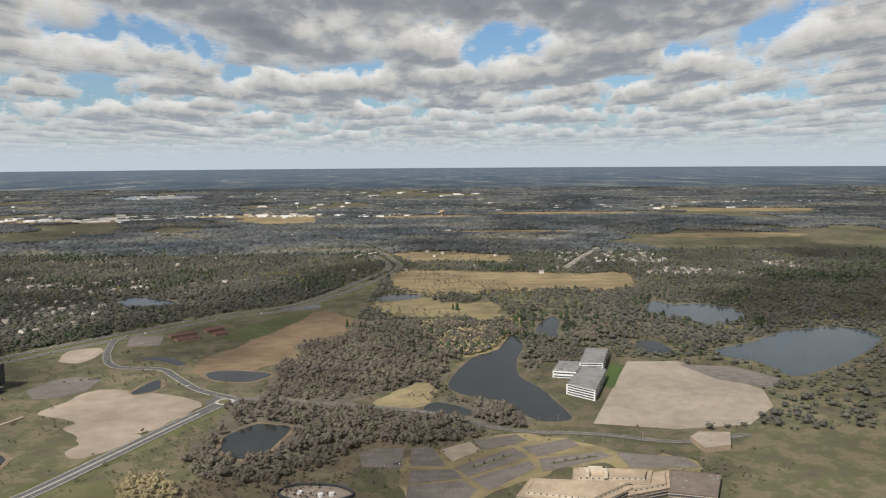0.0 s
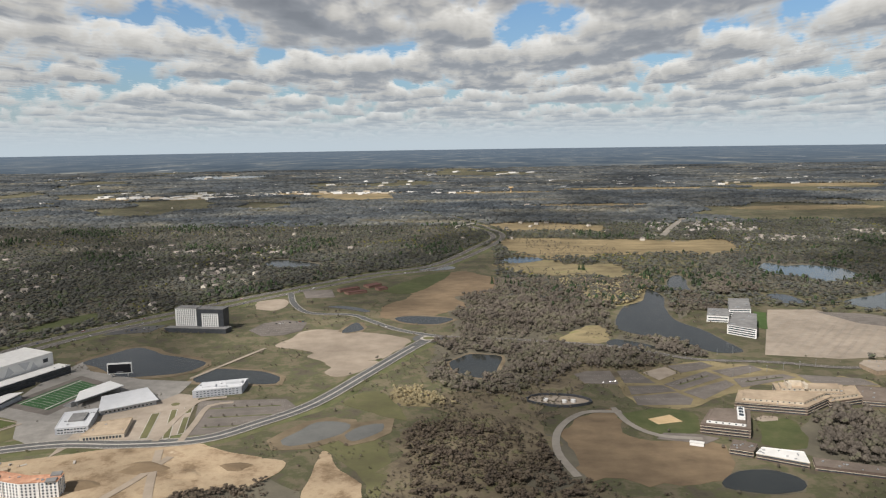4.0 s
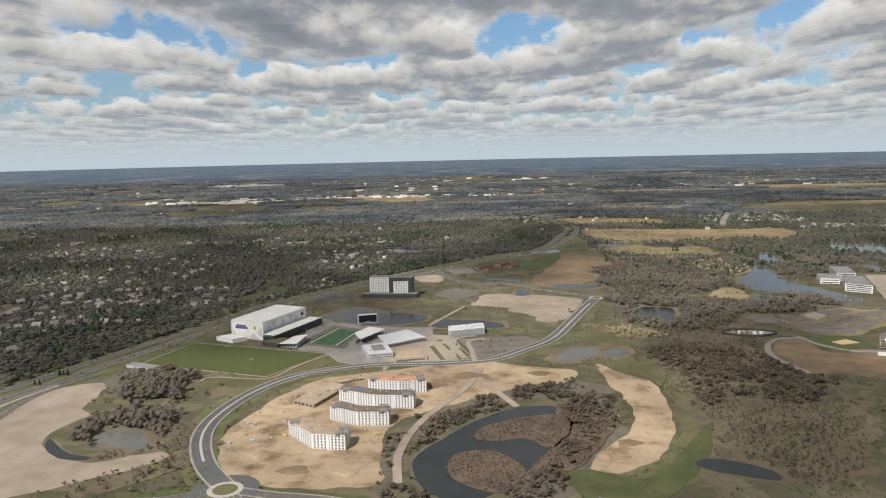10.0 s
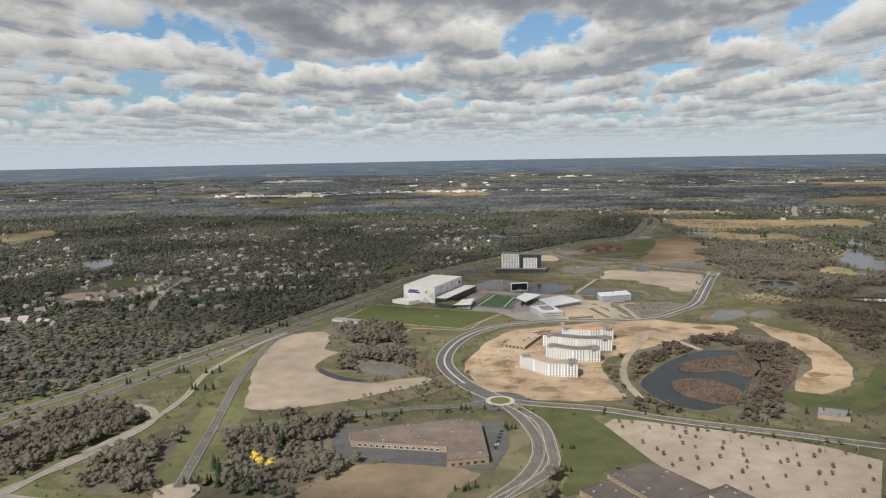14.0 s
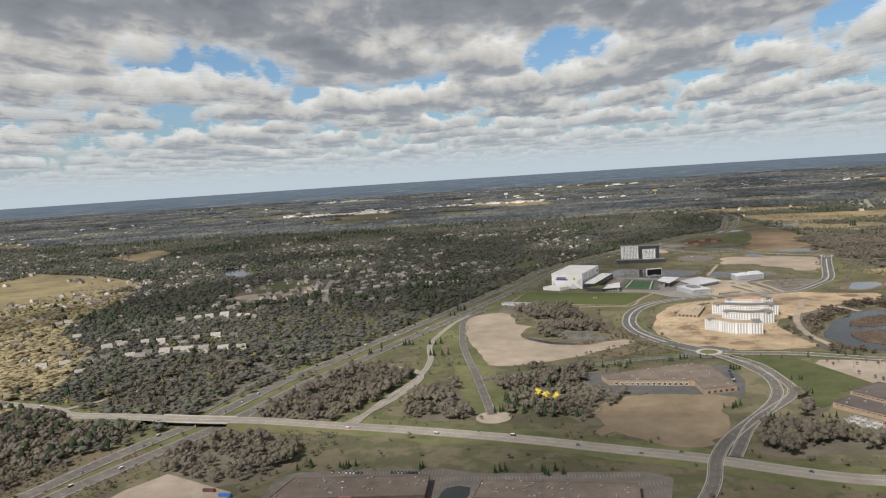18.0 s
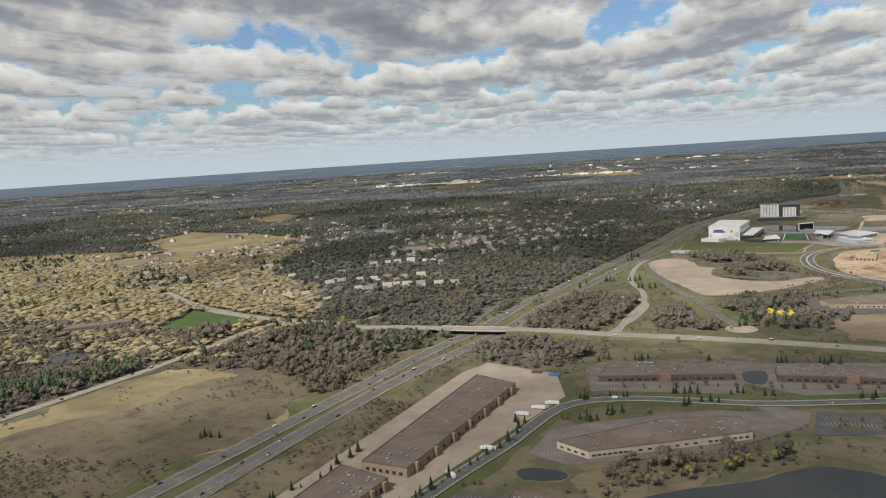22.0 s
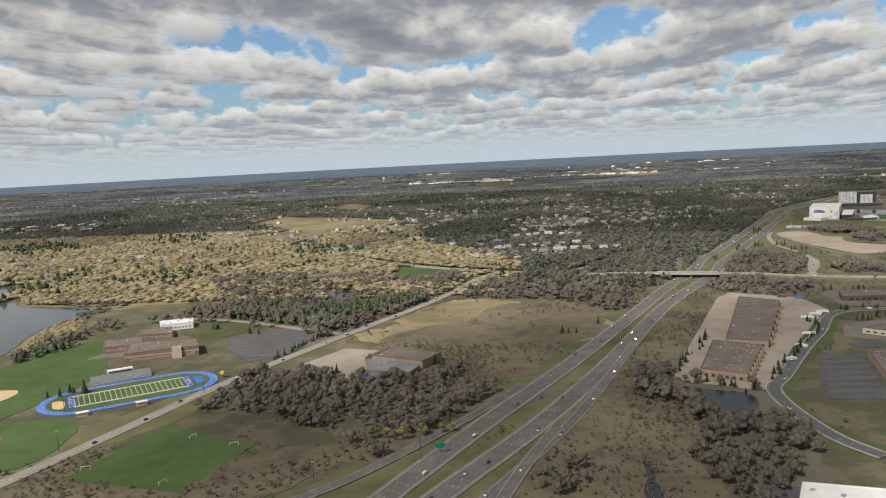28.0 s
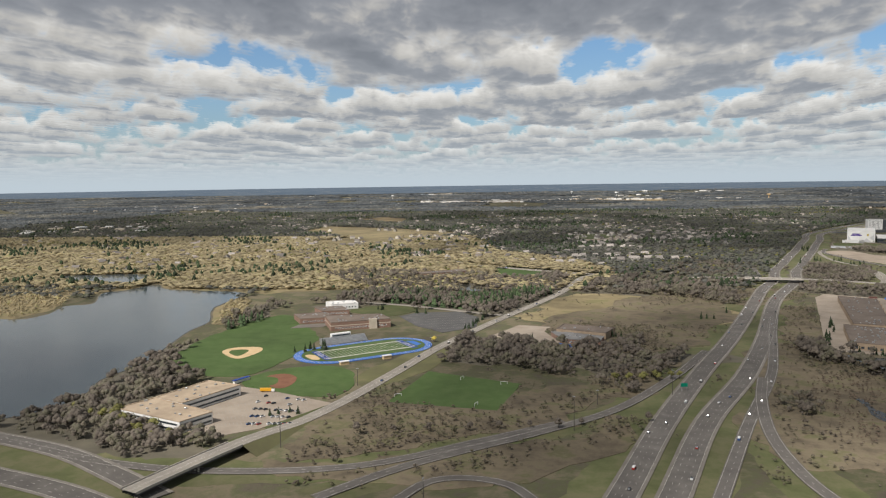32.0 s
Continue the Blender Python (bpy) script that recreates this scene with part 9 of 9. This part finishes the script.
def vehicle(kind, x, y, z, turn, paint=None, group="cars on the motorway"):
    if paint is None:
        paint = rv.choice((0, 0, 1, 1, 2, 2, 3, 3, 4, 5))
    if (kind, paint) not in FLEET:
        body, cabin, wheel, L, W = car_parts(kind)
        body.materials.append(CARS[paint] if paint >= 0 else SCHOOL_BUS)
        FLEET[kind, paint] = (body, cabin, wheel, L, W)
    body, cabin, wheel, L, W = FLEET[kind, paint]
    colour = "yellow" if paint < 0 else ("white", "silver", "black", "grey", "red", "blue")[paint]
    c = tagged(new({"car": "car", "van": "van", "lorry": "lorry"}[kind]), colour + " " + {"car": "saloon car", "van": "delivery van", "lorry": "box lorry"}[kind] + " on asphalt", {"car": "car", "van": "van", "lorry": "lorry"}[kind], group)
    for nm, me in (("body", body), ("cabin", cabin)):
        o = new(nm, me)
        o.parent = c
    for sx in (-0.32, 0.32):
        for sy in (-0.5, 0.5):
            o = new("wheel", wheel)
            o.parent = c
            o.matrix_local = Matrix.Translation((sx * L, sy * W, 0.15))
    c.matrix_world = Matrix.Translation((x, y, z + 0.015)) @ Matrix.Rotation(turn, 4, "Z")


def traffic(line, width, lanes, z, gap, flip, a=0.0, b=1.0):
    seg = np.linalg.norm(np.diff(line, axis=0), axis=1)
    at_ = np.concatenate([[0], np.cumsum(seg)])
    s = at_[-1] * a + rv.uniform(2, gap)
    while s < at_[-1] * b:
        i = min(int(np.searchsorted(at_, s)), len(line) - 1)
        d = line[i] - line[i - 1]
        d /= np.linalg.norm(d)
        k = rv.randrange(lanes)
        o = -width / 2 + 0.45 + (width - 0.9) * (k + 0.5) / lanes
        p = line[i - 1] + d * (s - at_[i - 1]) + np.array([-d[1], d[0]]) * o
        vehicle("van" if rv.random() < 0.12 else "car", p[0], p[1], z, math.atan2(d[1], d[0]) + (math.pi if flip else 0))
        s += rv.uniform(gap * 0.4, gap * 1.6)


traffic(HWY_L, 8.8, 4, 0.305, 27, False, 0.0, 0.75)
traffic(HWY_R, 8.8, 4, 0.31, 24, True, 0.0, 0.75)
traffic(HWY_R2, 5.0, 2, 0.31, 40, True)
traffic(IND_ROAD, 5.5, 2, 0.36, 70, False)
for line_, wide_ in ((CROSS, 9.0), (SCHOOL_ROAD, 5.5)):
    far_off = line_[np.linalg.norm(line_ - np.array((-728, -2) if wide_ > 6 else (-1042, -458)), axis=1) > 85]
    cut = int(np.argmax(np.linalg.norm(np.diff(far_off, axis=0), axis=1)))
    for piece in (far_off[:cut + 1], far_off[cut + 1:]):
        if len(piece) > 8:
            traffic(piece, wide_, 4 if wide_ > 6 else 2, 0.34, 34, False)
traffic(RB1_NORTH, 6.5, 2, 0.31, 70, False)


def parked(a, b, count, turn, group, fill=0.75):
    for i in range(count):
        if rv.random() < fill:
            u = (i + 0.5) / count
            vehicle("car", a[0] + (b[0] - a[0]) * u, a[1] + (b[1] - a[1]) * u, 0.24, turn + rv.choice((0, math.pi)), group=group)


for k in range(5):
    parked((-1052 + 2.5 * k, -372 - 9.5 * k), (-1028 + 1.0 * k, -378 - 7.5 * k), 9, 0.9, "cars parked by the white office", 0.8)
parked((-655, -196), (-600, -184), 18, 1.5, "cars parked by the lakeside office", 0.25)
parked((-640, -80), (-590, -80), 16, 1.57, "cars parked by the business units", 0.6)
parked((-560, -86), (-520, -90), 10, 1.57, "cars parked by the business units", 0.3)
parked((-424, 40), (-420, 66), 6, 0.2, "vehicles by the workshop", 0.8)
parked((-455, 575), (-430, 592), 8, 0.6, "cars parked by the hotel", 0.8)
parked((-320, 600), (-290, 612), 10, 0.6, "cars parked by the hotel", 0.6)
parked((-40, 424), (-26, 428), 8, 1.2, "cars parked on the campus", 0.7)
for x, y, t in ((-683, -142, 2.9), (-690, -150, 2.9), (-701, -188, 2.9), (-712, -212, 2.2), (-724, -236, 0.5), (-677, -136, 2.9)):
    vehicle("lorry", x + 6, y - 2, 0.24, t, 0, "lorries at the warehouse docks")
vehicle("lorry", -1050, -366, 0.24, 0.1, -1, "buses by the white office")

for a, b, count in (((-631, -73), (-616, -75), 9), ((-604, -75), (-590, -76), 9)):
    parked(a, b, count, 1.6, "cars parked by the business units", 0.8)
for (x, y), mt, colour in (((-680, -90), RED_ROOF, "red"), ((-671, -95), TARP, "blue")):
    box_, _ = thing("shipping_container", (0, 0, 0), colour + " steel shipping container in the warehouse yard", "container")
    link("body", *box_vf((x, y, 0.26), (5.6, 1.2, 1.2), -0.15), mt, box_)
    link("roof_panel", *box_vf((x, y, 1.46), (5.4, 1.1, 0.06), -0.15), mt, box_)

# ---- poles, signs, goals ----


def light_pole(x, y, h, group, mat=None):
    p = tagged(new("light_pole"), "tall thin lamp pole beside the road", "lamp post", group)
    bm = bmesh.new()
    bmesh.ops.create_cone(bm, cap_ends=True, segments=6, radius1=0.16, radius2=0.08, depth=h)
    bmesh.ops.translate(bm, verts=bm.verts, vec=(0, 0, h / 2))
    mast = part("pole", bm, mat or POLE, p)
    part("lamp_head", box_bm(-0.6, -0.14, h - 0.1, 0.6, 0.14, h + 0.12, 0.03), METAL, mast)
    p.matrix_world = pose(x, y, 0, 0, 0, (x * 37) % 180)


for x, y, h in ((-872, -356, 11), (-916, -405, 13), (-1020, -432, 14), (-961, -480, 11), (-988, -283, 8), (-1040, -310, 8), (-905, -372, 6), (-1012, -352, 8)):
    light_pole(x, y, h, "tall lamp poles")
for k in range(12):
    light_pole(60 + (k % 6) * 14 - (k // 6) * 50, 440 + (k // 6) * 34 + (k % 6) * 5, 5.0, "parking lot lamps", METAL)
for k in range(8):
    light_pole(-350 + k * 13, 62 - k * 4, 5.0, "parking lot lamps", METAL)
gantry, _ = thing("sign_gantry", (0, 0, 0), "green motorway sign on steel posts", "road sign")
link("sign_board", *box_vf((-866, -350, 2.2), (3.2, 0.2, 1.6), 0.3), GREEN_SIGN, gantry)
for o in (-1.2, 1.2):
    link("post", *box_vf((-866 + o, -350 + o * 0.3, 0), (0.18, 0.18, 3.6)), METAL, gantry)
for x, y, t in ((-990, -368, 0.4), (-945, -345, 0.4), (-965, -338, 1.2), (-955, -378, 1.2), (-470, 330, 0.4), (-500, 370, 0.4)):
    g_, _ = thing("goal", (0, 0, 0), "white goal frame on a grass pitch", "goal")
    ca, sa = math.cos(t), math.sin(t)
    for u in (-1.6, 1.6):
        link("post", *box_vf((x + u * ca, y + u * sa, 0.1), (0.14, 0.14, 1.3), t), WHITE, g_)
    link("crossbar", *box_vf((x, y, 1.36), (3.3, 0.14, 0.14), t), WHITE, g_)
